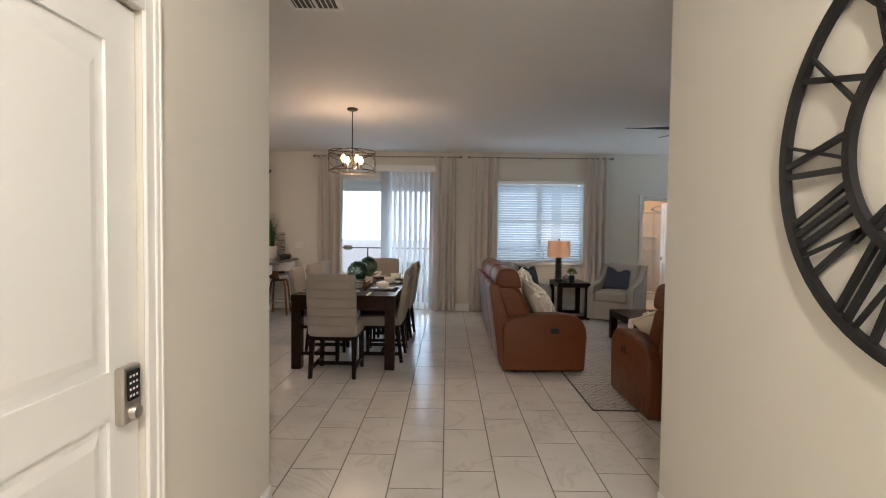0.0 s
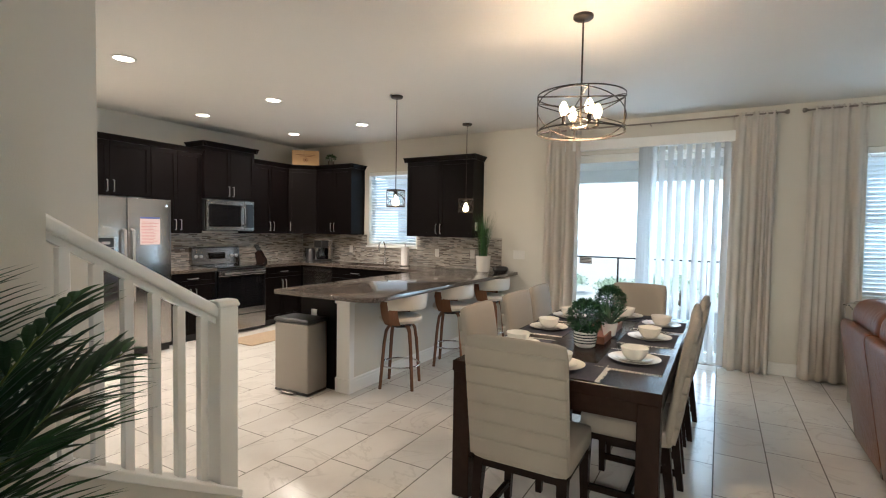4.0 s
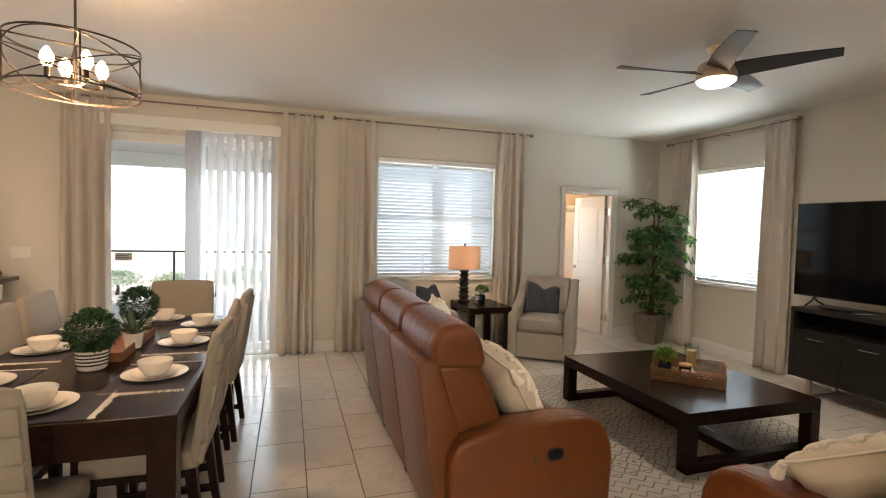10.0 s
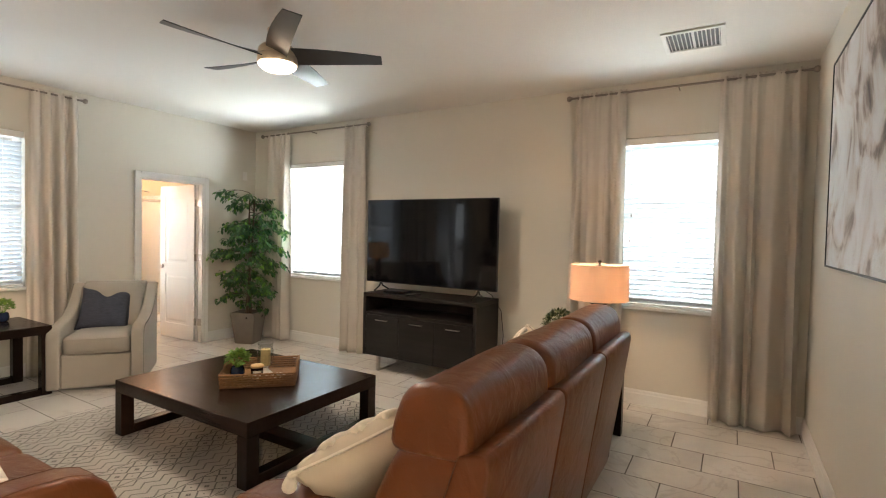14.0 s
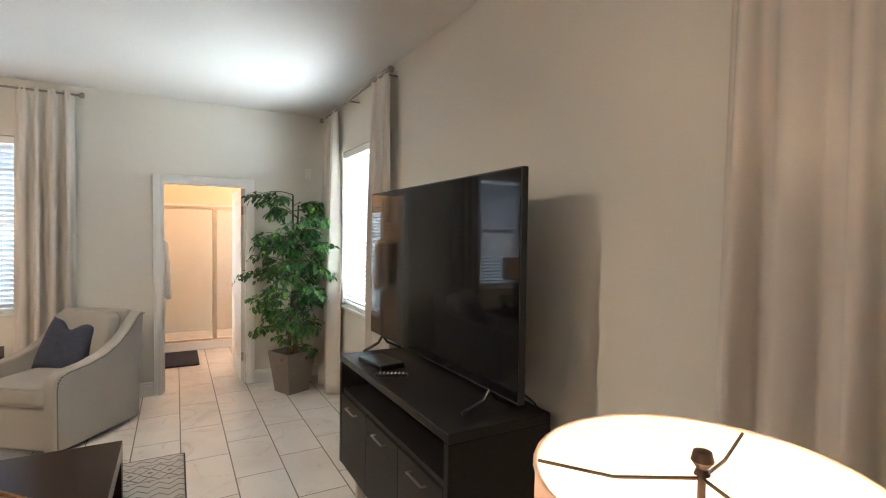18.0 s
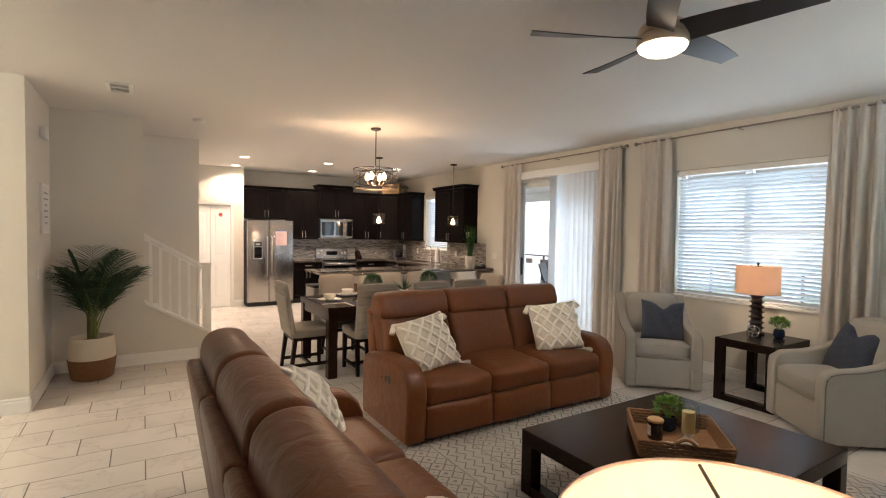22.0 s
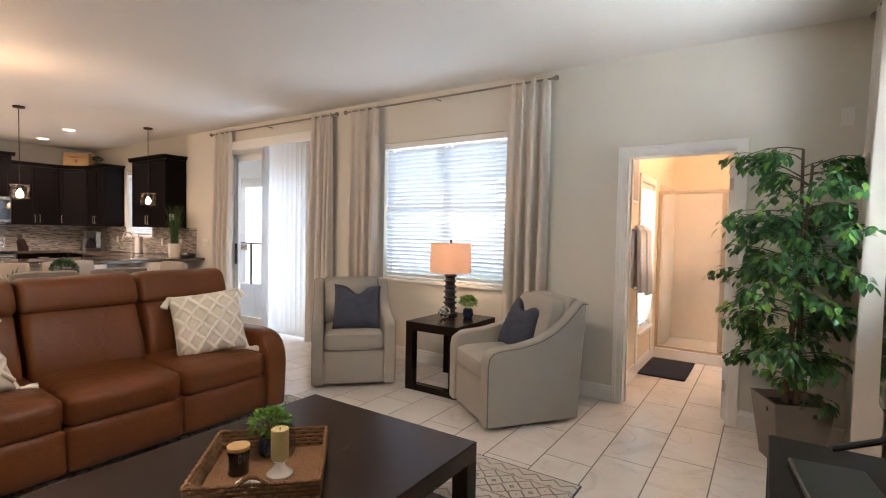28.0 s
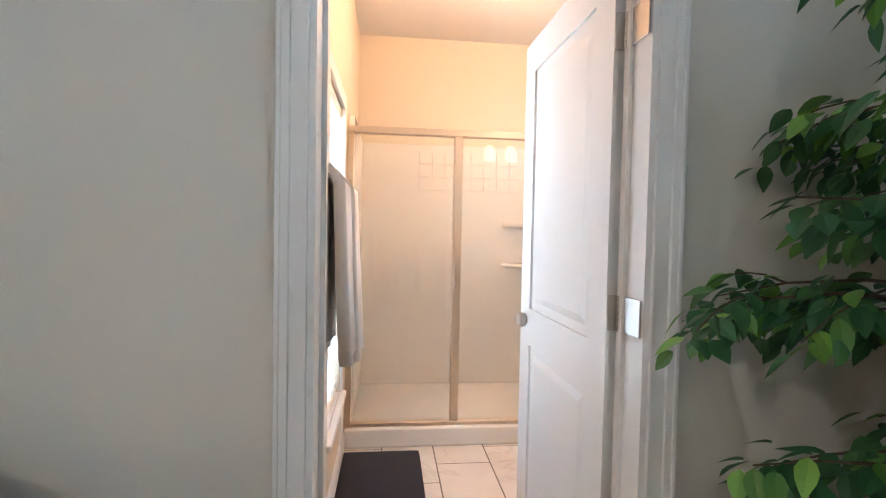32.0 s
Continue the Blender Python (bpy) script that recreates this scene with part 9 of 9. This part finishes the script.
# ---- outside ----
lanai = thing("lanai", (0, 0, 0), 0, "covered concrete lanai behind the house with beam and posts", "porch", kind="structure")
part("slab", one_box(-7, 3.4, 8.69, 11.9, -0.19, -0.03), material("lanai_concrete", (0.50, 0.49, 0.47), 0.85, vary=0.08, scale=3, grain_scale=60, bump=0.2), lanai)
part("roof", one_box(-7, 3.4, 8.69, 12.1, 2.62, 2.75), M["ceiling"], lanai)
part("beam", one_box(-7, 3.4, 11.75, 11.95, 2.40, 2.62), M["trim"], lanai)
for x in (-6.6, -3.2, 2.9):
    part("post", one_box(x - 0.1, x + 0.1, 11.75, 11.95, -0.03, 2.40), M["trim"], lanai)
screen = thing("screen_rail", (0, 0, 0), 0, "dark aluminium screen rail along the lanai edge", "railing")
part("top_rail", one_box(-6.5, 2.8, 11.82, 11.86, 0.985, 1.01), M["black_metal"], screen)
for k in range(7):
    x = -6.1 + 1.45 * k
    part("screen_post", one_box(x - 0.014, x + 0.014, 11.82, 11.86, -0.03, 0.985), M["black_metal"], screen)
M["sling"] = material("grey_sling_mesh", (0.16, 0.17, 0.19), 0.8, vary=0.1, scale=20, grain=0.5, grain_scale=300, bump=0.3)


def patio_chair(m):
    ob = thing("patio_chair", label="grey sling patio chair on the lanai", category="chair", group="patio chairs")
    ob.matrix_basis = m
    bm = bmesh.new()
    pts = [(-0.26, 0.42), (0.0, 0.38), (0.20, 0.40), (0.36, 0.72), (0.44, 0.98)]
    rows = [[bm.verts.new((x, y, z)) for x in (-0.25, 0.25)] for y, z in pts]
    for a, b in zip(rows, rows[1:]):
        bm.faces.new((a[0], a[1], b[1], b[0]))
    sl = part("sling", bm, M["sling"], ob)
    sl.modifiers.new("thickness", "SOLIDIFY").thickness = 0.006
    for s in (-1, 1):
        bm = bmesh.new()
        tube(bm, [(s * 0.26, y, z) for y, z in pts], 0.013, 8)
        part("side_rail", bm, M["black_metal"], ob)
        bm = bmesh.new()
        tube(bm, [(s * 0.28, -0.25, 0.0), (s * 0.28, -0.22, 0.60), (s * 0.28, 0.26, 0.62), (s * 0.28, 0.32, 0.0)], 0.013, 8)
        part("leg_frame", bm, M["black_metal"], ob)
    return ob


patio_chair(pose(-2.55, 10.4, -0.03, 0, 0, 120))
patio_chair(pose(-3.45, 11.1, -0.03, 0, 0, 60))
dmat = thing("door_mat", (-1.38, 8.16, 0), 0, "flat navy door mat inside the patio door", "door mat")
part("mat", one_box(-0.38, 0.38, -0.23, 0.23, 0.0, 0.008, 0.003, 1), M["bath_mat"], dmat)
sticker = thing("window_sticker", (-1.58, YF + 0.072, 1.112), 0, "small white printed notice stuck on the patio door glass", "sticker")
part("sheet", one_box(-0.08, 0.08, -0.001, 0.001, -0.040, 0.040), M["paper"], sticker)
for k in range(4):
    part("printed_line", one_box(-0.07, 0.07 - 0.02 * (k % 2), -0.0035, -0.0015, 0.024 - 0.018 * k, 0.031 - 0.018 * k), M["ink"], sticker)
rnd = random.Random(81)
for k in range(7):
    bx, by = -4.6 + 1.0 * k + rnd.uniform(-0.3, 0.3), 14.6 + rnd.uniform(-0.7, 0.9)
    shrub = thing("shrub", (bx, by, -0.2), 0, "leafy green garden shrub beyond the lanai", "shrub", "garden shrubs")
    bm = bmesh.new()
    tube(bm, [(0, 0, 0), (0.02, 0, 0.15), (0, 0.02, 0.35)], 0.05, 6, taper=0.02)
    part("trunk", bm, M["bark"], shrub)
    bm = bmesh.new()
    hgt = rnd.uniform(0.5, 0.8)
    for _ in range(900):
        a, e, r = rnd.uniform(0, 6.283), rnd.uniform(-0.6, 1.5), rnd.uniform(0.5, 1.0)
        p = Vector((0.55 * r * math.cos(a) * math.cos(e), 0.5 * r * math.sin(a) * math.cos(e), hgt * 0.6 + 0.40 * hgt * r * math.sin(e)))
        leaf_quad(bm, p, Vector((rnd.uniform(-1, 1), rnd.uniform(-1, 1), rnd.uniform(-0.5, 1))), Vector((0, 0, 1)), 0.075, 0.04)
    # crown in the leaf colour that is paled for outdoor glare
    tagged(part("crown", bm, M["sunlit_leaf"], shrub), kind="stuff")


# ---- floor tiles ----
def marble(name, island):
    m = bpy.data.materials.new(name)
    m.use_nodes = True
    nt = m.node_tree
    n, lk = nt.nodes.new, nt.links.new
    b = nt.nodes["Principled BSDF"]
    geo = n("ShaderNodeNewGeometry")
    obi = n("ShaderNodeObjectInfo")
    rnd = geo.outputs["Random Per Island"] if island else obi.outputs["Random"]
    mul = n("ShaderNodeMath")
    mul.operation = "MULTIPLY"
    mul.inputs[1].default_value = 57.0
    lk(rnd, mul.inputs[0])
    off = n("ShaderNodeCombineXYZ")
    lk(mul.outputs[0], off.inputs[2])
    add = n("ShaderNodeVectorMath")
    lk(geo.outputs["Position"], add.inputs[0])
    lk(off.outputs[0], add.inputs[1])

    def noise(scale, detail, rough, dist):
        t = n("ShaderNodeTexNoise")
        t.inputs["Scale"].default_value, t.inputs["Detail"].default_value = scale, detail
        t.inputs["Roughness"].default_value, t.inputs["Distortion"].default_value = rough, dist
        lk(add.outputs[0], t.inputs["Vector"])
        return t.outputs[0]

    def mixer(a, fac, colour):
        mx = n("ShaderNodeMix")
        mx.data_type = "RGBA"
        lk(fac, mx.inputs[0])
        if isinstance(a, tuple):
            mx.inputs[6].default_value = (*a, 1)
        else:
            lk(a, mx.inputs[6])
        mx.inputs[7].default_value = (*colour, 1)
        return mx.outputs[2]

    def ramp(v, x0, y0, x1, y1):
        r = n("ShaderNodeMapRange")
        r.inputs[1].default_value, r.inputs[2].default_value, r.inputs[3].default_value, r.inputs[4].default_value = x0, x1, y0, y1
        lk(v, r.inputs[0])
        return r.outputs[0]

    def vein(scale, dist, width, most):
        s = n("ShaderNodeMath")
        s.operation = "SUBTRACT"
        s.inputs[1].default_value = 0.5
        lk(noise(scale, 5, 0.55, dist), s.inputs[0])
        a = n("ShaderNodeMath")
        a.operation = "ABSOLUTE"
        lk(s.outputs[0], a.inputs[0])
        return ramp(a.outputs[0], 0.0, most, width, 0.0)

    c = mixer((0.70, 0.665, 0.615), ramp(noise(2.2, 3, 0.5, 0.4), 0.42, 0.0, 0.72, 0.75), (0.60, 0.56, 0.515))
    c = mixer(c, vein(1.5, 1.2, 0.018, 0.30), (0.40, 0.36, 0.32))
    c = mixer(c, vein(3.1, 2.0, 0.008, 0.12), (0.45, 0.40, 0.34))
    lk(c, b.inputs["Base Color"])
    lk(ramp(noise(9, 4, 0.6, 0), 0.3, 0.14, 0.75, 0.26), b.inputs["Roughness"])
    bump = n("ShaderNodeBump")
    bump.inputs["Strength"].default_value, bump.inputs["Distance"].default_value = 0.08, 0.002
    lk(noise(14, 2, 0.5, 0), bump.inputs["Height"])
    lk(bump.outputs[0], b.inputs["Normal"])
    return m


def tile_faces(x0, x1, y0, y1, verts, faces):
    k, g = len(verts), 0.0016
    for d, z in ((0, -0.0062), (0, -0.0014), (g, 0.0)):
        verts += [(x0 + d, y0 + d, z), (x1 - d, y0 + d, z), (x1 - d, y1 - d, z), (x0 + d, y1 - d, z)]
    for r in (0, 4):
        faces += [(k + r + i, k + r + (i + 1) % 4, k + r + 4 + (i + 1) % 4, k + r + 4 + i) for i in range(4)]
    faces.append((k + 8, k + 9, k + 10, k + 11))


def tile_mesh(name, verts, faces, mat):
    me = bpy.data.meshes.new(name)
    me.from_pydata(verts, [], faces)
    me.materials.append(mat)
    return me


PX, PY, GAP = 0.3035, 0.607, 0.0058
marble_single, marble_rest = marble("marble_tile", False), marble("marble_tiles", True)
v, f = [], []
tile_faces(-PX / 2 + GAP / 2, PX / 2 - GAP / 2, -PY / 2 + GAP / 2, PY / 2 - GAP / 2, v, f)
one_tile = tile_mesh("tile", v, f, marble_single)


def lay(owner, rooms, near, most):
    """Lays the running bond over the rooms (x0, x1, y0, y1); whole tiles inside near become single pieces."""
    verts, faces, count = [], [], 0
    for i in range(-24, 22):
        cx = -0.40 + PX * (i + 0.5)
        y = 4.055 - 12 * PY + (i * 0.202) % PY
        for j in range(26):
            cy = y + PY * (j + 0.5)
            if cx < -3.1 and cy < 3.45:
                continue
            for x0, x1, y0, y1 in rooms:
                a, b = max(x0, cx - PX / 2 + GAP / 2), min(x1, cx + PX / 2 - GAP / 2)
                c, d = max(y0, cy - PY / 2 + GAP / 2), min(y1, cy + PY / 2 - GAP / 2)
                if b - a < 0.012 or d - c < 0.012:
                    continue
                whole = b - a > PX - GAP - 0.001 and d - c > PY - GAP - 0.001
                if whole and count < most and any(p <= cx <= q and r <= cy <= s for p, q, r, s in near):
                    ob = new("tile", one_tile)
                    ob.parent = owner
                    ob.location = (cx, cy, 0)
                    count += 1
                else:
                    tile_faces(a, b, c, d, verts, faces)
    rest = new("tiles", tile_mesh("tiles", verts, faces, marble_rest))
    rest.parent = owner
    tagged(rest, kind="stuff")


lay(floor, ((-6.45, XR, 2.21, YF), (-0.67, 1.29, -2.8, 2.21), (1.29, XR, YS, 2.21)), ((-3.1, 1.5, 1.0, 8.5), (1.5, 5.2, 2.2, 4.0), (3.3, 5.2, 4.0, 8.5)), 300)
lay(bath_floor, ((3.62, 6.0, YF, 10.36),), ((3.5, 5.0, 8.5, 10.4),), 40)
